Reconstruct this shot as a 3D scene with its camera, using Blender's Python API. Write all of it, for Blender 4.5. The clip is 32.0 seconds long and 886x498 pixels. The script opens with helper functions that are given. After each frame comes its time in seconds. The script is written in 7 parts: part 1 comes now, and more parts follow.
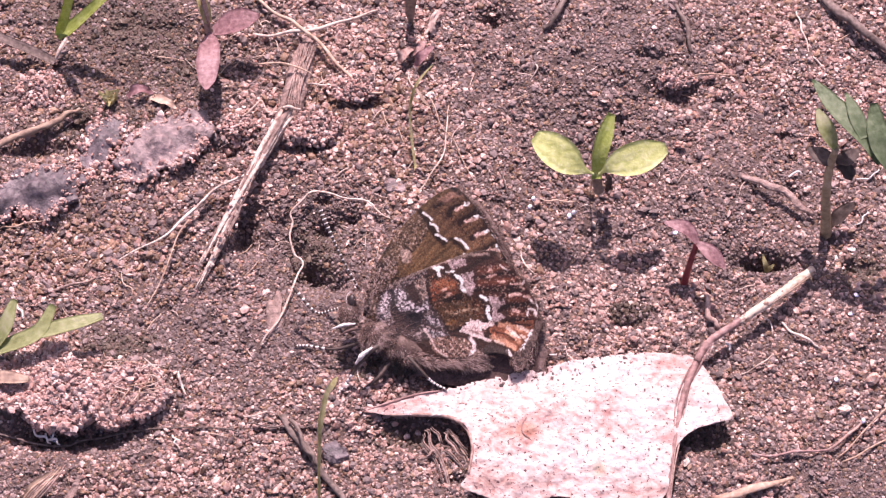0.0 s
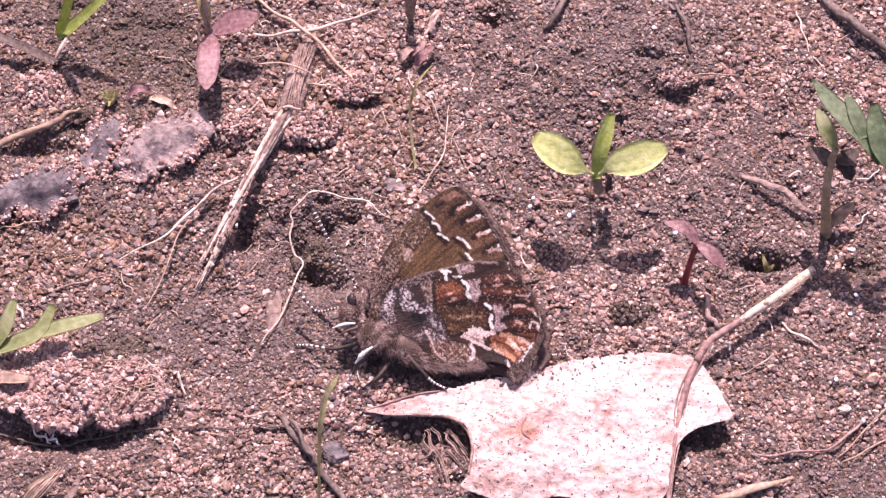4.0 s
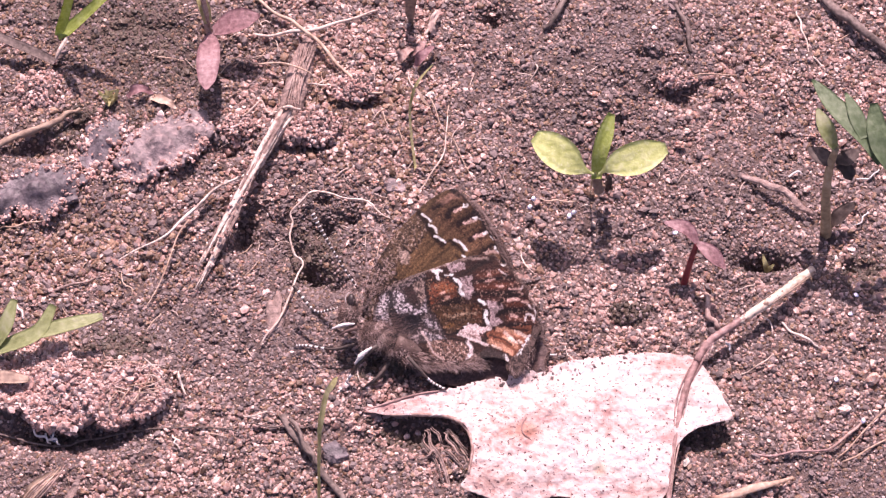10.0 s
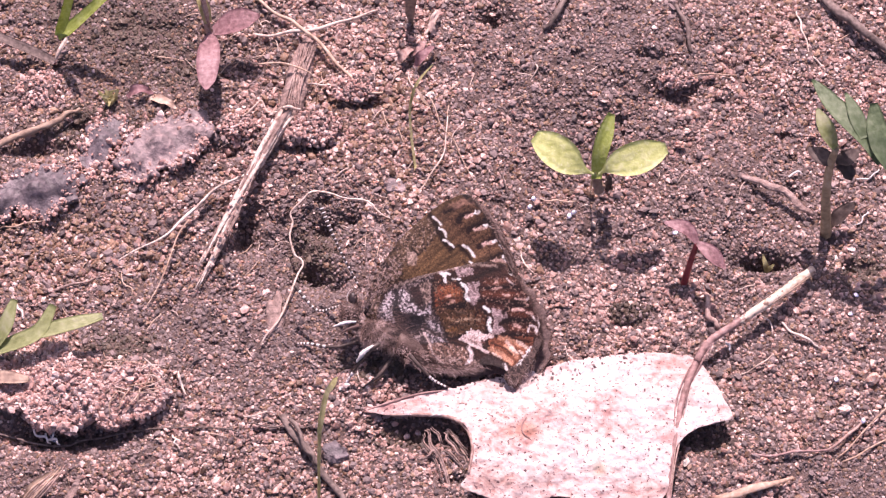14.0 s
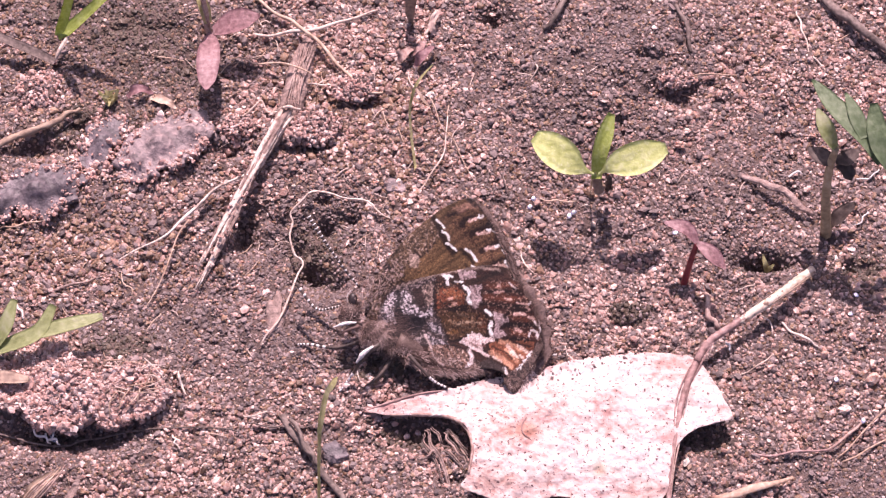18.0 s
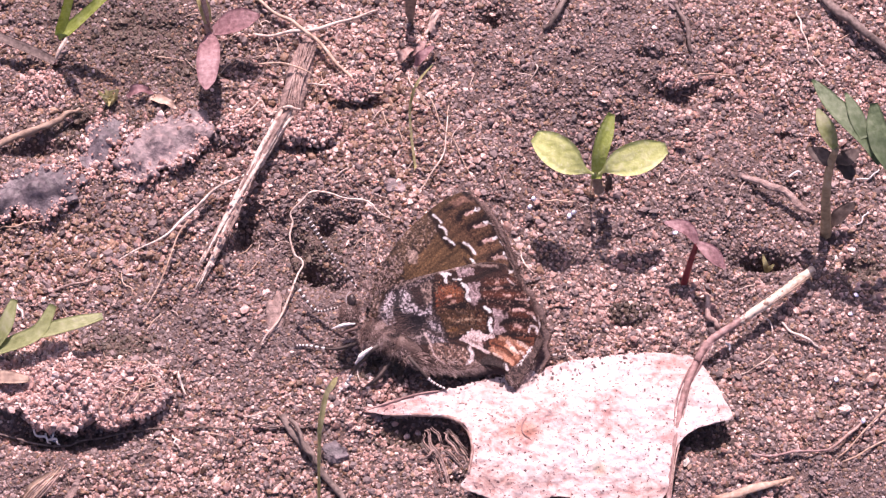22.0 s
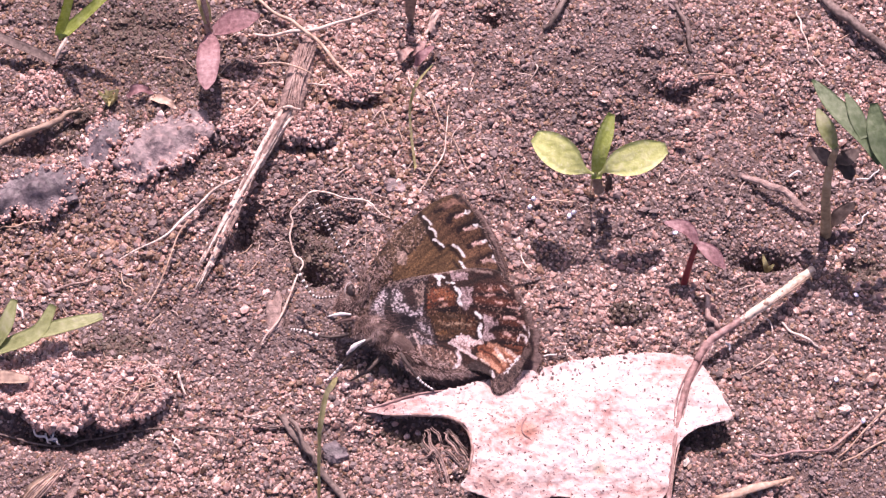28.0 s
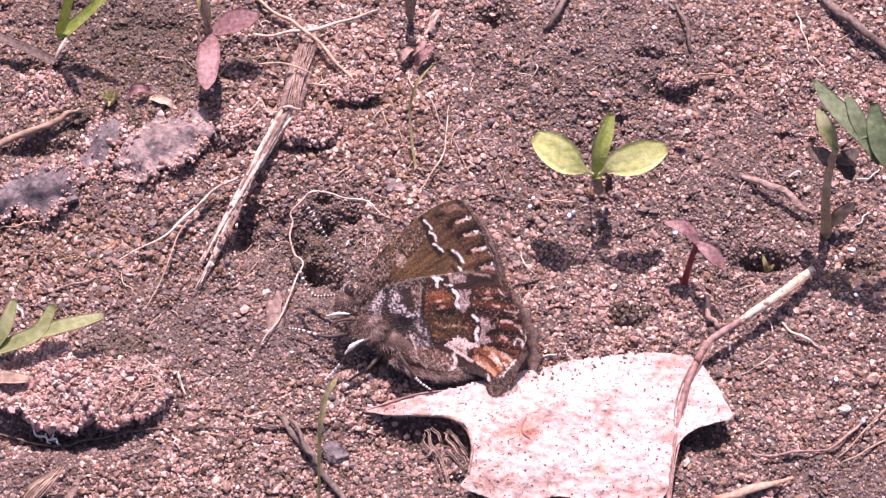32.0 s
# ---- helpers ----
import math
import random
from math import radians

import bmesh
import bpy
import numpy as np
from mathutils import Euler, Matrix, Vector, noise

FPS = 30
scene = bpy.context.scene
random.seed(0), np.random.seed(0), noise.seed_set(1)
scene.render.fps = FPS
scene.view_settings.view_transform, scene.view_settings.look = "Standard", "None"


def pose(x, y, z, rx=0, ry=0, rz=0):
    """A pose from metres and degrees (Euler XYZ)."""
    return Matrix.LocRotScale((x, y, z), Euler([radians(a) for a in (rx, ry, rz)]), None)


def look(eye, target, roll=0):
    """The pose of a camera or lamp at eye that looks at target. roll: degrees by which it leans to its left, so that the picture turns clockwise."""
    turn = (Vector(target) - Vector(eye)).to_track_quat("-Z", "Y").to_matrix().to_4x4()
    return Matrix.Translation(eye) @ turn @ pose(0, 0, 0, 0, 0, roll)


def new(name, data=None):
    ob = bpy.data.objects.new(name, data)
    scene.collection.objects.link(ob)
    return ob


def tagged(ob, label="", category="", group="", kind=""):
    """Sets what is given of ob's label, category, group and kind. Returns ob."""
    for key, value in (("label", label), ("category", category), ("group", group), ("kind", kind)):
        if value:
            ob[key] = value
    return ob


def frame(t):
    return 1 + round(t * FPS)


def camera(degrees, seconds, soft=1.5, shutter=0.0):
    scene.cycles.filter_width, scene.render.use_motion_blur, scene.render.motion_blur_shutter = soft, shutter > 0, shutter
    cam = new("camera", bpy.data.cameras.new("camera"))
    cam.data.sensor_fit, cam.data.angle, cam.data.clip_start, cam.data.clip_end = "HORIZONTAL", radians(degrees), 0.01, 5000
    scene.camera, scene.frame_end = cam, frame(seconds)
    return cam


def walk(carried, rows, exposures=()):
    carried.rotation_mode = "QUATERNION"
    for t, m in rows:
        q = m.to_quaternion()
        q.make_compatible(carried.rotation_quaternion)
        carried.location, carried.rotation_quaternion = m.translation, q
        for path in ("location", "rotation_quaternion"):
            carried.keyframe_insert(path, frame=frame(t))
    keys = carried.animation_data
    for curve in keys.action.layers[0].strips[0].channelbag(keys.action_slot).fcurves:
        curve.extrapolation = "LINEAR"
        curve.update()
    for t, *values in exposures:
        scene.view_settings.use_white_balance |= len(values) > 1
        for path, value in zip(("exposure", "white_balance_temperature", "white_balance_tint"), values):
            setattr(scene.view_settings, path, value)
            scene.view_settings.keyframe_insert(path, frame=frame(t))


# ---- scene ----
# A small brown butterfly basks on sandy soil beside a bleached dead leaf.
# Plan in millimetres (MM turns them into metres): x to the side, y away from the camera, z up.
MM = 0.001
cam = camera(14, 32.0, soft=1.3)
here = look((0, -117.95 * MM, 264.93 * MM), (0, 0, 0))
walk(cam, [(0, here), (32, here)], exposures=[(0, 0.77, 6820, 41), (32, 0.77, 6820, 41)])

# ---- light: a high clear sun behind the subject, and the open sky ----
SUN_UP, SUN_TURN = 55, 0
sky = bpy.data.worlds.new("sky")
scene.world = sky
sky.use_nodes = True
sky_tex = sky.node_tree.nodes.new("ShaderNodeTexSky")
sky_tex.sky_type, sky_tex.sun_disc = "NISHITA", False
sky_tex.sun_elevation, sky_tex.sun_rotation = radians(SUN_UP), radians(SUN_TURN)
sky.node_tree.links.new(sky_tex.outputs[0], sky.node_tree.nodes["Background"].inputs[0])
sky.node_tree.nodes["Background"].inputs[1].default_value = 0.095
sky_tex.ozone_density, sky_tex.dust_density = 0.6, 2.5
sun = new("sun", bpy.data.lights.new("sun", "SUN"))
sun.data.energy, sun.data.angle, sun.data.color = 4.45, radians(0.5), (1.0, 0.95, 0.88)
sun.matrix_world = look((math.sin(radians(SUN_TURN)) * math.cos(radians(SUN_UP)), math.cos(radians(SUN_TURN)) * math.cos(radians(SUN_UP)),
                         math.sin(radians(SUN_UP))), (0, 0, 0))


# ---- materials ----
def surface(name, colours, grain=2.0, stain=0.25, rough=0.75, bump=0.03, through_light=0.0, pick="", spec=0.4,
            speck=None, speck_scale=3.0, speck_at=0.68, streak=1.0, metal=0.0, vertex="", glow=0.0):
    """A procedural surface. colours: linear, dark to light; grain and stain: noise cycles a millimetre; bump in millimetres;
    pick: island or object varies the tone piece by piece; through_light: the share of light that passes a thin leaf."""
    m = bpy.data.materials.new(name)
    m.use_nodes = True
    nt = m.node_tree
    bsdf, out = nt.nodes["Principled BSDF"], nt.nodes["Material Output"]
    add, link = nt.nodes.new, nt.links.new
    co = add("ShaderNodeTexCoord")
    mp = add("ShaderNodeMapping")
    mp.inputs["Scale"].default_value = (1000, 1000, 1000 * streak)
    link(co.outputs["Object"], mp.inputs["Vector"])

    def noise_at(scale, detail):
        n = add("ShaderNodeTexNoise")
        n.inputs["Scale"].default_value, n.inputs["Detail"].default_value = scale, detail
        link(mp.outputs[0], n.inputs["Vector"])
        return n.outputs["Fac"]

    fine, broad = noise_at(grain, 4), noise_at(stain, 3)
    blend = add("ShaderNodeMath")
    blend.operation = "MULTIPLY_ADD"
    blend.inputs[1].default_value = 0.55
    link(fine, blend.inputs[0])
    half = add("ShaderNodeMath")
    half.operation = "MULTIPLY"
    half.inputs[1].default_value = 0.45
    link(broad, half.inputs[0])
    link(half.outputs[0], blend.inputs[2])
    fac = blend.outputs[0]
    if pick:
        if pick == "island":
            rnd = add("ShaderNodeNewGeometry").outputs["Random Per Island"]
        else:
            rnd = add("ShaderNodeObjectInfo").outputs["Random"]
        mixed = add("ShaderNodeMath")
        mixed.operation = "MULTIPLY_ADD"
        mixed.inputs[1].default_value = 0.3
        link(fac, mixed.inputs[0])
        part_rnd = add("ShaderNodeMath")
        part_rnd.operation = "MULTIPLY_ADD"
        part_rnd.inputs[1].default_value, part_rnd.inputs[2].default_value = 0.8, -0.05
        link(rnd, part_rnd.inputs[0])
        link(part_rnd.outputs[0], mixed.inputs[2])
        fac = mixed.outputs[0]
    ramp = add("ShaderNodeValToRGB")
    lo, hi = (0.05, 0.95) if pick else (0.33, 0.67)
    while len(ramp.color_ramp.elements) < len(colours):
        ramp.color_ramp.elements.new(0.5)
    for i, c in enumerate(colours):
        e = ramp.color_ramp.elements[i]
        e.position, e.color = lo + (hi - lo) * i / max(1, len(colours) - 1), (*c, 1)
    link(fac, ramp.inputs[0])
    colour = ramp.outputs[0]
    if vertex:
        va = add("ShaderNodeVertexColor")
        va.layer_name = vertex
        vm = add("ShaderNodeMix")
        vm.data_type, vm.blend_type = "RGBA", "MULTIPLY"
        vm.inputs[0].default_value = 1.0
        link(va.outputs[0], vm.inputs[6])
        link(colour, vm.inputs[7])
        colour = vm.outputs[2]
    if speck:
        sp = noise_at(speck_scale, 2)
        edge = add("ShaderNodeMapRange")
        edge.inputs[1].default_value, edge.inputs[2].default_value = speck_at, speck_at + 0.04
        link(sp, edge.inputs[0])
        sm = add("ShaderNodeMix")
        sm.data_type = "RGBA"
        link(edge.outputs[0], sm.inputs[0])
        link(colour, sm.inputs[6])
        sm.inputs[7].default_value = (*speck, 1)
        colour = sm.outputs[2]
    link(colour, bsdf.inputs["Base Color"])
    bsdf.inputs["Roughness"].default_value = rough
    bsdf.inputs["Specular IOR Level"].default_value = spec
    bsdf.inputs["Metallic"].default_value = metal
    if glow:  # light that wanders through a clear grain, over a third of a millimetre
        bsdf.inputs["Subsurface Weight"].default_value = glow
        bsdf.inputs["Subsurface Radius"].default_value = (1.0, 0.7, 0.6)
        bsdf.inputs["Subsurface Scale"].default_value = 0.3 * MM
    if bump:
        bp = add("ShaderNodeBump")
        bp.inputs["Strength"].default_value, bp.inputs["Distance"].default_value = 0.8, bump * MM
        link(fine, bp.inputs["Height"])
        link(bp.outputs[0], bsdf.inputs["Normal"])
    if through_light:
        tl = add("ShaderNodeBsdfTranslucent")
        link(colour, tl.inputs[0])
        ms = add("ShaderNodeMixShader")
        ms.inputs[0].default_value = through_light
        link(bsdf.outputs[0], ms.inputs[1])
        link(tl.outputs[0], ms.inputs[2])
        link(ms.outputs[0], out.inputs[0])
    return m


SOIL = surface("dark_soil", [(0.055, 0.036, 0.032), (0.1, 0.066, 0.059), (0.16, 0.107, 0.096)], 4.0, 0.3, 0.85, 0.3)
CRUMB = surface("soil_crumbs", [(0.06, 0.042, 0.041), (0.108, 0.076, 0.074), (0.147, 0.104, 0.1), (0.19, 0.135, 0.13), (0.285, 0.205, 0.195)], 6.0, 0.5, 0.6, 0.08, pick="island", spec=0.5)
SAND = surface("sand", [(0.11, 0.064, 0.054), (0.18, 0.106, 0.09), (0.235, 0.139, 0.118), (0.285, 0.17, 0.145), (0.335, 0.203, 0.173), (0.39, 0.242, 0.208), (0.46, 0.3, 0.265), (0.72, 0.56, 0.52)], 4.0, 0.5, 0.36, 0.07, pick="island", spec=0.55, glow=0.35)
OCHRE = surface("ochre_sand", [(0.06, 0.034, 0.023), (0.14, 0.08, 0.053), (0.225, 0.135, 0.092), (0.35, 0.225, 0.16)], 5.0, 0.5, 0.55, 0.05, pick="island", spec=0.4, glow=0.4)
# Serves both damp soil and shade put into the grain colour.
DAMP_SHADE_SOIL = surface("damp_shade_soil", [(0.022, 0.014, 0.01), (0.05, 0.033, 0.024), (0.085, 0.057, 0.042), (0.15, 0.104, 0.078)], 5.0, 0.5, 0.55, 0.06, pick="island", spec=0.45)
# Brighter copy of SAND; the sun on flat crust tops is in its colour.
LIT_PALESAND = surface("lit_pale_sand", [(0.2, 0.114, 0.096), (0.3, 0.178, 0.153), (0.38, 0.23, 0.2), (0.45, 0.28, 0.248), (0.53, 0.355, 0.318), (0.75, 0.6, 0.56)], 4.0, 0.5, 0.4, 0.06, pick="island", spec=0.5, glow=0.35)
QUARTZ = surface("quartz", [(0.3, 0.17, 0.13), (0.42, 0.28, 0.23), (0.48, 0.34, 0.29), (0.62, 0.51, 0.46)], 3.0, 0.8, 0.3, 0.04, pick="object", spec=0.6, glow=0.8)
LEAF = surface("bleached_blade", [(0.38, 0.2, 0.175), (0.53, 0.385, 0.355), (0.61, 0.515, 0.49), (0.66, 0.585, 0.565)], 1.8, 0.2, 0.6, 0.3, 0.1, speck=(0.1, 0.045, 0.05), speck_scale=3.9, speck_at=0.63, vertex="stain")
PETIOLE = surface("dry_stalk", [(0.24, 0.13, 0.11), (0.46, 0.31, 0.27), (0.62, 0.48, 0.42)], 3.0, 0.5, 0.7, 0.06, 0.25)
STICK = surface("frayed_wood", [(0.11, 0.07, 0.06), (0.25, 0.17, 0.15), (0.4, 0.29, 0.26)], 2.6, 0.3, 0.75, 0.3)
BROWNSTEM = surface("brown_stem", [(0.16, 0.1, 0.075), (0.29, 0.2, 0.15), (0.4, 0.3, 0.23)], 2.0, 0.5, 0.65, 0.06)
BONE = surface("bleached_wood", [(0.24, 0.15, 0.12), (0.56, 0.45, 0.39), (0.74, 0.66, 0.6)], 2.6, 0.5, 0.7, 0.2)
STALK = surface("bleached_stalk", [(0.3, 0.19, 0.13), (0.56, 0.45, 0.36), (0.7, 0.6, 0.5)], 1.6, 0.5, 0.7, 0.12, speck=(0.2, 0.11, 0.085), speck_scale=2.4, speck_at=0.6)
STRAW = surface("straw", [(0.22, 0.13, 0.092), (0.4, 0.27, 0.2), (0.56, 0.43, 0.35)], 2.5, 0.4, 0.6, 0.05)
TWIG = surface("dark_twig", [(0.05, 0.035, 0.03), (0.13, 0.095, 0.085), (0.24, 0.18, 0.16)], 3.0, 0.4, 0.8, 0.08)
ROOT = surface("root", [(0.3, 0.2, 0.16), (0.52, 0.4, 0.34), (0.7, 0.6, 0.54)], 3.0, 0.5, 0.65, 0.04)
GREEN = surface("young_leaf", [(0.28, 0.35, 0.07), (0.4, 0.48, 0.13), (0.52, 0.58, 0.27)], 3.0, 0.4, 0.45, 0.12, 0.45)
SEEDLEAF = surface("seed_leaf", [(0.47, 0.52, 0.18), (0.62, 0.67, 0.29), (0.76, 0.79, 0.48)], 2.2, 0.35, 0.45, 0.12, 0.45, speck=(0.75, 0.78, 0.5), speck_scale=5.0, speck_at=0.66)
SAGE = surface("sage_leaf", [(0.11, 0.165, 0.08), (0.18, 0.25, 0.135), (0.31, 0.37, 0.24)], 2.0, 0.4, 0.55, 0.12, 0.5)
PALEGREEN = surface("pale_leaf", [(0.26, 0.3, 0.12), (0.4, 0.44, 0.21), (0.54, 0.56, 0.36)], 2.0, 0.4, 0.5, 0.1, 0.5)
MAUVE = surface("mauve_leaf", [(0.15, 0.07, 0.075), (0.31, 0.165, 0.175), (0.46, 0.29, 0.3)], 3.0, 0.4, 0.55, 0.08, 0.3)
RED = surface("red_stem", [(0.1, 0.012, 0.015), (0.24, 0.035, 0.04), (0.33, 0.07, 0.06)], 2.0, 0.4, 0.45, 0.02, 0.1)
DARKLEAF = surface("withered_leaf", [(0.022, 0.014, 0.013), (0.055, 0.037, 0.033), (0.11, 0.08, 0.07)], 2.0, 0.4, 0.7, 0.08, 0.1)
MOSSY = surface("green_shoot", [(0.4, 0.36, 0.16), (0.58, 0.53, 0.27), (0.72, 0.66, 0.42)], 3.0, 0.6, 0.55, 0.06, 0.4)
SLATE = surface("grey_bark", [(0.06, 0.046, 0.048), (0.15, 0.114, 0.118), (0.26, 0.195, 0.195), (0.46, 0.34, 0.33)], 1.6, 0.3, 0.6, 0.4)
STEM = surface("olive_stem", [(0.2, 0.14, 0.08), (0.34, 0.25, 0.15), (0.46, 0.36, 0.24)], 2.0, 0.5, 0.6, 0.08)
RIB = surface("pink_rib", [(0.14, 0.075, 0.068), (0.27, 0.162, 0.15), (0.44, 0.295, 0.275)], 2.4, 0.5, 0.7, 0.12)
SLATE_DARK = surface("dark_bark", [(0.035, 0.029, 0.032), (0.08, 0.064, 0.072), (0.14, 0.112, 0.122), (0.27, 0.21, 0.22)], 1.4, 0.3, 0.55, 0.35)
MICA = surface("mica", [(0.5, 0.48, 0.6), (0.8, 0.78, 0.85)], 2.0, 0.5, 0.16, 0.0, metal=0.8)
WINGS = surface("wing_scales", [(0.6, 0.58, 0.58), (0.88, 0.87, 0.87)], 7.0, 0.6, 0.5, 0.05, 0.2, vertex="pattern", spec=0.3)
FUR = surface("fur", [(0.05, 0.03, 0.026), (0.14, 0.085, 0.073), (0.26, 0.17, 0.15)], 3.0, 0.4, 0.6, 0.0, pick="island", spec=0.25)
FUR_DARK = surface("dark_fur", [(0.02, 0.012, 0.012), (0.055, 0.034, 0.032), (0.1, 0.065, 0.06)], 3.0, 0.4, 0.6, 0.0, pick="island", spec=0.25)
FUR_PALE = surface("pale_fur", [(0.16, 0.1, 0.088), (0.3, 0.205, 0.185), (0.45, 0.34, 0.32)], 3.0, 0.4, 0.6, 0.0, pick="island", spec=0.25)
BODY = surface("body_scales", [(0.03, 0.016, 0.013), (0.085, 0.05, 0.041), (0.15, 0.095, 0.08)], 6.0, 0.6, 0.6, 0.05)
BANDS = surface("banded_scales", [(0.035, 0.024, 0.021), (0.1, 0.07, 0.06)], 4.0, 1.0, 0.5, 0.02)
WHITE = surface("white_scales", [(0.5, 0.44, 0.42), (0.76, 0.72, 0.7)], 4.0, 1.0, 0.55, 0.05)
EYE = surface("dark_eye", [(0.018, 0.012, 0.012), (0.045, 0.03, 0.028)], 8.0, 1.0, 0.35, 0.03)


# ---- mesh helpers (millimetres in) ----
def part(name, geo, material, parent=None, label="", at=(0, 0, 0), smooth=True):
    """One mesh object from (verts, faces) in its thing's space."""
    verts, faces = geo
    me = bpy.data.meshes.new(name)
    v = np.asarray(verts, float) * MM
    me.from_pydata(v.tolist(), [], [tuple(f) for f in faces])
    if smooth:
        me.polygons.foreach_set("use_smooth", [True] * len(me.polygons))
    me.materials.append(material)
    me.update()
    ob = new(name, me)
    ob.location = [c * MM for c in at]
    if parent:
        ob.parent = parent
    if label:
        ob["label"] = label
    return ob


def thing(name, at, label, category, group="", kind=""):
    ob = new(name)
    ob.empty_display_size = 0.002
    ob.location = [c * MM for c in at]
    return tagged(ob, label, category, group, kind)


def off(points, at):
    return [tuple(a - b for a, b in zip(p, at)) for p in points]


def spline(points, n):
    """n places along a smooth curve through the points."""
    p = np.asarray(points, float)
    if len(p) == 2:
        return np.array([p[0] + (p[1] - p[0]) * i / (n - 1) for i in range(n)])
    q = np.vstack([2 * p[0] - p[1], p, 2 * p[-1] - p[-2]])
    out = []
    for i in range(n):
        s = i / (n - 1) * (len(p) - 1)
        k = min(int(s), len(p) - 2)
        t = s - k
        a, b, c, d = q[k:k + 4]
        out.append(0.5 * (2 * b + (c - a) * t + (2 * a - 5 * b + 4 * c - d) * t * t + (3 * b - a - 3 * c + d) * t ** 3))
    return np.array(out)


def merge(*geos):
    verts, faces, n = [], [], 0
    for v, f in geos:
        verts.extend(list(map(tuple, v)))
        faces.extend([tuple(i + n for i in g) for g in f])
        n += len(v)
    return verts, faces


def tube(points, radii, n=None, sides=7, wobble=0.0, flat=1.0, seed=0, kink=0.0):
    """A tapering, slightly uneven stalk along a curve; flat squeezes it upright."""
    n = n or max(6, 5 * len(points))
    c = spline(points, n)
    r = np.interp(np.linspace(0, 1, n), np.linspace(0, 1, len(radii)), radii)
    rng = np.random.RandomState(seed)
    if kink:
        shift = spline(rng.normal(0, kink, (max(4, n // 3), 3)), n)
        shift[0] = shift[-1] = 0
        c = c + shift
    verts, faces = [], []
    side = Vector((0.3, 1, 0.2))
    ring_noise = rng.uniform(-1, 1, sides)
    for i in range(n):
        t = Vector(c[min(i + 1, n - 1)] - c[max(i - 1, 0)]).normalized()
        a = Vector((0, 0, 1)).cross(t)
        a = (a if a.length > 0.15 else side.cross(t)).normalized()
        b = t.cross(a)
        for k in range(sides):
            ang = 2 * math.pi * k / sides
            rr = r[i] * (1 + wobble * (0.6 * ring_noise[k] + 0.6 * rng.uniform(-1, 1)))
            verts.append(tuple(Vector(c[i]) + a * math.cos(ang) * rr + b * math.sin(ang) * rr * flat))
    for i in range(n - 1):
        for k in range(sides):
            j = (k + 1) % sides
            faces.append((i * sides + k, i * sides + j, (i + 1) * sides + j, (i + 1) * sides + k))
    faces.append(tuple(range(sides))[::-1])
    faces.append(tuple((n - 1) * sides + k for k in range(sides)))
    return verts, faces


def blade(points, widths, up=(0, 0, 1), fold=0.2, thick=0.12, n=18, wave=0.0, seed=0):
    """A leaf along a curve: widths are half widths from base to tip, fold lifts its edges, and it has real thickness."""
    c = spline(points, n)
    w = np.maximum(spline(np.array(widths)[:, None], n)[:, 0], 0.02)
    up = Vector(up).normalized()
    rng = np.random.RandomState(seed)
    top, bottom, across = [], [], 7
    ph = rng.uniform(0, 6)
    for i in range(n):
        t = Vector(c[min(i + 1, n - 1)] - c[max(i - 1, 0)]).normalized()
        s = t.cross(up).normalized()
        nn = s.cross(t).normalized()
        for k in range(across):
            u = k / (across - 1) * 2 - 1
            lift = fold * w[i] * abs(u) ** 1.3 + wave * math.sin(i * 0.9 + ph + u) * abs(u) - 0.06 * w[i] * (abs(u) < 0.1)
            p = Vector(c[i]) + s * u * w[i] + nn * lift
            e = thick * (1 - 0.75 * abs(u) ** 2)
            top.append(tuple(p + nn * e / 2))
            bottom.append(tuple(p - nn * e / 2))
    faces, m = [], n * across
    for i in range(n - 1):
        for k in range(across - 1):
            a, b, d, e = i * across + k, i * across + k + 1, (i + 1) * across + k + 1, (i + 1) * across + k
            faces += [(a, b, d, e), (a + m, e + m, d + m, b + m)]
    rim = [i * across for i in range(n)] + [(n - 1) * across + k for k in range(1, across)]
    rim += [i * across + across - 1 for i in range(n - 2, -1, -1)] + [k for k in range(across - 2, 0, -1)]
    for a, b in zip(rim, rim[1:] + rim[:1]):
        faces.append((b, a, a + m, b + m))
    return top + bottom, faces


def inside(poly, x, y):
    hit = np.zeros(x.shape, bool)
    for (x0, y0), (x1, y1) in zip(poly, np.roll(poly, -1, 0)):
        if y0 != y1:
            hit ^= ((y0 > y) != (y1 > y)) & (x < (x1 - x0) * (y - y0) / (y1 - y0) + x0)
    return hit


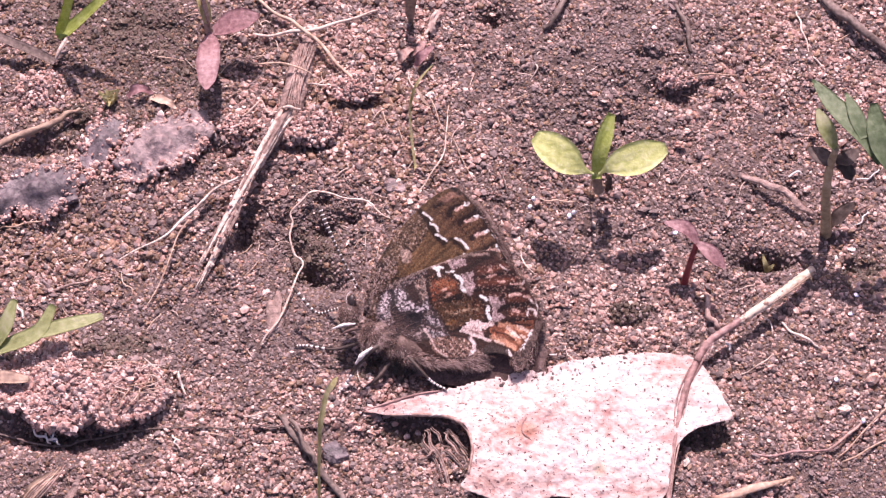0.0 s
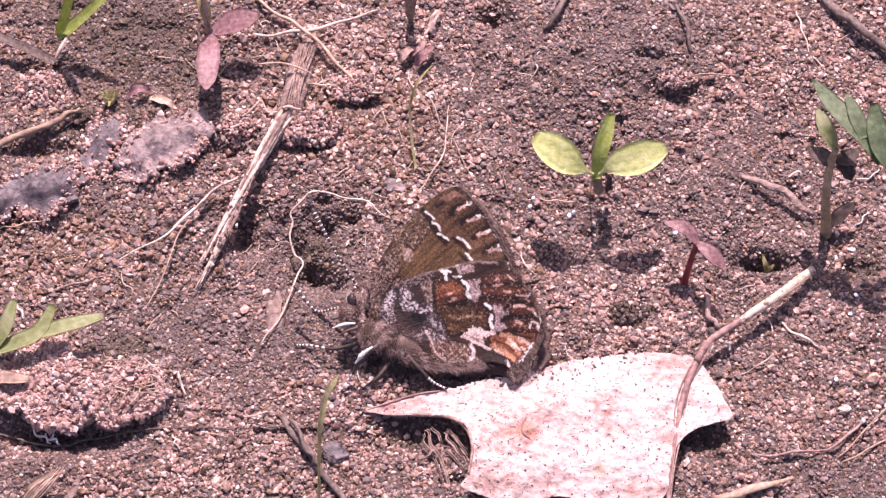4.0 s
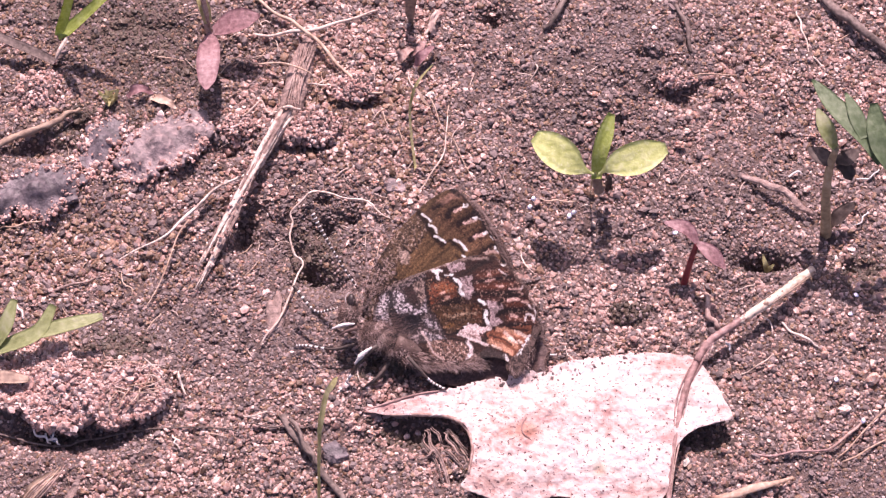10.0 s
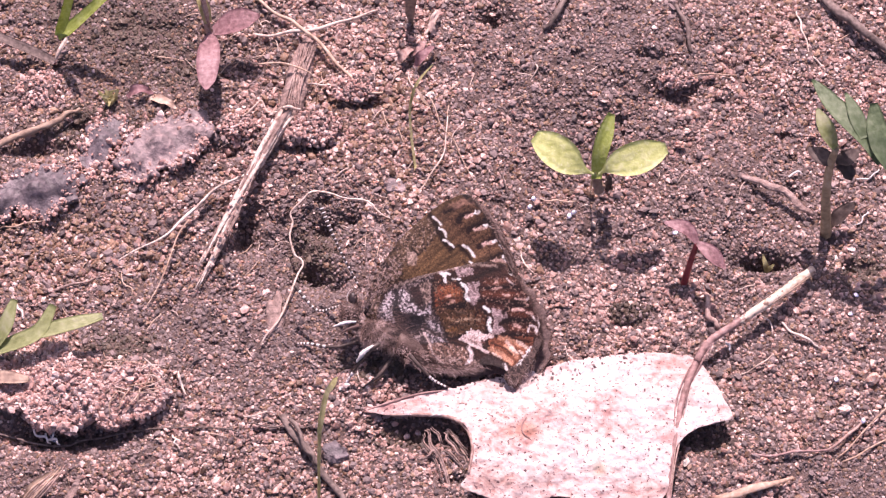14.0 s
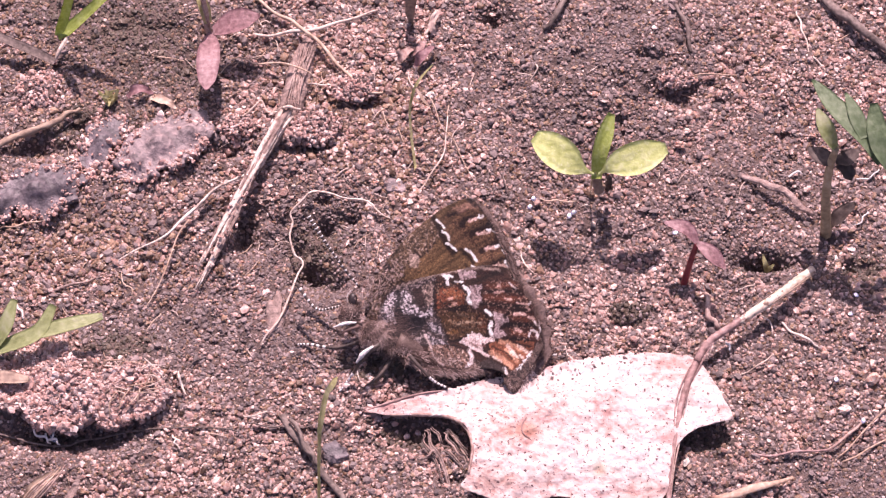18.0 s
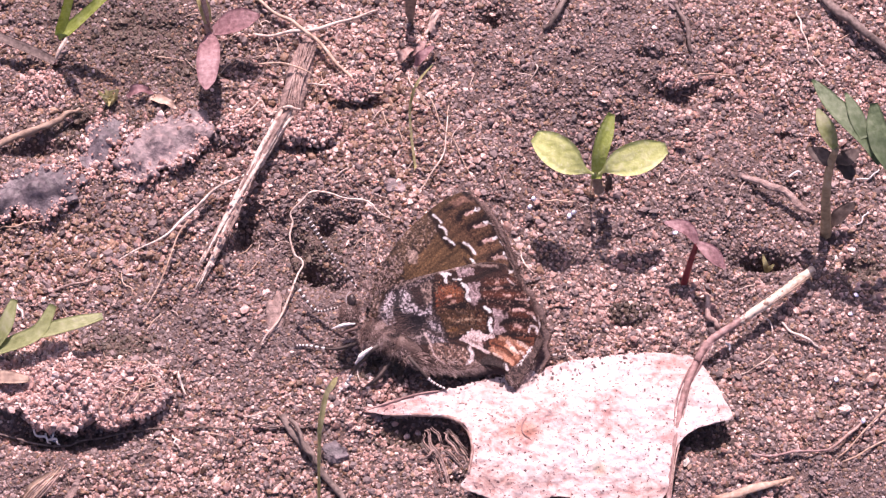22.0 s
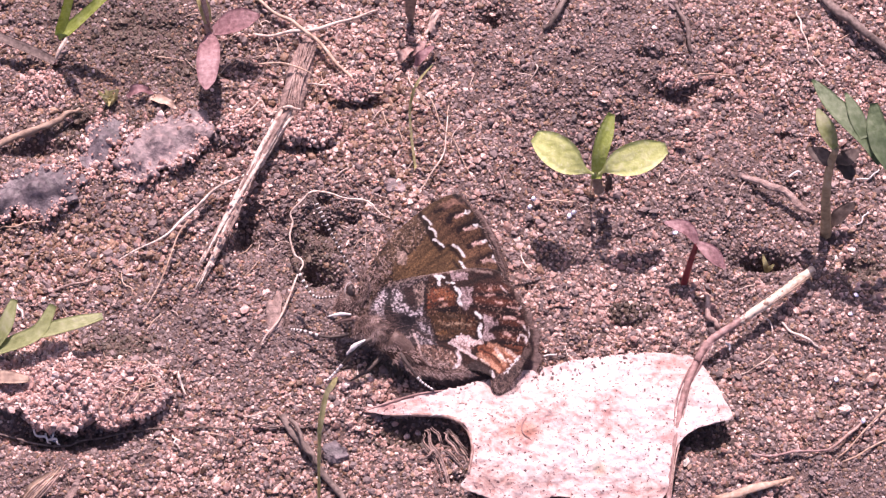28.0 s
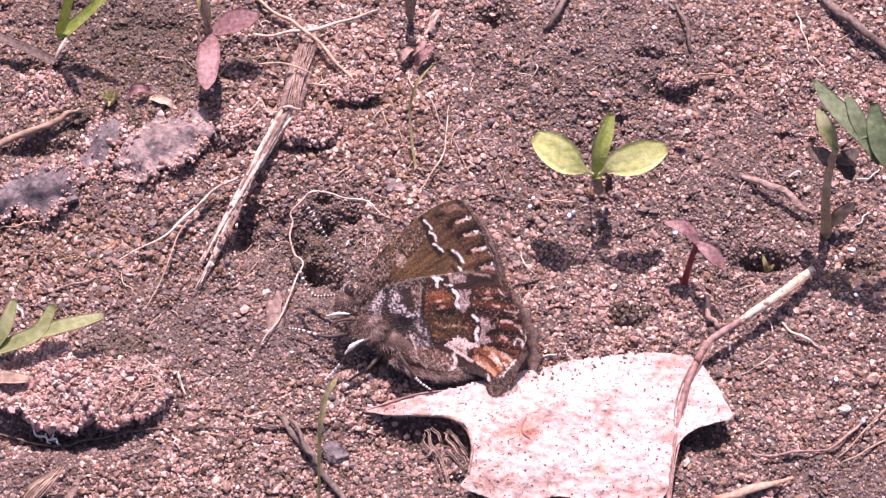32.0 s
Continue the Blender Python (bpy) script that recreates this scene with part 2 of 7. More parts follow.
def sheet(outline, cell, lift, thick, loops=6):
    """A thin solid plate with a smooth outline (closed, in x and y); lift(x, y) gives its upper face's height, on arrays."""
    o = np.asarray(outline, float)[:, :2]
    ring = spline(np.vstack([o, o[:1]]), len(o) * loops)[:-1]
    x0, y0 = ring.min(0) - cell
    nx, ny = (np.ceil((ring.max(0) + cell - (x0, y0)) / cell)).astype(int)
    cx, cy = np.meshgrid(x0 + (np.arange(nx) + 0.5) * cell, y0 + (np.arange(ny) + 0.5) * cell, indexing="ij")
    keep = inside(ring, cx, cy)
    number, pts, quads = {}, [], []
    for i, j in zip(*np.nonzero(keep)):
        q = []
        for a, b in ((i, j), (i + 1, j), (i + 1, j + 1), (i, j + 1)):
            if (a, b) not in number:
                number[(a, b)] = len(pts)
                pts.append((x0 + a * cell, y0 + b * cell))
            q.append(number[(a, b)])
        quads.append(tuple(q))
    pts = np.array(pts)
    seen = {}
    for q in quads:
        for a, b in zip(q, q[1:] + q[:1]):
            seen[(a, b)] = seen.get((a, b), 0) + 1
    rim = [e for e in seen if (e[1], e[0]) not in seen]
    for a in {a for e in rim for a in e}:
        d = ((ring - pts[a]) ** 2).sum(1)
        k = d.argmin()
        if d[k] < (1.3 * cell) ** 2:
            pts[a] = ring[k]
    z = lift(pts[:, 0], pts[:, 1])
    m = len(pts)
    verts = [(x, y, h) for (x, y), h in zip(pts, z)] + [(x, y, h - thick) for (x, y), h in zip(pts, z)]
    faces = quads + [tuple(i + m for i in q[::-1]) for q in quads] + [(b, a, a + m, b + m) for a, b in rim]
    return verts, faces


def draped(controls):
    """A smooth height through (x, y, z) controls."""
    k = np.asarray(controls, float)

    def lift(x, y):
        w = 1 / (((x[:, None] - k[None, :, 0]) ** 2 + (y[:, None] - k[None, :, 1]) ** 2) + 0.3) ** 1.5
        return (w * k[None, :, 2]).sum(1) / w.sum(1)
    return lift


def crinkle(lift, amount, scale, seed=0):
    def out(x, y):
        bump = np.array([noise.noise((a * scale + seed, b * scale, seed * 0.7)) + 0.4 * noise.noise((a * scale * 3, b * scale * 3, seed)) for a, b in zip(x, y)])
        return lift(x, y) + amount * bump
    return out


def ball(level):
    bm = bmesh.new()
    bmesh.ops.create_icosphere(bm, subdivisions=level, radius=1.0)
    v = np.array([q.co[:] for q in bm.verts])
    f = np.array([[q.index for q in g.verts] for g in bm.faces])
    bm.free()
    return v, f


BALL = {k: ball(k) for k in (1, 2, 3, 4)}


def lump(radii, level=3, rough=0.25, scale=1.2, seed=0, flat_top=0.0):
    v, f = BALL[level]
    out = []
    for p in v:
        q = Vector(p) * scale
        d = 1 + rough * noise.noise(q + Vector((seed * 3.1, 0, 0))) + 0.5 * rough * noise.noise(q * 2.7 + Vector((0, seed, 0)))
        d += 0.25 * rough * noise.noise(q * 6.1)
        w = [p[i] * radii[i] * d for i in range(3)]
        if flat_top:
            w[2] = min(w[2], radii[2] * flat_top + 0.12 * (w[2] - radii[2] * flat_top))
        out.append(tuple(w))
    return out, f.tolist()


def grain_cloud(name, places, sizes, material, level, seed, parent=None, label="", kind="", squash=1.0):
    """Many angular grains in one mesh."""
    rng = np.random.RandomState(seed)
    v0, f0 = BALL[level]
    n, m = len(places), len(v0)
    q = rng.normal(size=(n, 4))
    q /= np.linalg.norm(q, axis=1)[:, None]
    a, b, c, d = q.T
    rot = np.stack([1 - 2 * (c * c + d * d), 2 * (b * c - a * d), 2 * (b * d + a * c),
                    2 * (b * c + a * d), 1 - 2 * (b * b + d * d), 2 * (c * d - a * b),
                    2 * (b * d - a * c), 2 * (c * d + a * b), 1 - 2 * (b * b + c * c)], 1).reshape(n, 3, 3)
    shape = rng.uniform(0.6, 1.35, (n, 1, 3)) * sizes[:, None, None]
    local = v0[None] * rng.uniform(0.62, 1.3, (n, m, 1)) * shape
    world = np.einsum("nij,nmj->nmi", rot, local) * np.array((1, 1, squash)) + places[:, None, :]
    verts = (world.reshape(-1, 3) * MM).astype(np.float32)
    faces = (f0[None] + (np.arange(n) * m)[:, None, None]).reshape(-1, 3)
    me = bpy.data.meshes.new(name)
    me.vertices.add(len(verts))
    me.vertices.foreach_set("co", verts.ravel())
    me.loops.add(faces.size)
    me.loops.foreach_set("vertex_index", faces.ravel().astype(np.int32))
    me.polygons.add(len(faces))
    me.polygons.foreach_set("loop_start", (np.arange(len(faces)) * 3).astype(np.int32))
    me.polygons.foreach_set("use_smooth", np.zeros(len(faces), bool))
    me.update(calc_edges=True)
    me.materials.append(material)
    ob = new(name, me)
    if parent:
        ob.parent = parent
    return tagged(ob, label, "", "", kind)


# ---- the ground ----
MOUNDS = [  # centre, half widths, height
    ((11.89, 16.32), (11, 9), 1.8), ((15.71, 21.04), (4.6, 6), 1.5), ((-28.37, -10.48), (6.5, 2.6), 1.1), ((22.18, 3.55), (4, 5), 0.7), ((-29.93, 5.56), (9, 4), 0.7),
    ((-8.47, 9.62), (5, 5), 0.5), ((29.47, -18.36), (6, 4), 0.4), ((-21.42, -18.36), (8, 4), 0.3),
]
HOLLOWS = [  # broad hollows
    ((-13.82, 0.55), (3.6, 3.8), -1.4), ((-9.91, -2.92), (2.6, 2.2), -1), ((-30.15, -15.89), (6, 1.5), -2.1), ((19.02, 13.32), (2.4, 1.2), -1.2), ((-1.95, -15.75), (4, 1.7), -1.7),
    ((20.68, -16.23), (2.4, 1.6), -0.7), ((-6, -9.76), (3.5, 1.3), -0.5), ((-17.87, 17.37), (2, 1.5), -0.8), ((32.95, -0.45), (3.5, 2.5), -0.7), ((-28.86, -20.24), (3, 1.2), -0.8),
    ((-16.36, 2.44), (1.2, 1.8), -1.8),
]
CRACKS = [  # long cracks and sunken strips
    ((-17.83, 8.6), (1.5, 0.8), -1.5), ((-10.85, 8.81), (1.8, 0.4), -0.6), ((-33.29, 8.81), (3, 0.8), -1.3), ((-29.23, 10.85), (1.5, 0.7), -1), ((25.75, -1.29), (2.1, 0.7), -2.7),
    ((33.36, -1.44), (1.6, 0.6), -0.7), ((20.02, 19.46), (0.4, 2.2), -0.8), ((27.75, 11.93), (0.4, 1.8), -0.5), ((-12.84, -15.75), (2.8, 0.3), -0.7),
]
PITS = [  # small pits
    ((4.49, 20.51), (1, 1.4), -1), ((-10.05, -2.03), (1, 0.9), -1.8), ((-6.57, 12.91), (1.4, 0.8), -0.8), ((11.65, 1.15), (0.5, 0.6), -0.9), ((-9.52, 2.14), (1.1, 0.8), -1.6),
    ((-11.06, -1.44), (1, 1.1), -1.7), ((-9.69, 4.45), (0.8, 0.5), -1), ((-8.55, -2.92), (0.9, 0.6), -1), ((-12, 0.55), (0.8, 0.9), -1.2), ((-7.25, 2.79), (0.7, 0.5), -0.9),
    ((-12.72, 2.79), (0.9, 0.6), -0.9), ((14.67, -6.36), (1.2, 0.6), -0.7), ((-15.89, 1.54), (0.7, 1.3), -1), ((4.02, 20.51), (1, 0.6), -1), ((22.94, 12.96), (0.9, 0.3), -0.7),
    ((27.68, 10.13), (0.7, 0.4), -0.7), ((27.93, 4.55), (1.2, 1.4), -0.7), ((22.55, 15.54), (0.3, 1.2), -0.4),
]


def ground_height(x, y):
    """The soil's large forms, in millimetres."""
    z = 0.35 * np.sin(x * 0.31 + 1.0) * np.sin(y * 0.27 + 0.4)
    for (cx, cy), (rx, ry), h in MOUNDS + HOLLOWS + CRACKS + PITS:
        z = z + h * np.exp(-((x - cx) / rx) ** 2 - ((y - cy) / ry) ** 2)
    return z * np.exp(-(x * x + y * y) / 90.0 ** 2)


LATTICE = np.random.RandomState(11).uniform(-1, 1, (256, 256))


def rough_field(x, y, scale, shift=0.0):
    """Smooth random relief from -1 to 1, on numbers or arrays."""
    u, v = np.asarray(x, float) * scale + 71.3 + shift, np.asarray(y, float) * scale + 37.7 - shift
    i, j = np.floor(u).astype(int), np.floor(v).astype(int)
    s, t = u - i, v - j
    s, t = s * s * (3 - 2 * s), t * t * (3 - 2 * t)
    g = lambda p, q: LATTICE[p % 256, q % 256]
    return (g(i, j) * (1 - s) + g(i + 1, j) * s) * (1 - t) + (g(i, j + 1) * (1 - s) + g(i + 1, j + 1) * s) * t


def fine_height(x, y):
    near = np.exp(-(np.asarray(x, float) ** 2 + np.asarray(y, float) ** 2) / 140.0 ** 2)
    lumps = 0.24 * rough_field(x, y, 0.4) + 0.13 * rough_field(x, y, 0.85, 5.1) + 0.12 * rough_field(x, y, 1.9, 9.4) + 0.07 * rough_field(x, y, 4.3, 2.2)
    pits = np.clip(rough_field(x, y, 0.55, 17.7) - 0.62, 0, 1) * 1.3 + np.clip(rough_field(x, y, 1.3, 23.1) - 0.62, 0, 1) * 1.0
    crumbs = np.clip(rough_field(x, y, 0.8, 31.4) - 0.5, 0, 1) * 0.5
    return ground_height(x, y) + near * (lumps + crumbs - pits)


def build_ground():
    fine = np.arange(-45, 45.01, 0.27)
    far = [46 * 1.35 ** k for k in range(1, 42)]
    xs = np.array([-v for v in far[::-1]] + fine.tolist() + far)
    n = len(xs)
    gx, gy = np.meshgrid(xs, xs, indexing="ij")
    verts = np.stack([gx, gy, fine_height(gx, gy)], -1).reshape(-1, 3)
    faces = [(i * n + j, (i + 1) * n + j, (i + 1) * n + j + 1, i * n + j + 1) for i in range(n - 1) for j in range(n - 1)]
    ob = part("ground", (verts, faces), SOIL)
    return tagged(ob, "dark brown sandy soil with crumbs and hollows", "soil", "", "structure")


ground = build_ground()

# where the grains lie: centre, half widths, share of pale sand, ochre sand, and their coarseness
SANDY_ZONES = [
    ((-8.51, 13.22), (9, 9), 0.75, 0.1, 0.9), ((-3.91, 18.41), (6, 6), 0.7, 0.05, 0.9), ((-32.83, 13.99), (2.4, 1.8), 0.9, 0.1, 0.9), ((-29.71, 0.05), (8, 4), 0.2, 0.65, 1),
    ((-32.79, -1.93), (5, 2), 0.5, 0.4, 0.9), ((-27.41, -12.17), (7, 4), 0.95, 0.05, 0.9), ((13.82, -3.91), (8, 4), 0.62, 0, 0.45), ((23.61, 19.46), (4, 6), 0.8, 0.1, 0.7),
    ((33.75, 16.84), (4, 6), 0.6, 0.1, 0.7), ((-19.18, -19.3), (11, 4), 0.8, 0.15, 0.75), ((30.56, -13.61), (6, 5), 0.65, 0.15, 0.8), ((20.57, 11.16), (3, 3), 0.7, 0, 0.8),
]
MIXED_ZONES = [
    ((-15.07, -4.89), (4, 4), 0.7, 0.1, 0.8), ((18.06, 3.05), (4, 4), 0.6, 0, 0.6), ((-4.19, -13.61), (5, 4), 0.7, 0, 0.7), ((28.65, -5.87), (5, 3), 0.6, 0.05, 0.75),
    ((24.09, -20.24), (4, 4), 0.6, 0.1, 0.7), ((-20.75, 4.55), (6, 4), 0.4, 0.2, 1), ((-4.78, 9.11), (4, 4), 0.4, 0.5, 0.7), ((-26.26, 17.89), (8, 6), 0.1, 0.85, 0.6),
    ((-10.38, 14.77), (3, 4), 0.3, 0.55, 0.7), ((-3.88, 12.19), (3, 5), 0.4, 0.45, 0.7), ((31.18, -9.76), (5, 4), 0.5, 0.18, 0.55), ((25.51, 20.51), (3, 3), 0.6, 0.3, 0.6),
]
# Dark soil zones; in hollows and under the leaf shard shade is painted too.
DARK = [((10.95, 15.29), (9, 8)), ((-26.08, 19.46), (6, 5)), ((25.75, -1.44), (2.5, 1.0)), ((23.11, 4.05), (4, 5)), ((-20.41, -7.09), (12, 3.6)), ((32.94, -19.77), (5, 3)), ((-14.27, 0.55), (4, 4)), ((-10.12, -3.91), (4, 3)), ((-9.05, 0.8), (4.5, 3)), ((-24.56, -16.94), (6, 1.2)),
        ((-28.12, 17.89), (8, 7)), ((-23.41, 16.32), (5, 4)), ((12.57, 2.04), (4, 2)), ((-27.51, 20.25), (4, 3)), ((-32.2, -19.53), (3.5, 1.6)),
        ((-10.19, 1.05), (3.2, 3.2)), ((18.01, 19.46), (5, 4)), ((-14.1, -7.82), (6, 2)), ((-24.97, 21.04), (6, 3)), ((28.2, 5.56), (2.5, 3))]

# Damp soil, plus shade painted into the grains beneath leaf, crust and butterfly.
DAMP_SHADE = [((-26.08, 19.46), (5.5, 4)), ((-21.08, 15.8), (3, 1.6)), ((-31.07, 21.56), (3, 2)), ((-10.18, 0.55), (2.4, 2.8)), ((-1.95, -15.75), (3.6, 1.3)), ((20.67, -16.7), (2.4, 1)), ((-28.59, -15.99), (5, 0.6)), ((25.75, -1.44), (2.2, 0.9)), ((33.81, -1.44), (2.4, 1.6)), ((-3.76, -10.24), (5, 1)), ((-25.8, -8.7), (3.2, 1.3)), ((-28.50, 11.12), (4.2, 1.8))]


def grain_mix(x, y):
    """The shares of pale and ochre sand and the coarseness, on arrays."""
    x, y = np.asarray(x, float), np.asarray(y, float)
    pale, ochre, coarse = 0.42 + 0 * x, 0.16 + 0 * x, 0.55 + 0 * x
    for (cx, cy), (rx, ry), p, o, s in SANDY_ZONES + MIXED_ZONES:
        w = np.exp(-((x - cx) / rx) ** 2 - ((y - cy) / ry) ** 2)
        pale, ochre, coarse = pale + (p - pale) * w, ochre + (o - ochre) * w, coarse + (s - coarse) * w
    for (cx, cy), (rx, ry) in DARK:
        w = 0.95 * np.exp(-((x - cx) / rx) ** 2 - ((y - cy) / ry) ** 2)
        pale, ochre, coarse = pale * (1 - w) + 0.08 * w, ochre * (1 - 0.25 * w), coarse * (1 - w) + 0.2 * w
    n = rough_field(x, y, 0.45, 3.3)
    return np.clip(pale * (1 + 0.5 * n), 0, 1), ochre, np.clip(coarse + 0.3 * n, 0.1, 1.0)


def strew_grains(parent):
    """Grains of three sorts: a dense bed, larger ones on it, and a thinner cover beyond the near ground."""
    rng = np.random.RandomState(7)
    rows = []
    for count, reach_xy, least, extra, spread, lift in ((104000, (38.5, 25.5), 0.118, 0.04, 0.24, 0.08), (17000, (38.5, 25.5), 0.13, 0.12, 0.34, 0.3), (9000, (120, 100), 0.3, 0.1, 0.3, 0.0)):
        x, y = rng.uniform(-1, 1, count) * reach_xy[0], rng.uniform(-1, 1, count) * reach_xy[1]
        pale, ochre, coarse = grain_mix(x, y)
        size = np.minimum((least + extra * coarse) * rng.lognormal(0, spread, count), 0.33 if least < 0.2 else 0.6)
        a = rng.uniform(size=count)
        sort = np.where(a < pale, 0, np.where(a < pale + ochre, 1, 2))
        damp_shade = np.max([np.exp(-((x - cx) / rx) ** 2 - ((y - cy) / ry) ** 2) for (cx, cy), (rx, ry) in DAMP_SHADE], 0)
        sort = np.where(rng.uniform(size=count) < 1.1 * damp_shade - 0.12, 3, sort)
        z = fine_height(x, y) + size * (lift + 0.45 * rng.uniform(-0.8, 1, count))
        keep = (np.abs(x) > 38.5) | (np.abs(y) > 25.5) if least > 0.2 else np.ones(count, bool)
        if lift > 0.2:
            keep &= rng.uniform(size=count) < 1.3 * coarse - 0.12
        rows.append(np.stack([x, y, z, size, sort], 1)[keep])
    rows = np.vstack(rows)
    for k, (mat, name, label) in enumerate(((SAND, "sand_grains", "pale pinkish sand grains"), (OCHRE, "ochre_grains", "ochre-brown sand grains"), (CRUMB, "soil_crumbs", "dark brown soil crumbs"), (DAMP_SHADE_SOIL, "damp_crumbs", "blackish-brown crumbs for wet soil and painted shade"))):
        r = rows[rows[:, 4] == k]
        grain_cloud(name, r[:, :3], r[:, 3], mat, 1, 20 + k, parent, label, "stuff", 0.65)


strew_grains(ground)


def clod(at, radii, n, seed, label, rough=0.3, mat=LIT_PALESAND, flat_top=0.0):
    """A lump of caked soil with sand grains stuck all over it."""
    base = thing("soil_clod", at, label, "clod", "clods of soil")
    geo = lump(radii, 4, rough, 1.6, seed, flat_top)
    part("core", geo, SOIL, base)
    rng = np.random.RandomState(seed)
    v = np.array(geo[0])
    n = int(1.7 * n)
    pick = v[rng.randint(0, len(v), n)]
    pick = pick + rng.normal(0, 0.1, pick.shape)
    sizes = rng.lognormal(0, 0.3, n) * 0.14
    pale = rng.uniform(size=n) < 0.8
    grain_cloud("sand_coat" if mat is LIT_PALESAND else "damp_coat", pick[pale], sizes[pale], mat, 1, seed, base, "pinkish sand grains" if mat is LIT_PALESAND else "damp dark soil grains", "stuff")
    grain_cloud("soil_coat", pick[~pale], sizes[~pale], CRUMB, 1, seed + 1, base, "dark soil crumbs", "stuff")
    return base


def crust(rim, at, label, seed, count):
    """A flat, ragged plate of caked sand whose near edge stands clear of the ground."""
    base = thing("sand_crust", at, label, "clod", "clods of soil")
    rag = np.random.RandomState(seed)
    r = [(x, y - 0.35, z + 0.4) for x, y, z in off(rim, at)]
    c = spline(np.vstack([r, r[:1]]), len(r) * 5)[:-1]
    c = c + rag.normal(0, 0.14, c.shape) * (1, 1, 0.4)
    lift = crinkle(draped(c[::2]), 0.25, 0.8, seed)
    geo = sheet(c, 0.2, lift, 0.75, 2)
    part("core", geo, SOIL, base)
    v = np.array(geo[0])
    half = len(v) // 2
    pick = np.vstack([v[rag.randint(0, half, count)], np.hstack([c[:, :2], lift(c[:, 0], c[:, 1])[:, None]])[rag.randint(0, len(c), count // 3)] - rag.uniform(0, 0.7, (count // 3, 1)) * (0, 0, 1)])
    pick = pick + rag.normal(0, 0.08, pick.shape)
    sizes = np.minimum(rag.lognormal(0, 0.33, len(pick)) * 0.16, 0.36)
    pale = rag.uniform(size=len(pick)) < 0.93
    grain_cloud("sand_coat", pick[pale], sizes[pale], LIT_PALESAND, 1, seed, base, "pale pink sand grains, brightened as if sunlit", "stuff")
    grain_cloud("soil_coat", pick[~pale], sizes[~pale], CRUMB, 1, seed + 1, base, "dark soil crumbs", "stuff")


crust([(-36.11, -10.16, 0.97), (-32.81, -8.84, 1.07), (-30.33, -8.58, 1.37), (-28.64, -10.53, 1.88), (-27.69, -12.79, 1.56), (-27.23, -14.42, 1.09), (-29.04, -15.17, 0.33), (-30.73, -15.23, 0.25), (-32.13, -14.91, 0.64), (-32.78, -13.87, 1.26), (-35.69, -13.38, 1.24)],
      (-31.14, -12.37, 0.51), "caked plate of pinkish sand with a ragged undercut edge", 3, 3000)
crust([(-28.15, -12.35, 1.65), (-26.39, -11.24, 1.86), (-24.44, -10.64, 1.56), (-22.56, -10.69, 0.8), (-21.97, -12.38, 0.7), (-22.71, -13.75, 0.75), (-24.54, -14.73, 0.8), (-26.25, -15.25, 0.6), (-27.32, -14.17, 1.2)],
      (-25.12, -12.8, 0.38), "crumbling plate of pinkish sand, undercut in front", 4, 2300)
clod((-10.75, 10.41, 1.01), (2.0, 1.4, 0.5), 900, 6, "small caked lump of sand and soil", 0.5)
clod((18.75, 14.69, 1.19), (1.4, 0.6, 0.4), 300, 8, "crumbly lump of soil beside a hollow", 0.5)
clod((15.03, -5.6, 0.0), (1.7, 0.8, 0.4), 420, 17, "dark crumbly lump of soil and plant bits", 0.6, DAMP_SHADE_SOIL)
clod((-16.54, 10.81, 0.2), (1.2, 0.9, 0.6), 300, 9, "small lump of sand and soil", 0.5)
clod((-7.35, 14.15, 0.71), (1.6, 1.0, 0.5), 520, 10, "small lump of sand and soil", 0.5)
clod((-32.83, 14.11, 0.07), (1.9, 1.6, 0.7), 700, 14, "crumbly lump of pinkish sand", 0.5)


# ---- the bleached leaf ----
STAINS = [  # place, half widths, tint, depth: brown and pink stains on the leaf
    ((6.26, -16.38), (1.7, 0.8), (0.72, 0.46, 0.36), 0.9), ((13.5, -16.14), (1.3, 0.6), (0.72, 0.48, 0.44), 0.8), ((12.21, -19.27), (0.7, 0.6), (0.95, 0.85, 0.6), 0.7),
    ((-4.19, -13.6), (3.4, 0.9), (0.85, 0.62, 0.58), 0.9), ((2.95, -12.63), (2.2, 1.0), (0.88, 0.72, 0.7), 0.6), ((18.18, -10.21), (1.3, 1.2), (0.8, 0.58, 0.55), 0.8),
    ((17.56, -16.92), (0.9, 3.2), (0.78, 0.58, 0.55), 0.8), ((4.23, -20.69), (2.5, 0.7), (0.7, 0.52, 0.47), 0.8), ((15.26, -21.13), (2.6, 0.9), (0.75, 0.56, 0.52), 0.8),
    ((9.64, -12.66), (2.0, 0.6), (0.85, 0.66, 0.63), 0.6), ((8.72, -14.77), (2.4, 0.4), (0.85, 0.64, 0.6), 0.6), ((22.07, -14.47), (0.8, 0.7), (0.85, 0.68, 0.66), 0.7)]


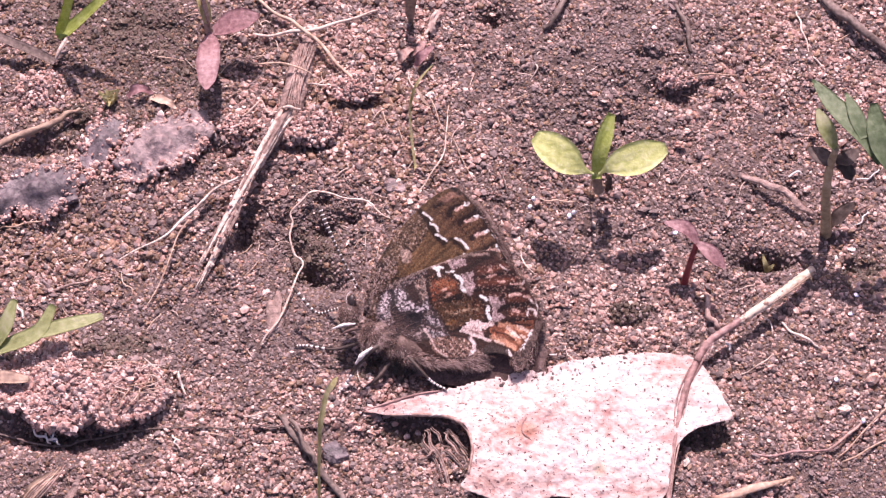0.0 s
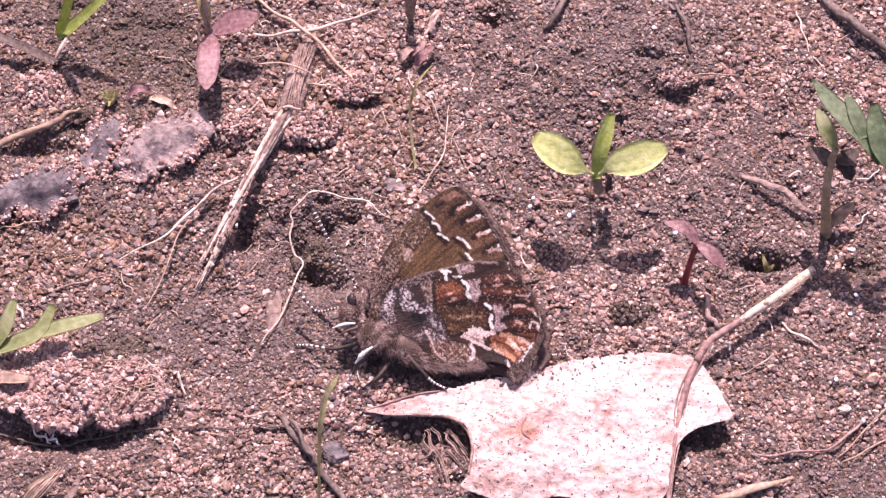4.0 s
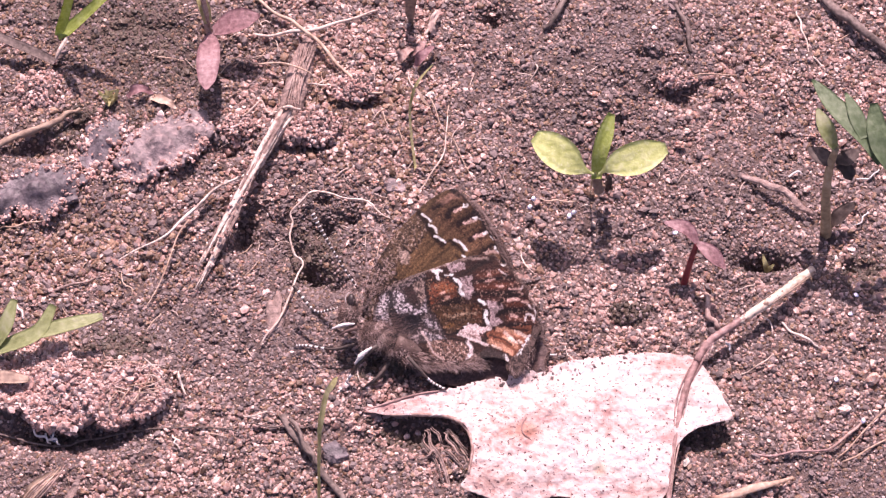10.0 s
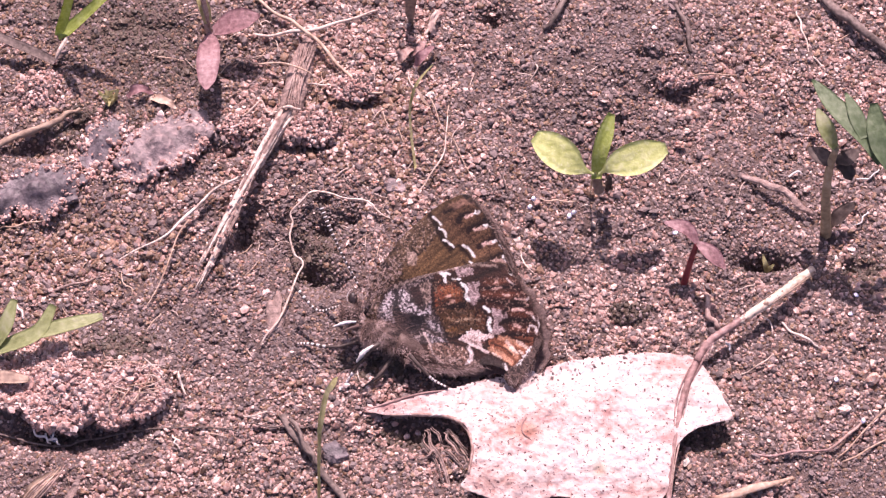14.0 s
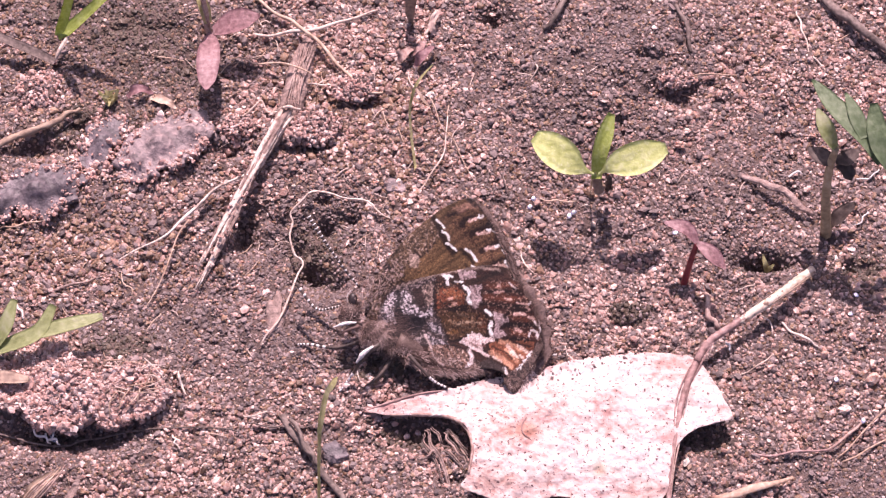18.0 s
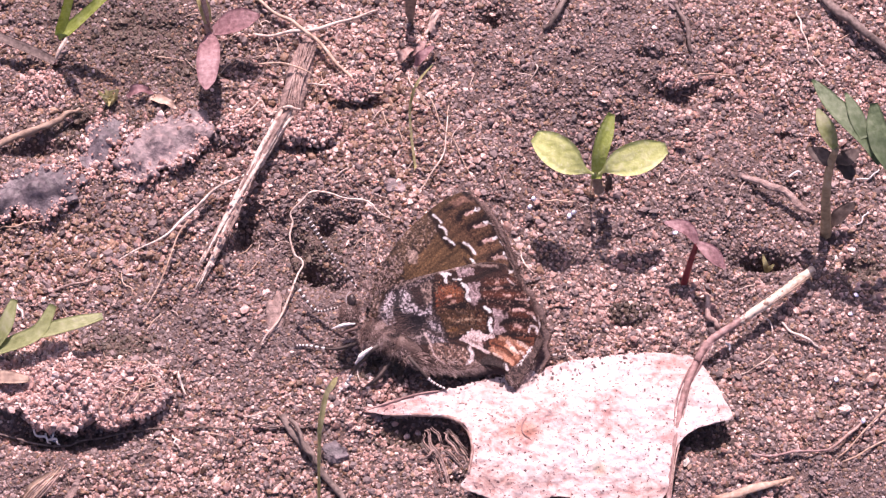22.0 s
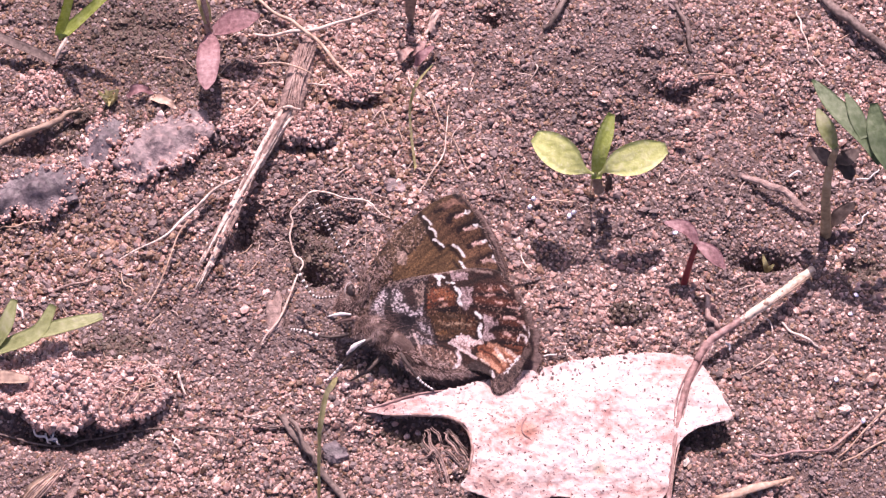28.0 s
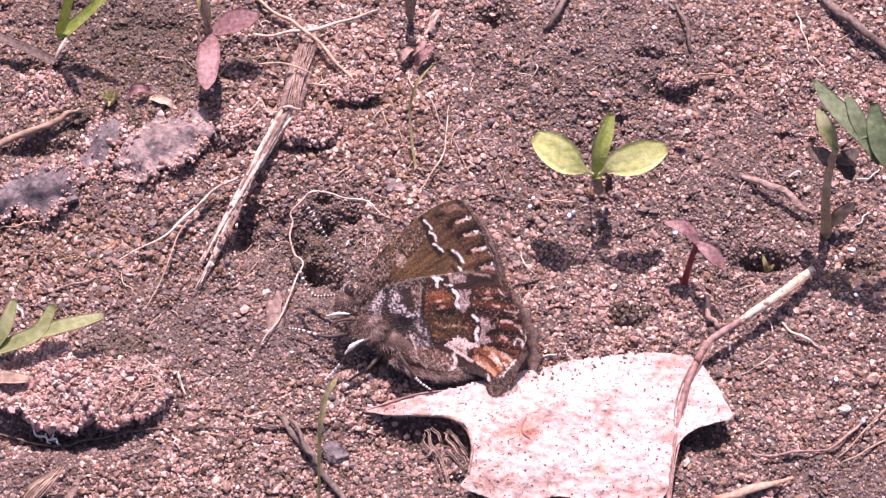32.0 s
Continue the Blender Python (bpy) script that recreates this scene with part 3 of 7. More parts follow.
def build_dead_leaf():
    rim = [(-6.59, -14.02, 0.08), (-4.18, -13.42, 0.61), (-1.73, -12.82, 0.9), (0.71, -12.47, 0.87), (4.28, -11.35, 0.58), (7.86, -10.59, 0.61), (11.88, -9.82, 0.86),
           (15.02, -9.44, 0.87), (18.58, -9.53, 0.98), (20.25, -10.31, 1.11), (21.08, -11.67, 1.39), (22.01, -13.66, 1.83), (22.6, -15.28, 2.09),
           (21.36, -15.77, 2), (19.76, -16.17, 1.94), (18.58, -17.15, 2.03), (17.95, -18.26, 1.86), (17.78, -20.35, 1.57), (16.48, -22.16, 1.17),
           (12.98, -22.65, 0.84), (9.48, -21.55, 1.02), (6.84, -21.97, 1.41), (4.2, -22.01, 1.77), (1.45, -21.06, 1.98), (2.01, -19.97, 2.42),
           (2.33, -17.9, 2.51), (1.85, -16.2, 2.03), (0.49, -15.06, 1.39), (-2.18, -14.63, 0.67), (-4.62, -14.39, 0.3)]
    inner = [(9.56, -14.32, 1.82), (5.11, -16.39, 2.28), (14, -13.36, 1.78), (11.71, -18.05, 1.68), (18.64, -14.23, 1.58), (18.14, -17.02, 1.44), (6.41, -19.6, 2.05), (20.61, -13.95, 2.09)]
    at = (9.6, -15.46, -0.15)
    leaf = thing("dead_leaf", at, "bleached white dead leaf with a torn, curled edge on the soil", "leaf")
    rim, inner = off(rim, at), off(inner, at)
    lift = crinkle(crinkle(draped(rim + inner), 0.3, 0.45, 3), 0.1, 1.6, 8)
    geo = sheet(rim, 0.16, lift, 0.14)
    ob = part("leaf_blade", geo, LEAF, leaf)
    v = np.array(geo[0])
    tone = np.ones((len(v), 3))
    wander = np.array([noise.noise((p[0] * 0.9, p[1] * 0.9, 4.4)) + 0.5 * noise.noise((p[0] * 2.6, p[1] * 2.6, 1.1)) for p in v])
    for (sx, sy), (rx, ry), shade, depth in STAINS:
        w = depth * np.clip(np.exp(-((v[:, 0] - sx + at[0]) / rx) ** 2 - ((v[:, 1] - sy + at[1]) / ry) ** 2) * (1 + 1.1 * wander), 0, 1)
        tone = tone * (1 - w[:, None]) + np.array(shade) * w[:, None]
    streaks = np.array([noise.noise(((p[0] - 3 * p[1]) * 0.22, (p[1] + 0.25 * p[0]) * 1.9, 6.0)) + 0.6 * noise.noise((p[0] * 0.8, (p[1] + 0.25 * p[0]) * 4.0, 2.0)) for p in v])
    tone = tone * (1 - np.clip(streaks, 0, 1)[:, None] * np.array((0.2, 0.37, 0.35)))
    layer = ob.data.color_attributes.new("stain", "FLOAT_COLOR", "POINT")
    layer.data.foreach_set("color", np.hstack([np.clip(tone, 0, 1), np.ones((len(v), 1))]).astype(np.float32).ravel())

    def along(name, pts, radii, mat=PETIOLE, label=""):
        part(name, tube(off(pts, at), radii, sides=9, wobble=0.22, n=40, seed=len(pts)), mat, leaf, label)

    along("midrib", [(20.12, -9.99, 1.15), (19.28, -12.07, 1.54), (18.64, -14.25, 1.63), (18.23, -16.58, 1.53), (17.75, -19.44, 1.62), (17.42, -22.63, 1.42)], [0.28, 0.3, 0.24, 0.22, 0.2, 0.18], RIB, "pinkish pale midrib")
    along("leafstalk", [(20.01, -10.3, 1.32), (21.04, -8.7, 1.41), (23.08, -7.27, 1.6), (24.08, -6.57, 1.65)], [0.28, 0.31, 0.3, 0.3], RIB, "dry pinkish brown leafstalk")
    rag = np.random.RandomState(6)
    for k in range(9):
        side = np.array((rag.normal(0, 0.2), rag.normal(0, 0.1), 0.2 - 0.05 * (k % 3)))
        path = [np.array(p) + side * (0.7 + 0.3 * math.sin(i * 1.7 + k)) for i, p in enumerate([(17.43, -22.4, 1.42), (17.84, -19.22, 1.68), (18.28, -16.58, 1.53), (18.68, -14.25, 1.63), (19.33, -12.07, 1.54), (20.06, -10.2, 1.31), (21.03, -8.74, 1.42), (22.99, -7.37, 1.59), (23.99, -6.66, 1.64)])]
        lo = (0, 0, 2, 3, 0, 4, 1, 3, 5)[k]
        along("fibre", [tuple(p) for p in path[lo:lo + 4]], [0.02, 0.06, 0.06, 0.02], (RIB, PETIOLE, RIB)[k % 3])
    along("stalk_end", [(23.44, -7.03, 1.61), (25.81, -5.41, 1.8), (27.67, -4.02, 1.73), (29.5, -2.32, 1.12)], [0.28, 0.4, 0.4, 0.34], STALK, "bleached, speckled end of the stalk")
    for k in range(4):
        d = (k - 1.5) * 0.17
        along("fibre", [(24.3 + d, -6.3 - d, 1.98), (25.81 + d, -5.41 - d, 2.12 - 0.5 * d * d), (27.67 + d, -4.02 - d, 2.04 - 0.5 * d * d), (29.2 + d, -2.6 - d, 1.4)][k % 2:3 + k % 2], [0.03, 0.06, 0.03], BROWNSTEM if k % 2 else TWIG, "brown streak along the stalk")
    along("rolled_edge", [(-4.18, -14.44, 0.3), (-1.73, -14.58, 0.78), (0.53, -15.04, 1.36), (1.85, -16.21, 1.93), (2.28, -17.98, 2.48), (1.97, -20.07, 2.32)], [0.1, 0.16, 0.17, 0.15, 0.13, 0.08], PETIOLE, "rolled pinkish edge")
    along("rolled_edge", [(-6.41, -14.08, 0.1), (-4.09, -13.46, 0.59), (-1.69, -12.86, 0.9), (0.71, -12.54, 0.92)], [0.05, 0.12, 0.1, 0.03], RIB, "rolled pinkish edge")
    rng = np.random.RandomState(12)
    spots = []
    for k in range(70):
        f = rng.uniform()
        p = np.array(rim[4]) * (1 - f) + np.array(rim[7]) * f + (rng.normal(0, 0.3), rng.normal(-0.35, 0.4), 0)
        spots.append((p[0], p[1], lift(p[:1], p[1:2])[0] + 0.05))
    grain_cloud("sand_coat", np.array(spots), np.minimum(rng.lognormal(0, 0.4, 70) * 0.075, 0.2), CRUMB, 1, 5, leaf, "dark soil crumbs along the rim", "stuff")
    hair = [(p[0], p[1], lift(np.array(p[:1]), np.array(p[1:2]))[0] + 0.06) for p in off([(6.54, -15.25, 2), (6.18, -15.92, 2.03), (6.26, -16.68, 2.04), (6.78, -17.04, 2)], at)]
    part("curled_hair", tube(hair, [0.04, 0.06, 0.03], sides=5), RIB, leaf, "curled brown hair stuck to the leaf")
    return leaf


build_dead_leaf()


# ---- seedlings ----
def build_seedling():
    at = (12.02, 4.66, -0.01)
    s = thing("seedling", at, "bright green seedling with two seed leaves and a young leaf", "seedling")
    part("stem", tube(off([at, (11.92, 4.86, 1.51), (12.06, 3.98, 5.93)], at), [0.06, 0.05, 0.1], seed=2), STEM, s, "pale brown stem")
    part("withered_leaf", blade(off([(12.71, 4.81, 4.6), (12.61, 4.75, 2.6), (12.47, 4.3, 1.2)], at), [0.3, 0.6, 0.5, 0.2], fold=0.4, thick=0.12, wave=0.08, seed=0), BROWNSTEM, s, "withered brown leaf")
    part("withered_leaf", blade(off([(12.9, 4.8, 4.4), (13.24, 4.75, 2.6), (13.2, 4.45, 1.3)], at), [0.12, 0.3, 0.3, 0.12], fold=0.4, thick=0.12, wave=0.08, seed=1), DARKLEAF, s, "withered brown leaf")
    part("seed_leaf", blade(off([(11.92, 3.82, 6.06), (10.53, 3.91, 7.35), (8.96, 4.88, 8), (7.24, 6.22, 8)], at), [0.1, 0.22, 0.62, 1.1, 1.32, 1.3, 1.05, 0.5], up=(0, -0.4, 1), fold=0.1, thick=0.2, seed=1), SEEDLEAF, s)
    part("seed_leaf", blade(off([(12.36, 3.82, 6.06), (13.43, 3.95, 7.35), (15.41, 4.34, 8), (17.65, 5.12, 8.13)], at), [0.1, 0.22, 0.62, 1.05, 1.27, 1.28, 1.0, 0.42], up=(0, -0.4, 1), fold=0.1, thick=0.2, seed=2), SEEDLEAF, s)
    part("young_leaf", blade(off([(12.12, 3.73, 5.42), (12.43, 5.4, 7.4), (13.3, 7.98, 8.5)], at), [0.4, 0.55, 0.68, 0.66, 0.3], up=(0.25, -0.6, 0.7), fold=0.35, thick=0.12, seed=3), GREEN, s, "folded green young leaf")


def build_lobed_seedling():
    at = (30.9, 1.49, -0.44)
    s = thing("lobed_seedling", at, "green seedling with lobed leaves on a brown stem", "seedling")
    part("stem", tube(off([at, (30.47, 2.27, 3.87), (30.46, 3.43, 7.74), (30.76, 4.07, 10.32)], at), [0.46, 0.38, 0.33, 0.28], wobble=0.15), STEM, s, "olive-brown stem")
    part("leaf", merge(blade(off([(34.15, 2.49, 10.97), (32.77, 4.21, 12.25), (30.64, 6.47, 12.64), (28.92, 8.96, 12.38)], at), [0.4, 0.68, 0.78, 0.85, 0.6, 0.12], fold=0.1, thick=0.2, wave=0.1, seed=4),
                       blade(off([(32.76, 3.97, 12.25), (32.13, 5.67, 12.77), (31.41, 7.57, 12.9)], at), [0.35, 0.6, 0.5, 0.12], fold=0.1, thick=0.2, seed=5)), SAGE, s)
    part("leaf", merge(blade(off([(35, 1.9, 10.97), (33.89, 3.72, 12.26), (33.49, 6.55, 13.16)], at), [0.5, 0.75, 0.8, 0.75, 0.3], fold=0.1, thick=0.2, wave=0.1, seed=6),
                       blade(off([(34.14, 3.18, 11.35), (35.46, 5.19, 12.26), (36.16, 6.53, 12.51)], at), [0.4, 0.8, 0.2], fold=0.1, thick=0.2, seed=7)), SAGE, s)
    part("leaf", blade(off([(30.67, 4.07, 10.32), (29.84, 4.92, 12), (29.14, 6.37, 12.64)], at), [0.3, 0.65, 0.6, 0.12], fold=0.2, thick=0.12, seed=8), PALEGREEN, s, "pale downy leaf")
    for pts, w in (([(30.76, 3.61, 8.38), (29.85, 4.2, 8.38), (28.81, 5.18, 8)], 0.7), ([(30.84, 3.8, 8.51), (31.83, 4.04, 8.51), (32.79, 4.91, 8.26)], 0.65),
                   ([(31.04, 3.67, 8.26), (31.9, 3.3, 7.48), (32.29, 2.9, 6.97)], 0.6), ([(31.01, 1.77, 0.38), (32.04, 2.51, 1.39), (33.09, 3.11, 2.05)], 0.55)):
        part("withered_leaf", blade(off(pts, at), [0.25, w, w * 0.9, 0.15], fold=0.25, thick=0.2, wave=0.08), DARKLEAF, s, "withered dark brown leaf")


def build_red_seedling():
    at = (19.27, -3.07, -0.01)
    s = thing("red_seedling", at, "tiny seedling with a red stem and mauve leaves", "seedling")
    top = (20.13, -1.3, 4.13)
    part("stem", tube(off([at, (19.61, -2.35, 2.06), top], at), [0.3, 0.26, 0.22]), RED, s)
    part("leaf", blade(off([top, (19.27, -0.36, 4.77), (17.48, 0.06, 5.03)], at), [0.2, 0.5, 0.55, 0.1], fold=0.2, thick=0.18), MAUVE, s)
    part("leaf", blade(off([top, (21.17, -2.24, 4.26), (22.33, -3.38, 3.74)], at), [0.2, 0.55, 0.6, 0.1], fold=0.2, thick=0.18), MAUVE, s)


def build_corner_seedling():
    at = (-36.41, -10.75, 0.07)
    s = thing("lobed_seedling", at, "pale green seedling with narrow-lobed leaves", "seedling")
    part("stem", tube(off([at, (-36.03, -10.39, 1.55), (-35.39, -9.84, 2.32)], at), [0.5, 0.45, 0.4]), MOSSY, s)
    part("leaf", merge(blade(off([(-35.52, -9.84, 2.32), (-33.46, -9.39, 3.1), (-31.68, -8.55, 3.48), (-30.62, -6.54, 3.87)], at), [0.55, 0.58, 0.66, 0.62, 0.5, 0.3], fold=0.25, thick=0.35, seed=1),
                       blade(off([(-32.13, -8.83, 3.35), (-29.91, -8.26, 3.61), (-26.75, -7.4, 3.61)], at), [0.5, 0.58, 0.6, 0.52, 0.28], fold=0.25, thick=0.35, seed=2)), PALEGREEN, s)
    part("leaf", blade(off([(-35.74, -9.84, 2.32), (-34.43, -8.36, 3.61), (-33.65, -6.28, 4.39)], at), [0.5, 0.6, 0.62, 0.5, 0.25], fold=0.25, thick=0.35, seed=3), PALEGREEN, s)
    part("leaf", blade(off([(-35.91, -11.89, 1.94), (-34.29, -12.1, 2.45), (-32.55, -12.13, 2.06)], at), [0.5, 0.55, 0.5, 0.25], fold=0.15, thick=0.35, seed=4), BROWNSTEM, s, "withered brownish leaf")


def build_mauve_seedling():
    at = (-19.24, 19.48, -0.24)
    s = thing("mauve_seedling", at, "small seedling with dull mauve leaves", "seedling")
    part("stem", blade(off([at, (-19.25, 19.28, 3.35), (-19.6, 20.23, 6.45)], at), [0.4, 0.36, 0.34], up=(0.5, 0.35, 0.9), fold=-0.5, thick=0.4), PETIOLE, s, "reddish stem")
    part("leaf", blade(off([(-18.98, 18.49, 2.06), (-19.08, 15.78, 3.1), (-19.16, 12.58, 3.35)], at), [0.26, 0.46, 0.66, 0.82, 0.91, 0.95, 0.95, 0.9, 0.8, 0.6, 0.08], fold=0.12, thick=0.2), MAUVE, s)
    part("leaf", blade(off([(-18.78, 18.51, 2.32), (-17.03, 18.86, 3.35), (-14.93, 19.11, 3.87)], at), [0.4, 0.85, 1.05, 0.9, 0.15], fold=0.12, thick=0.2), MAUVE, s)
    part("leaf", blade(off([(-19.23, 19.03, 2.84), (-19.52, 19.7, 4.51), (-20.19, 21.04, 5.42)], at), [0.3, 0.45, 0.4, 0.15], fold=0.2, thick=0.2), MOSSY, s, "greenish narrow leaf")


def build_grass():
    at = (-31.93, 16.87, 0.15)
    s = thing("grass_tuft", at, "small tuft of green grass with a white base", "grass")
    part("sheath", blade(off([(-31.99, 16.57, 0.34), (-31.45, 17.49, 0.97), (-30.86, 18.48, 1.28)], at), [0.06, 0.16, 0.18, 0.12], up=(0.5, 0.35, 0.9), fold=-0.3, thick=0.15), ROOT, s, "white base of the shoot")
    part("blade", blade(off([(-31.54, 18.15, 2.32), (-30.89, 18.48, 4.39), (-29.9, 19.2, 8.38)], at), [0.25, 0.42, 0.4, 0.35], up=(0.3, -0.3, 1), fold=0.3, thick=0.12), GREEN, s)
    part("blade", blade(off([(-31.44, 17.94, 2.32), (-29.91, 18.52, 3.61), (-26.67, 19.78, 7.1)], at), [0.3, 0.55, 0.5, 0.4], up=(0, 0, 1), fold=0.3, thick=0.12), GREEN, s)
    part("blade", blade(off([(-31.91, 16.52, 0.64), (-33.54, 17.12, 1.29), (-37.26, 18.63, 1.81)], at), [0.3, 0.4, 0.4, 0.3], fold=0.3, thick=0.15), TWIG, s, "grey dried blade")


build_seedling()
build_lobed_seedling()
build_red_seedling()
build_corner_seedling()
build_mauve_seedling()
build_grass()


# ---- sticks, straws and roots ----
def stalk(name, pts, radii, mat, label, category, group="", wobble=0.32, sides=7, flat=1.0, n=None, kink=0.12):
    at = pts[0]
    ob = part(name, tube(off(pts, at), radii, n=n, sides=sides, wobble=wobble, flat=flat, seed=len(name) + len(pts) + len(label), kink=kink), mat, None, "", at)
    return tagged(ob, label, category, group)


def build_stick():
    at = (-12.88, 12.08, 0.21)
    s = thing("stick", at, "weathered stick with a frayed, bleached lower end", "stick")
    part("shaft", tube(off([(-11.02, 19.1, -0.32), (-11.69, 15.94, 0.25), (-12.45, 12.25, 0.71), (-13.94, 8.92, 0.94)], at), [0.8, 1.0, 0.92, 0.5], sides=14, wobble=0.2, n=50, flat=0.8), STICK, s, "dusty brown upper end")
    rng = np.random.RandomState(9)
    ends = [(-19.09, -2.18, 0.35), (-18.65, -1.44, 0.44), (-19.83, -3.56, 0.12), (-18.3, 0.07, 0.85), (-19.64, -1.63, 0.42), (-17.77, 0.51, 0.75), (-17.39, 2.12, 0.28), (-18.93, -0.33, 0.85), (-17.05, 3.3, 0.31), (-19.35, -2.88, 0.13)]
    for k, e in enumerate(ends + [tuple(np.array(q) + (0.35, 0.2, 0.15)) for q in ends]):
        a0 = np.array((-12.68, 11.53, 1.54)) + rng.uniform(-0.55, 0.55, 3) * (1, 0.4, 0.4)
        e = np.array(e)
        pts = [a0 + (e - a0) * f + rng.normal(0, 0.1, 3) + np.array((0, 0, 1.6 * f * (1 - f))) for f in (0, 0.33, 0.66)] + [e]
        r = rng.uniform(0.11, 0.24)
        part("splinter", tube(off(pts, at), [r * 0.8, r * 1.1, r, r * 0.35], sides=6, wobble=0.4, n=30, seed=k), STICK if k % 4 == 3 else BONE, s, "bleached splinter")
    for k in range(30):
        a0 = np.array((-11.1, 18.04, 0.72)) + (rng.uniform(-0.8, 0.8), 0, rng.uniform(0.0, 0.4))
        e = np.array((-12.41, 11.93, 1.57)) + (rng.uniform(-0.7, 0.7), 0, rng.uniform(-0.1, 0.2))
        part("fibre", tube(off([a0, (a0 + e) / 2 + rng.normal(0, 0.08, 3), e], at), [0.02, 0.05, 0.025], sides=5, wobble=0.3, n=16, seed=k), (STICK, PETIOLE, STICK)[k % 3], s)
    dust = []
    for k in range(70):
        f = rng.uniform()
        q = np.array((-13.02, 11.04, 1.81)) * (1 - f) + np.array((-18.92, -1.9, 1.05)) * f + rng.normal(0, 0.45, 3) * (1, 0.6, 0.3)
        dust.append(q - np.array(at) + (0, 0, 0.8 * f * (1 - f)))
    grain_cloud("sand_coat", np.array(dust), np.minimum(rng.lognormal(0, 0.4, 70) * 0.11, 0.25), LIT_PALESAND, 1, 9, s, "sand grains caught in the fibres", "stuff")
    part("bark_ring", tube(off([(-13.64, 12.04, 0.72), (-12.79, 11.65, 2.13), (-11.59, 11.72, 1.26)], at), [0.06, 0.13, 0.07], wobble=0.5, kink=0.12, n=18), ROOT, s, "pale rim where the bark ends")


build_stick()

def root(path, radii, mat, label):
    kind = "root" if mat in (ROOT, TWIG, WHITE, BONE) else "straw"
    stalk("rootlet" if kind == "root" else "straw", path, [0.72 * r for r in radii], mat, label, kind, "roots and straws")


root([(-15.39, 22.6, 0.54), (-13.24, 20.56, 0.71), (-11.32, 18.75, 1.57), (-9.69, 17.51, 1.25), (-8.28, 15.66, 1.11), (-6.65, 13.91, 0.89), (-4.9, 13.71, 0.68)], [0.2, 0.24, 0.24, 0.2, 0.14], STRAW, "curved tan root over a stick")
root([(-15.67, 19.39, 0.14), (-13.21, 19.08, 0.92), (-10.4, 19.09, 1.51), (-8.34, 20.2, 0.89), (-5.42, 21.45, 0.42)], [0.14, 0.18, 0.2, 0.16, 0.1], ROOT, "pale forked root on the soil")
root([(-15.01, 19.41, 0.3), (-14.82, 19.97, 0.53), (-14.19, 20.42, 0.38)], [0.09, 0.07, 0.05], ROOT, "short pale rootlet lying on sandy soil")
root([(-17.91, 17.52, -0.82), (-15.52, 16.88, 0.14), (-13.13, 15.94, 1.37), (-11.02, 15.08, 1.75), (-10.72, 14.31, 0.91)], [0.08, 0.1, 0.11, 0.08], STRAW, "thin tan rootlet over a stick")
root([(-11.03, 14.18, 1.18), (-8.96, 14.19, 0.94), (-7.11, 13.98, 0.75)], [0.08, 0.09, 0.07], ROOT, "thin pale rootlet lying on sandy soil")
root([(-24.27, 17.8, 0.37), (-23.17, 17.13, 0.47), (-21.34, 16.91, 0.08)], [0.06, 0.09, 0.06], STRAW, "thin curved straw lying on sandy soil")
root([(-17.43, 11.25, 0.24), (-16.31, 11.61, 0.64), (-15.04, 12.84, 0.75), (-14.24, 12.12, 0.66), (-13.09, 12.06, 0.68)], [0.08, 0.11, 0.1, 0.08], ROOT, "crooked pale rootlet lying on sandy soil")
root([(-4.19, 2.57, 0.16), (-5.88, 3.75, 0.66), (-8.38, 4.35, 0.88), (-10.67, 4.5, 0.88), (-11.94, 3.26, 0.4), (-12.3, 1.74, -0.2), (-11.91, -0.09, -0.36), (-11.39, -1.32, -0.27), (-11.94, -3.01, -0.02), (-13.21, -6.59, 0.57), (-14.62, -8.63, 0.08)], [0.1, 0.13, 0.13, 0.13, 0.14, 0.13, 0.14, 0.08], ROOT, "long curling pale root lying on sandy soil")
root([(-13.86, 0.47, -0.94), (-12.95, 0.81, -0.81), (-12.02, 0.55, -0.67)], [0.05, 0.06, 0.05], ROOT, "short side rootlet lying on sandy soil")
root([(-15.13, 5.97, 1.5), (-16.14, 5.84, 1.35), (-17.93, 4.87, 1.49), (-20.16, 2.83, 1.35), (-22.83, 0.35, 0.99), (-26.45, -1.54, 0.23)], [0.16, 0.16, 0.18, 0.2, 0.15, 0.06], BONE, "pale forked rootlet lying on sandy soil")
root([(-20.37, 2.01, 1.18), (-21.39, 0.42, 0.83), (-22.41, -2.23, 0.68), (-23.79, -5.23, 0.24)], [0.09, 0.1, 0.08, 0.05], STRAW, "thin forked straw lying on sandy soil")
root([(-31.99, -3.78, 0.39), (-29.94, -3.44, 0.75), (-27.3, -2.6, 0.4)], [0.16, 0.16, 0.07], STICK, "short pale straw lying on sandy soil")
root([(-25.7, -2.14, 0.25), (-25.07, -3.71, 0.69), (-24.71, -4.52, 0.29)], [0.06, 0.07, 0.04], STRAW, "short thin straw lying on sandy soil")
root([(-22.45, -5.8, 0.42), (-23.62, -7.44, 0.27)], [0.07, 0.05], STRAW, "short thin straw lying on sandy soil")
root([(-35.62, 1.54, 0.57), (-33.79, 1.77, 0.82), (-32, 2.29, 0.77), (-31.24, 2.87, 0.39)], [0.09, 0.11, 0.09, 0.06], STRAW, "thin crooked straw lying on sandy soil")
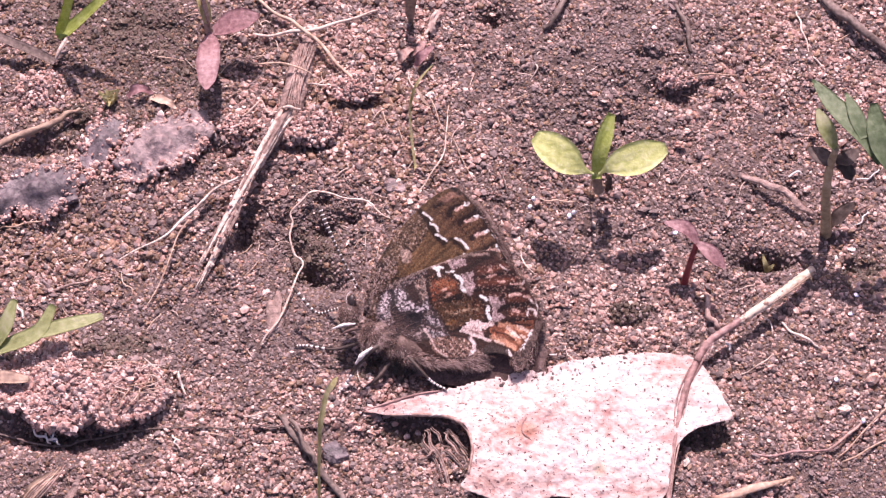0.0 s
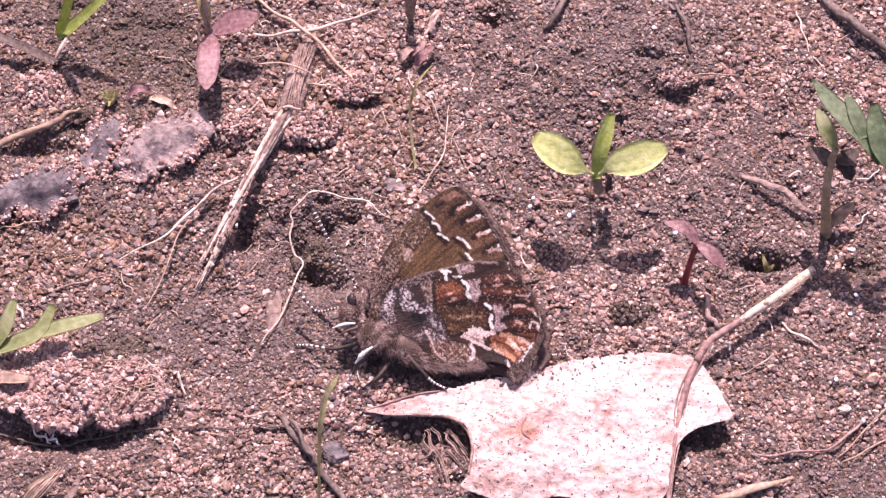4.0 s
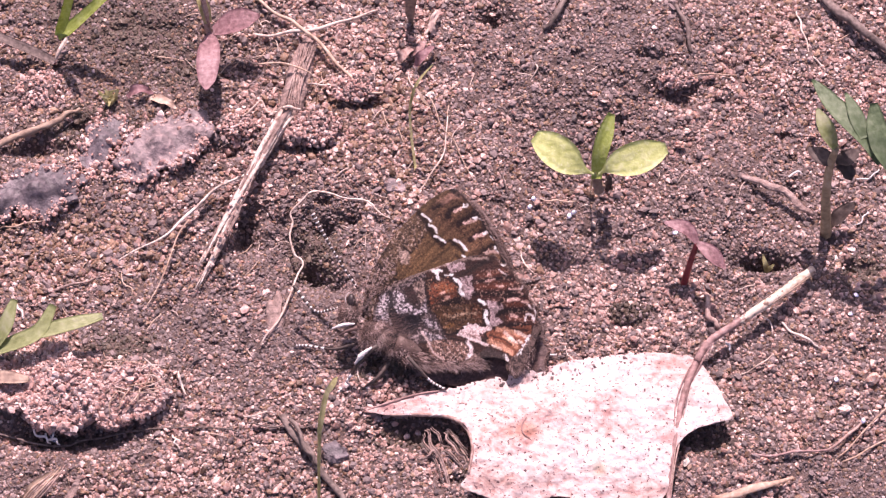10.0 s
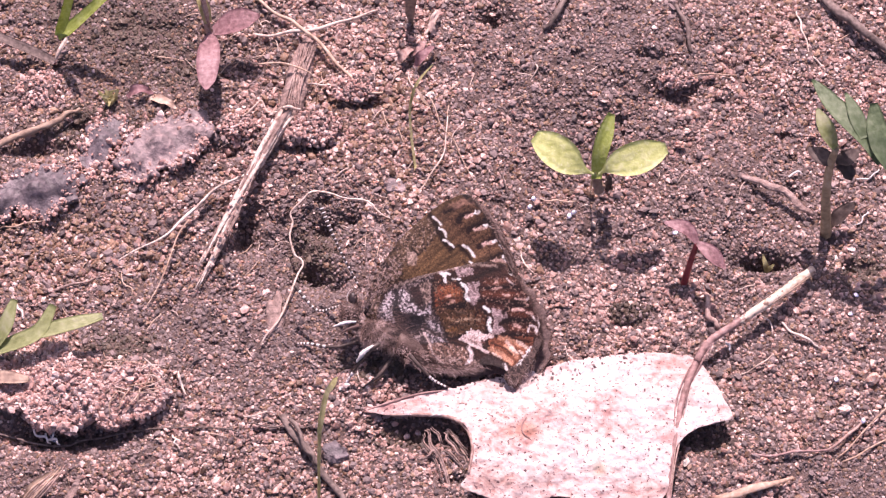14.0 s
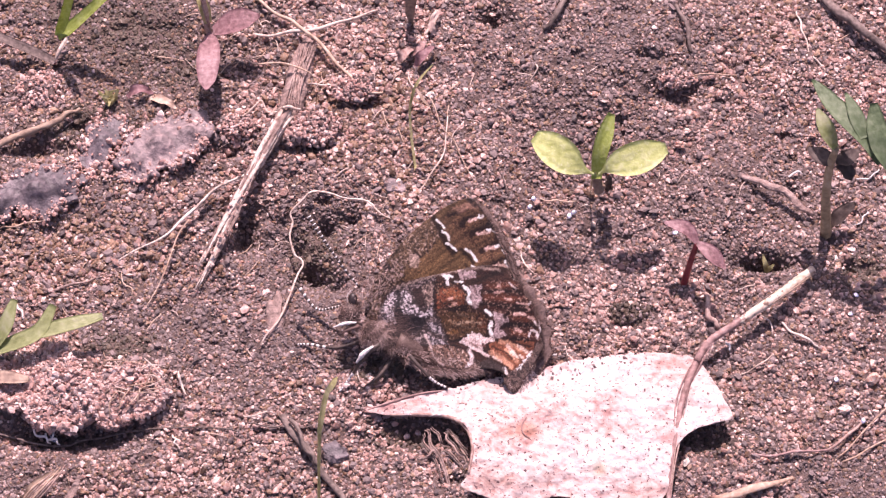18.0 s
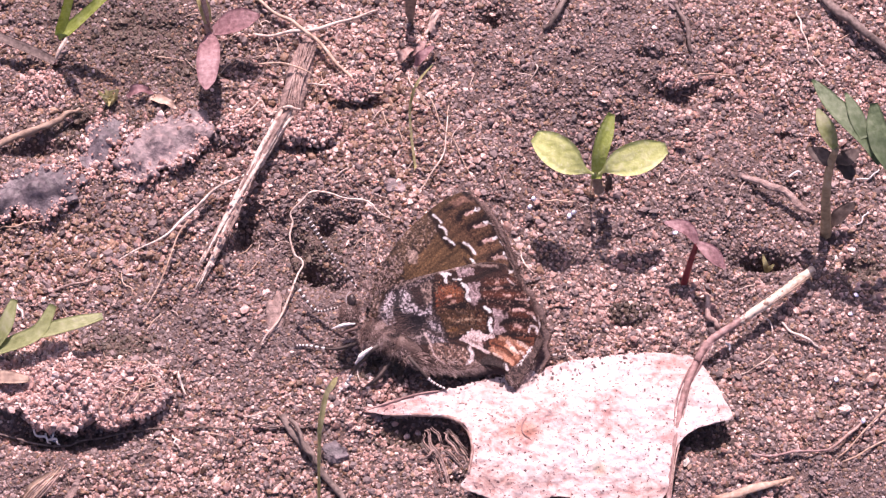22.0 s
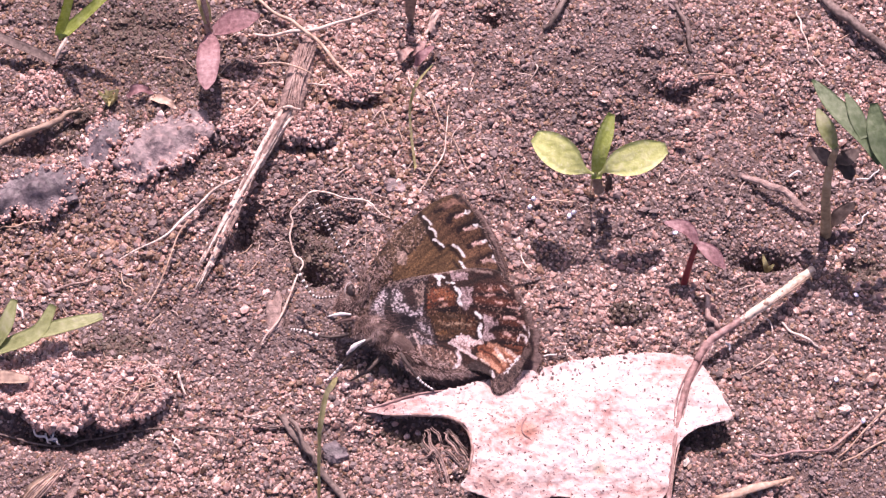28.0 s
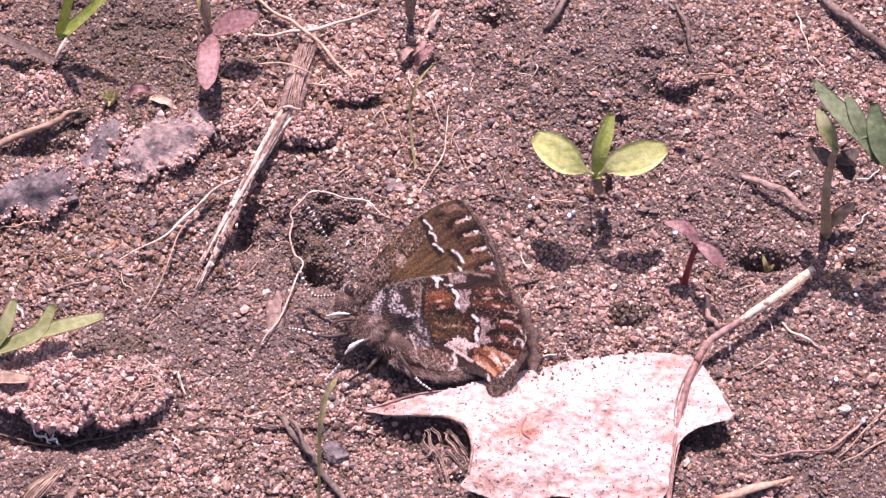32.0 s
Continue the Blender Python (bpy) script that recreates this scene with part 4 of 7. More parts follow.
root([(-35.75, -15.64, -0.29), (-32.19, -16.32, -0.63), (-29.54, -16.51, -0.87), (-26.9, -15.76, -0.83), (-23.27, -15.74, 0.09), (-17.02, -15.75, 0.61), (-15.71, -15.55, 0.33)], [0.12, 0.12, 0.12, 0.1, 0.1, 0.07], TWIG, "long dark rootlet lying on sandy soil")
root([(-0.42, 20.77, 1.51), (-1.02, 19.74, 0.96), (-1.49, 19.02, 0.44)], [0.2, 0.22, 0.08], ROOT, "short bleached splinter lying on sandy soil")
root([(-4.89, 12.1, 0.58), (-3.86, 10.28, 0.75), (-2.85, 8.82, 0.4)], [0.06, 0.08, 0.05], STRAW, "short thin straw lying on sandy soil")
root([(0.37, 11.61, 0.65), (0.18, 8.37, 1.03), (-1.1, 6.38, 0.95), (-2.24, 4.62, 0.41)], [0.08, 0.09, 0.1, 0.06], ROOT, "thin bent straw lying on sandy soil")
root([(-1.66, 13.82, 0.86), (-0.18, 11.12, 1.14), (1.1, 8.85, 0.77), (2.47, 5.77, 0.64)], [0.05, 0.07, 0.06, 0.04], STRAW, "thin straw lying on sandy soil")
root([(-2.87, 15.62, 0.78), (-2.5, 14.38, 0.78), (-1.48, 13.24, 0.47)], [0.05, 0.07, 0.04], ROOT, "short thin straw lying on sandy soil")
root([(-8.42, 6.41, 0.34), (-7.6, 6.79, 0.6), (-7.74, 7.31, 0.58), (-7.14, 6.11, 0.11)], [0.08, 0.1, 0.07, 0.05], ROOT, "curled pale rootlet lying on sandy soil")
root([(7.9, 16.83, 1.86), (7.57, 15.74, 1.98), (7.74, 15.01, 1.99), (7.1, 14.17, 1.59)], [0.07, 0.09, 0.09, 0.07], ROOT, "short curved pale rootlet lying on sandy soil")
root([(18.98, 14.75, 1.18), (21.06, 14.92, 1.35), (24.12, 15.33, 0.63)], [0.07, 0.09, 0.07], STRAW, "thin straw across a hollow")
root([(29.2, 21.34, 0.42), (29.43, 19.72, 0.71), (29.91, 17.74, 0.7), (30.88, 16.41, 0.65), (31.94, 15.01, 0.54)], [0.08, 0.1, 0.08, 0.09, 0.05], ROOT, "thin pale rootlet lying on sandy soil")
root([(33.53, 6.14, 0.06), (34.59, 6.03, 0.3), (35.39, 6.99, 0.18)], [0.08, 0.1, 0.07], WHITE, "curved white rootlet lying on sandy soil")
root([(33.18, 2.21, -0.14), (33.81, 2.73, 0.15), (34.31, 3.29, 0.01)], [0.06, 0.08, 0.05], WHITE, "short white rootlet lying on sandy soil")
root([(25.26, -5.93, 0.14), (26.16, -6.58, 0.31), (26.24, -7.63, 0.01)], [0.06, 0.08, 0.04], ROOT, "thin pale rootlet lying on sandy soil")
root([(23.07, -10.98, 0.04), (24.87, -10.14, 0.35), (26.25, -9.27, 0.22)], [0.06, 0.08, 0.05], ROOT, "thin pale straw lying on sandy soil")
root([(23.15, -14.62, 0.39), (24.61, -14.5, 0.44)], [0.1, 0.09], ROOT, "short pale straw lying on sandy soil")
root([(6.17, -0.32, 0.27), (6.69, -1.71, 0.62), (7.28, -2.28, 0.23)], [0.06, 0.08, 0.05], ROOT, "short pale straw lying on sandy soil")
root([(4.84, 6.49, 1.03), (5.06, 5.32, 1.06), (5.29, 4.23, 0.47)], [0.09, 0.09, 0.06], TWIG, "short dark straw lying on sandy soil")
root([(7.8, 4.34, 0.47), (9.17, 3.95, 0.43), (10.78, 4.18, 0.16)], [0.08, 0.11, 0.06], STRAW, "short straw on the soil")
root([(6.98, -9.54, 0.41), (8.99, -9.49, 0.77)], [0.09, 0.1], WHITE, "short white straw beside the leaf")
root([(9.65, -8.87, 1.14), (10.26, -10.17, 1.01)], [0.06, 0.06], ROOT, "short pale straw lying on sandy soil")
root([(-26.75, -11.4, 2.85), (-25.85, -10.9, 3.26), (-23.69, -10.82, 2.61)], [0.05, 0.07, 0.05], STRAW, "thin straw on a clod")
root([(-25.38, -14.63, 0.79), (-23.65, -14.02, 1.64), (-22.35, -13.27, 1.58)], [0.06, 0.06, 0.04], ROOT, "thin straw on a clod")
root([(-20.94, -10.95, 0.55), (-20.58, -12.02, 0.82), (-20.22, -12.81, 0.41)], [0.12, 0.14, 0.08], ROOT, "short bleached splinter lying on sandy soil")
root([(-23.74, -15.66, -0.24), (-22.79, -16.39, 0.18)], [0.06, 0.05], ROOT, "short pale straw lying on sandy soil")
root([(-21.23, -16.16, 0.45), (-20.6, -17.46, 0.74)], [0.12, 0.08], ROOT, "short pale splinter lying on sandy soil")
root([(-15.72, -14.54, 0.55), (-14.38, -14.7, 0.6), (-13.43, -14.12, 0.34)], [0.06, 0.1, 0.06], ROOT, "short pale rootlet lying on sandy soil")
root([(-15.27, -15.19, 0.38), (-12.6, -15.53, 0.4), (-9.96, -15.15, 0.04)], [0.07, 0.08, 0.06], TWIG, "thin dark rootlet lying on sandy soil")
root([(30.78, -18.08, 0.26), (32.62, -16.17, 0.47), (35.43, -13.1, 0.52)], [0.07, 0.09, 0.09], STRAW, "thin tan straw lying on sandy soil")
root([(31.2, -18.39, 0.33), (33.24, -17.31, 0.36), (35.74, -15.8, 0.48)], [0.1, 0.12, 0.1], STRAW, "thin tan straw lying on sandy soil")

stalk("straw", [(-36.89, 8.48, 0.48), (-33.71, 10.08, 0.95), (-31.23, 11.27, 1.04), (-29.6, 12.26, 0.68)], [0.3, 0.32, 0.26, 0.12], BROWNSTEM, "thick orange-brown straw lying on the soil", "straw")
stalk("straw", [(21.13, -21.68, 0.75), (23.99, -20.9, 1.02), (27.32, -19.78, 0.66)], [0.2, 0.36, 0.3, 0.12], STRAW, "flat orange-tan straw lying on the soil", "straw", flat=0.35, kink=0.05)
stalk("straw", [(24.21, -17.85, 0.78), (27.2, -17.8, 0.9), (30.57, -17.45, 0.48)], [0.09, 0.12, 0.08], RIB, "long tan straw lying on the soil", "straw")
stalk("straw", [(29.99, -17.57, 0.41), (31.73, -16.18, 0.5), (33.38, -14.58, 0.28)], [0.1, 0.14, 0.08], PETIOLE, "tan straw lying on the soil", "straw")
stalk("straw", [(24.08, 5.97, 1.28), (26.24, 4.97, 1.26), (28.06, 4.23, 0.91), (29.89, 2.83, 0.26)], [0.2, 0.32, 0.32, 0.2], STICK, "flat grey-brown straw lying on the soil", "straw", flat=0.6)
stalk("straw", [(26.98, -6.48, 0.28), (28.28, -7.72, 0.71), (29.74, -8.71, 0.51)], [0.09, 0.13, 0.08], ROOT, "pale greenish straw lying on the soil", "straw")
stalk("straw", [(34.32, -4.18, 0.4), (36.34, -4.45, 0.35)], [0.3, 0.25], STRAW, "broad orange straw lying on the soil", "straw", flat=0.5)
stalk("twig", [(31.28, 23.18, 0.44), (32.89, 20.61, 1.02), (34.67, 19.01, 1.06), (37.18, 17.15, 0.62)], [0.32, 0.4, 0.34, 0.3], TWIG, "dark grey twig lying on the soil", "twig", wobble=0.2)
stalk("twig", [(8.25, 18.95, 1.99), (9.08, 20.03, 2.41), (10.32, 22.14, 2.39)], [0.16, 0.24, 0.22], TWIG, "short dark twig lying on the soil", "twig", wobble=0.2)
stalk("twig", [(27.22, 21.48, -0.3), (27.49, 18.19, -0.05), (27.97, 15.06, -0.05), (28.52, 11.84, -0.3)], [0.4, 0.5, 0.45, 0.3], STICK, "half-buried grey-brown twig sunk in soil", "twig", wobble=0.25, flat=0.5)
stalk("twig", [(20.94, -3.98, 0.17), (21.33, -5.76, 0.33), (21.94, -6.98, 0.08)], [0.18, 0.24, 0.2], PETIOLE, "short tan twig lying on the soil", "twig", wobble=0.15)
stalk("twig", [(-12.62, -14.44, 0.31), (-11.02, -17.11, 0.45), (-9.45, -19.38, 0.22), (-7.44, -21.67, 0.07)], [0.3, 0.3, 0.28, 0.25], TWIG, "dark grey twig lying on the soil", "twig", wobble=0.2)
stalk("twig", [(-12.06, -15, 0.87), (-10.56, -17.28, 0.91), (-9.89, -18.8, 0.54)], [0.16, 0.18, 0.1], TWIG, "thin grey twig lying on the soil", "twig", wobble=0.2)
# Dark strip added where a soil ridge's edge lies in shade; no twig there.
stalk("twig", [(19.15, 21.18, 1.93), (20.08, 19.26, 1.89), (20.38, 17.09, 1.36)], [0.15, 0.22, 0.12], TWIG, "dark curved twig lying on the soil", "twig", wobble=0.2)


def build_shoots():
    at = (-2.25, 6.95, 0.27)
    s = thing("green_shoot", at, "thin upright green shoot among straws", "shoot")
    part("blade", blade(off([at, (-2.61, 9.14, 2.06), (-2.69, 10.79, 3.87), (-2.09, 12.15, 5.42), (-0.77, 13.41, 6.45)], at), [0.14, 0.15, 0.14, 0.12, 0.05], up=(0.4, 0.35, 0.9), fold=0.4, thick=0.08, n=24), MOSSY, s)
    part("side_leaf", blade(off([(-2.21, 11.15, 6.71), (-1.63, 10.4, 6.19), (-1.09, 9.9, 5.68)], at), [0.1, 0.14, 0.05], thick=0.08), STRAW, s)
    at = (-9.73, -22.05, -0.18)
    s = thing("green_shoot", at, "thin yellow-green shoot standing in the soil", "shoot")
    part("blade", blade(off([at, (-9.66, -20.36, 2.84), (-9.55, -18.27, 5.93), (-9.04, -16.06, 8), (-8.29, -14.84, 9.03)], at), [0.22, 0.24, 0.23, 0.22, 0.1], up=(0.4, 0.35, 0.9), fold=0.4, thick=0.08, wave=0.04, n=30), MOSSY, s)
    part("bud", blade(off([(-8.82, -15.7, 8.26), (-8.46, -15.35, 8.9), (-8.07, -14.86, 9.29)], at), [0.15, 0.24, 0.08], thick=0.15), MOSSY, s)
    at = (-2.61, 20.29, 0.22)
    s = thing("brown_shoot", at, "brown withered leaf tip standing upright", "shoot")
    part("leaf", blade(off([at, (-2.69, 20.47, 2.58), (-2.39, 21.1, 5.81)], at), [0.15, 0.4, 0.55], up=(0, -1, 0.5), fold=0.3), BROWNSTEM, s)
    at = (-31.46, -21.67, -0.18)
    s = thing("dry_leaf_shard", at, "pale splintered shard of a dry leaf", "leaf")
    part("shard", blade(off([(-32.71, -22.2, 0.25), (-31.33, -20.61, 0.76), (-29.75, -19.46, 1.19)], at), [0.3, 0.7, 0.55, 0.2], fold=0.35, thick=0.2, wave=0.12), BROWNSTEM, s)
    for k in range(6):
        d = (k - 2.5) * 0.22
        lo, hi = (-32.32, -22, 0.72), (-29.82, -19.61, 1.33)
        part("fibre", tube(off([(lo[0] + d, lo[1], lo[2]), ((lo[0] + hi[0]) / 2 + d * 1.2, (lo[1] + hi[1]) / 2 + 0.1 * d, 1.5 + 0.1 * abs(d)), (hi[0] + 0.5 * d, hi[1] + 0.4 * (k % 2), hi[2])], at), [0.05, 0.09, 0.03], sides=5, wobble=0.3, seed=k), (STRAW, STICK, PETIOLE)[k % 3], s)
    part("shard", blade(off([(-29.74, -22.15, 0.11), (-28.82, -20.7, 0.22), (-28.29, -19.49, 0.76)], at), [0.2, 0.3, 0.1], fold=0.3, thick=0.15), STICK, s)


build_shoots()


def build_scraps():
    at = (-1.81, 17.25, 0.24)
    s = thing("dry_leaf_shard", at, "crumpled pinkish scraps of a dry leaf", "leaf")
    for k, (pts, w, mat) in enumerate((([(-0.65, 19.01, 0.67), (-0.93, 19.59, 1.27), (-0.19, 21.02, 1.53)], 0.3, PETIOLE), ([(-2.27, 16.15, 0.55), (-1.67, 16.74, 1.44), (-0.74, 17.72, 1.15)], 0.42, MAUVE), ([(-3.66, 16.43, 0.61), (-3.15, 17.03, 1.18), (-2.28, 17.82, 0.74)], 0.4, PETIOLE), ([(-1.49, 18.45, 0.74), (-1.95, 17.41, 1.14), (-2.6, 17.03, 0.66)], 0.3, RIB))):
        part("scrap", blade(off(pts, at), [0.1, w, w * 0.8, 0.1], fold=0.4, thick=0.1, wave=0.1, seed=k), mat, s)
    at = (-27, 13.21, 0.22)
    s = thing("moss_tuft", at, "small tuft of olive moss", "moss")
    rng = np.random.RandomState(3)
    for k in range(11):
        x, y = rng.uniform(-0.6, 0.6), rng.uniform(-0.7, 0.7)
        part("moss_leaf", blade([(x, y, -0.1), (x + rng.normal(0, 0.25), y + rng.normal(0, 0.25), 0.7), (x + rng.normal(0, 0.5), y + rng.normal(0, 0.5), 1.2)], [0.12, 0.2, 0.05], up=(0.2, -0.7, 0.7), thick=0.06, n=8, seed=k), MOSSY, s)
    at = (-24.94, 13.78, 0.12)
    s = thing("dry_leaf_shard", at, "small curled reddish-brown dry leaf scrap", "leaf")
    part("scrap", blade(off([(-25.79, 13.45, 0.37), (-24.87, 13.8, 1.12), (-23.68, 13.78, 0.32)], at), [0.15, 0.4, 0.35, 0.1], fold=0.5, thick=0.12, wave=0.1), MAUVE, s)
    part("scrap", blade(off([(-24.14, 13.5, 0.26), (-22.81, 13.04, 0.56), (-21.81, 12.54, 0.12)], at), [0.15, 0.4, 0.3, 0.1], fold=0.4, thick=0.12, wave=0.1), STRAW, s)
    at = (26.02, -1.51, -1.2)
    s = thing("green_shoot", at, "tiny green shoot in the shade of leaves", "shoot")
    part("blade", blade(off([at, (25.92, -1.21, -0.4), (25.67, -0.51, 0.1)], at), [0.15, 0.22, 0.06], up=(0, -0.7, 0.7), thick=0.08, n=10), MOSSY, s)
    part("blade", blade(off([at, (26.27, -1.41, -0.6), (26.62, -1.16, -0.4)], at), [0.12, 0.2, 0.05], up=(0, -0.7, 0.7), thick=0.08, n=10), MOSSY, s)
    for pts in ([(-32.16, -15.44, 0.18), (-31.46, -16.07, -0.17), (-30.85, -16.5, -0.55)], [(-31.2, -15.79, -0.16), (-30.65, -16.25, -0.21), (-30.13, -16.59, -0.56)], [(-30.59, -15.6, -0.16), (-30.74, -16.41, -0.28)], [(-33.96, -5.05, 0.38), (-33.34, -6.4, 0.57)], [(22.48, -8.14, 0.19), (22.77, -8.98, 0.22)], [(27.95, 6.26, 0.45), (29.11, 6.48, 0.42)]):
        stalk("splinter", pts, [0.06, 0.1, 0.05], WHITE, "short white splinter on dark soil", "splinter", "white splinters")


build_scraps()


# ---- stones and bark ----
def plate(name, rim, mid, mat, label, category, thick=0.6, bumps=0.22):
    at = mid[0]
    r, m = [(x, y, z + 0.08) for x, y, z in off(rim, at)], [(x, y, z + 0.75) for x, y, z in off(mid, at)]
    c = spline(np.vstack([r, r[:1]]), len(r) * 5)[:-1]
    rag = np.random.RandomState(len(rim))
    r = [tuple(p + rag.normal(0, 0.2, 3) * (1, 1, 0.3)) for p in c]
    lift = crinkle(crinkle(draped(r[::2] + m), bumps, 0.6, len(rim)), 0.14, 1.9, 5)
    ob = part(name, sheet(r, 0.2, lift, thick), mat, None, "", at)
    edge = c[rag.randint(0, len(c), 300)] * rag.uniform(0.35, 1.1, (300, 1)) ** 0.3 + rag.normal(0, 0.3, (300, 3))
    edge[:, 2] = lift(edge[:, 0], edge[:, 1]) - rag.uniform(-0.1, 0.15, 300)
    grain_cloud("sand_coat", edge, np.minimum(rag.lognormal(0, 0.45, 300) * 0.12, 0.33), LIT_PALESAND, 1, len(rim), ob, "sand grains on the rim", "stuff")
    return tagged(ob, label, category)


plate("bark_flake", [(-26.34, 6.7, 0.8), (-26.03, 8.85, 1.09), (-24.53, 10.41, 1.01), (-21.82, 11.55, 0.77), (-19.64, 11.9, 0.58), (-18.76, 10.4, 0.71), (-19.36, 8.71, 0.62), (-20.74, 7.19, 1.37), (-22.54, 6.52, 1.39), (-24.37, 5.52, 0.96), (-26, 5.93, 0.72)],
      [(-23.05, 8.59, 1.62), (-24.85, 7.17, 1.4), (-20.81, 9.71, 1.41)], SLATE, "grey flake of weathered bark", "bark")
plate("bark_flake", [(-37.04, 4.43, 1.35), (-34.81, 5.85, 1.54), (-32.36, 6.81, 1.42), (-29.88, 6.74, 1.14), (-28.85, 5.73, 0.93), (-29.77, 4.07, 1.05), (-31.19, 2.99, 1), (-32.37, 2.14, 0.68), (-33.37, 2.64, 0.89), (-34.27, 2.81, 1.05), (-35.25, 1.98, 0.81), (-36.98, 1.81, 0.73)],
      [(-32.9, 4.45, 1.84), (-35.14, 3.53, 1.66), (-30.69, 5.13, 1.47)], SLATE_DARK, "dark grey flake of weathered bark", "bark")
plate("bark_flake", [(-30.04, 7.19, 0.62), (-29.11, 9.1, 0.55), (-28.53, 11.28, 0.28), (-26.67, 11.61, 0.64), (-25.72, 10.6, 0.63), (-26.57, 8.73, 0.59), (-27.41, 6.8, 0.6), (-28.77, 6.22, 0.53)],
      [(-27.79, 9.17, 0.95)], SLATE_DARK, "dark scrap of rotting bark", "bark")


def build_litter():
    at = (-0.18, -17.28, -0.35)
    s = thing("dry_grass", at, "frayed wisp of dry grass under a leaf", "grass")
    for k, path in enumerate(([(-1.42, -15.84, 0.6), (-1.2, -16.89, 0.5), (-0.4, -18.04, 0.4), (0.26, -19.92, 0.4), (0.79, -21.47, 0.3)],
                              [(-1.6, -16.14, 0.4), (-1.42, -17.19, 0.4), (-0.62, -18.38, 0.3), (0.04, -20.26, 0.3)],
                              [(-0.97, -15.73, 0.8), (-0.4, -16.34, 0.9), (-0.09, -17.17, 0.6)],
                              [(0.09, -16.15, 0.9), (0.71, -17.08, 1), (1.32, -17.95, 0.8), (1.94, -18.92, 0.5)],
                              [(0.35, -15.92, 0.8), (1.06, -16.9, 0.9), (1.86, -17.68, 0.7), (2.3, -18.13, 0.4)],
                              [(-0.09, -17.56, 0.4), (0.71, -17.92, 0.6), (1.68, -19.07, 0.4)],
                              [(-2.03, -18.09, 0.3), (-1.28, -17.89, 0.5), (-0.53, -17.94, 0.4)],
                              [(0.71, -16.18, 0.5), (1.5, -17.4, 0.6), (2.21, -18.75, 0.3)])):
        for twin in range(2):
            shift = np.array((0.12, 0.08, 0.1)) * twin
            r = (0.09, 0.06, 0.07)[k % 3] * (1 - 0.3 * twin)
            part("strand", tube(off([tuple(np.array(p) + shift) for p in path], at), [r * 0.6, r * 1.2, r, r * 0.4], wobble=0.4, kink=0.1, seed=k), (STICK, TWIG, STICK, PETIOLE)[(k + 2 * twin) % 4], s)


build_litter()


def build_straw_mat():
    """Thin broken straws matted over the crust."""
    at = (-24.4, -12.3, 1.7)
    s = thing("straw_mat", at, "thin mat of broken tan straws on caked sand", "straw")
    rng = np.random.RandomState(88)
    for k in range(34):
        x, y, turn = rng.uniform(-1.9, 1.9), rng.uniform(-1.8, 1.5), rng.uniform(0, 6.28)
        size, bend, lift = rng.uniform(0.5, 1.3), rng.uniform(-0.35, 0.35), rng.uniform(0.15, 0.45)
        dx, dy = math.cos(turn) * size, math.sin(turn) * size
        r = rng.uniform(0.035, 0.07)
        part("straw", tube([(x - dx, y - dy, lift - 0.2), (x - bend * dy, y + bend * dx, lift + 0.12), (x + dx, y + dy, lift - 0.2)], [r * 0.7, r, r * 0.5], n=9, sides=5, wobble=0.2, seed=k), (STRAW, ROOT, BROWNSTEM)[k % 3], s)


build_straw_mat()


# ---- single stones ----
STONES = [lump((1, 0.85, 0.7), 2, 0.75, 1.3, k) for k in range(8)]
stone_meshes = []
for k, geo in enumerate(STONES):
    proto = part("pebble", geo, QUARTZ, smooth=False)
    stone_meshes.append(proto.data)
    bpy.data.objects.remove(proto)


def pebble(x, y, size, k, mat=None, sink=0.3):
    ob = new("pebble", stone_meshes[k % 8])
    ob.parent = ground
    rng = random.Random(k * 7 + 1)
    ob.location = (x * MM, y * MM, (fine_height(x, y) + size * (0.8 - sink)) * MM)
    ob.rotation_euler = [rng.uniform(0, 6.28) for _ in range(3)]
    ob.scale = [size * rng.uniform(0.8, 1.2) for _ in range(3)]
    return ob


FAR_STONES = [((-3.51, 13.15), 0.42), ((-20.48, 18.94), 0.3), ((-14.83, 18.89), 0.3), ((-7.74, 15.54), 0.34), ((-5.03, 18.36), 0.32), ((1.11, 12.1), 0.2), ((15.36, 12.22), 0.22), ((20.48, 13.16), 0.4),
    ((17.76, 14.03), 0.4), ((20.46, 11.54), 0.42), ((12.32, 12.73), 0.3), ((23.56, 10.44), 0.3), ((25.4, 17.78), 0.2), ((19.81, 10.04), 0.3), ((19.22, 8.75), 0.5), ((-28.51, 9.98), 0.26),
    ((-28.69, 9.07), 0.3), ((-28.78, 7.99), 0.36), ((-27.26, 7.98), 0.36), ((-32.89, 7.09), 0.25), ((-30, 5.65), 0.5), ((-22.75, 3.64), 0.4), ((-25.83, 4.04), 0.3)]
MID_STONES = [((-14.12, -7.29), 0.4), ((28.21, 6.06), 0.35), ((29.48, 5.23), 0.4), ((28.63, 4.83), 0.3), ((-3.01, 3.75), 0.28), ((-6.2, 1.98), 0.26), ((-5.4, 5.66), 0.34), ((-16.19, -0.85), 0.26),
    ((-13.71, 18.94), 0.3), ((26.16, 3.28), 0.2), ((29.11, 2.86), 0.24), ((28.95, 1.23), 0.4), ((23.8, -2.46), 0.36), ((13.64, -3.39), 0.38), ((11.98, 5.19), 0.36), ((12.12, 2.12), 0.34)]
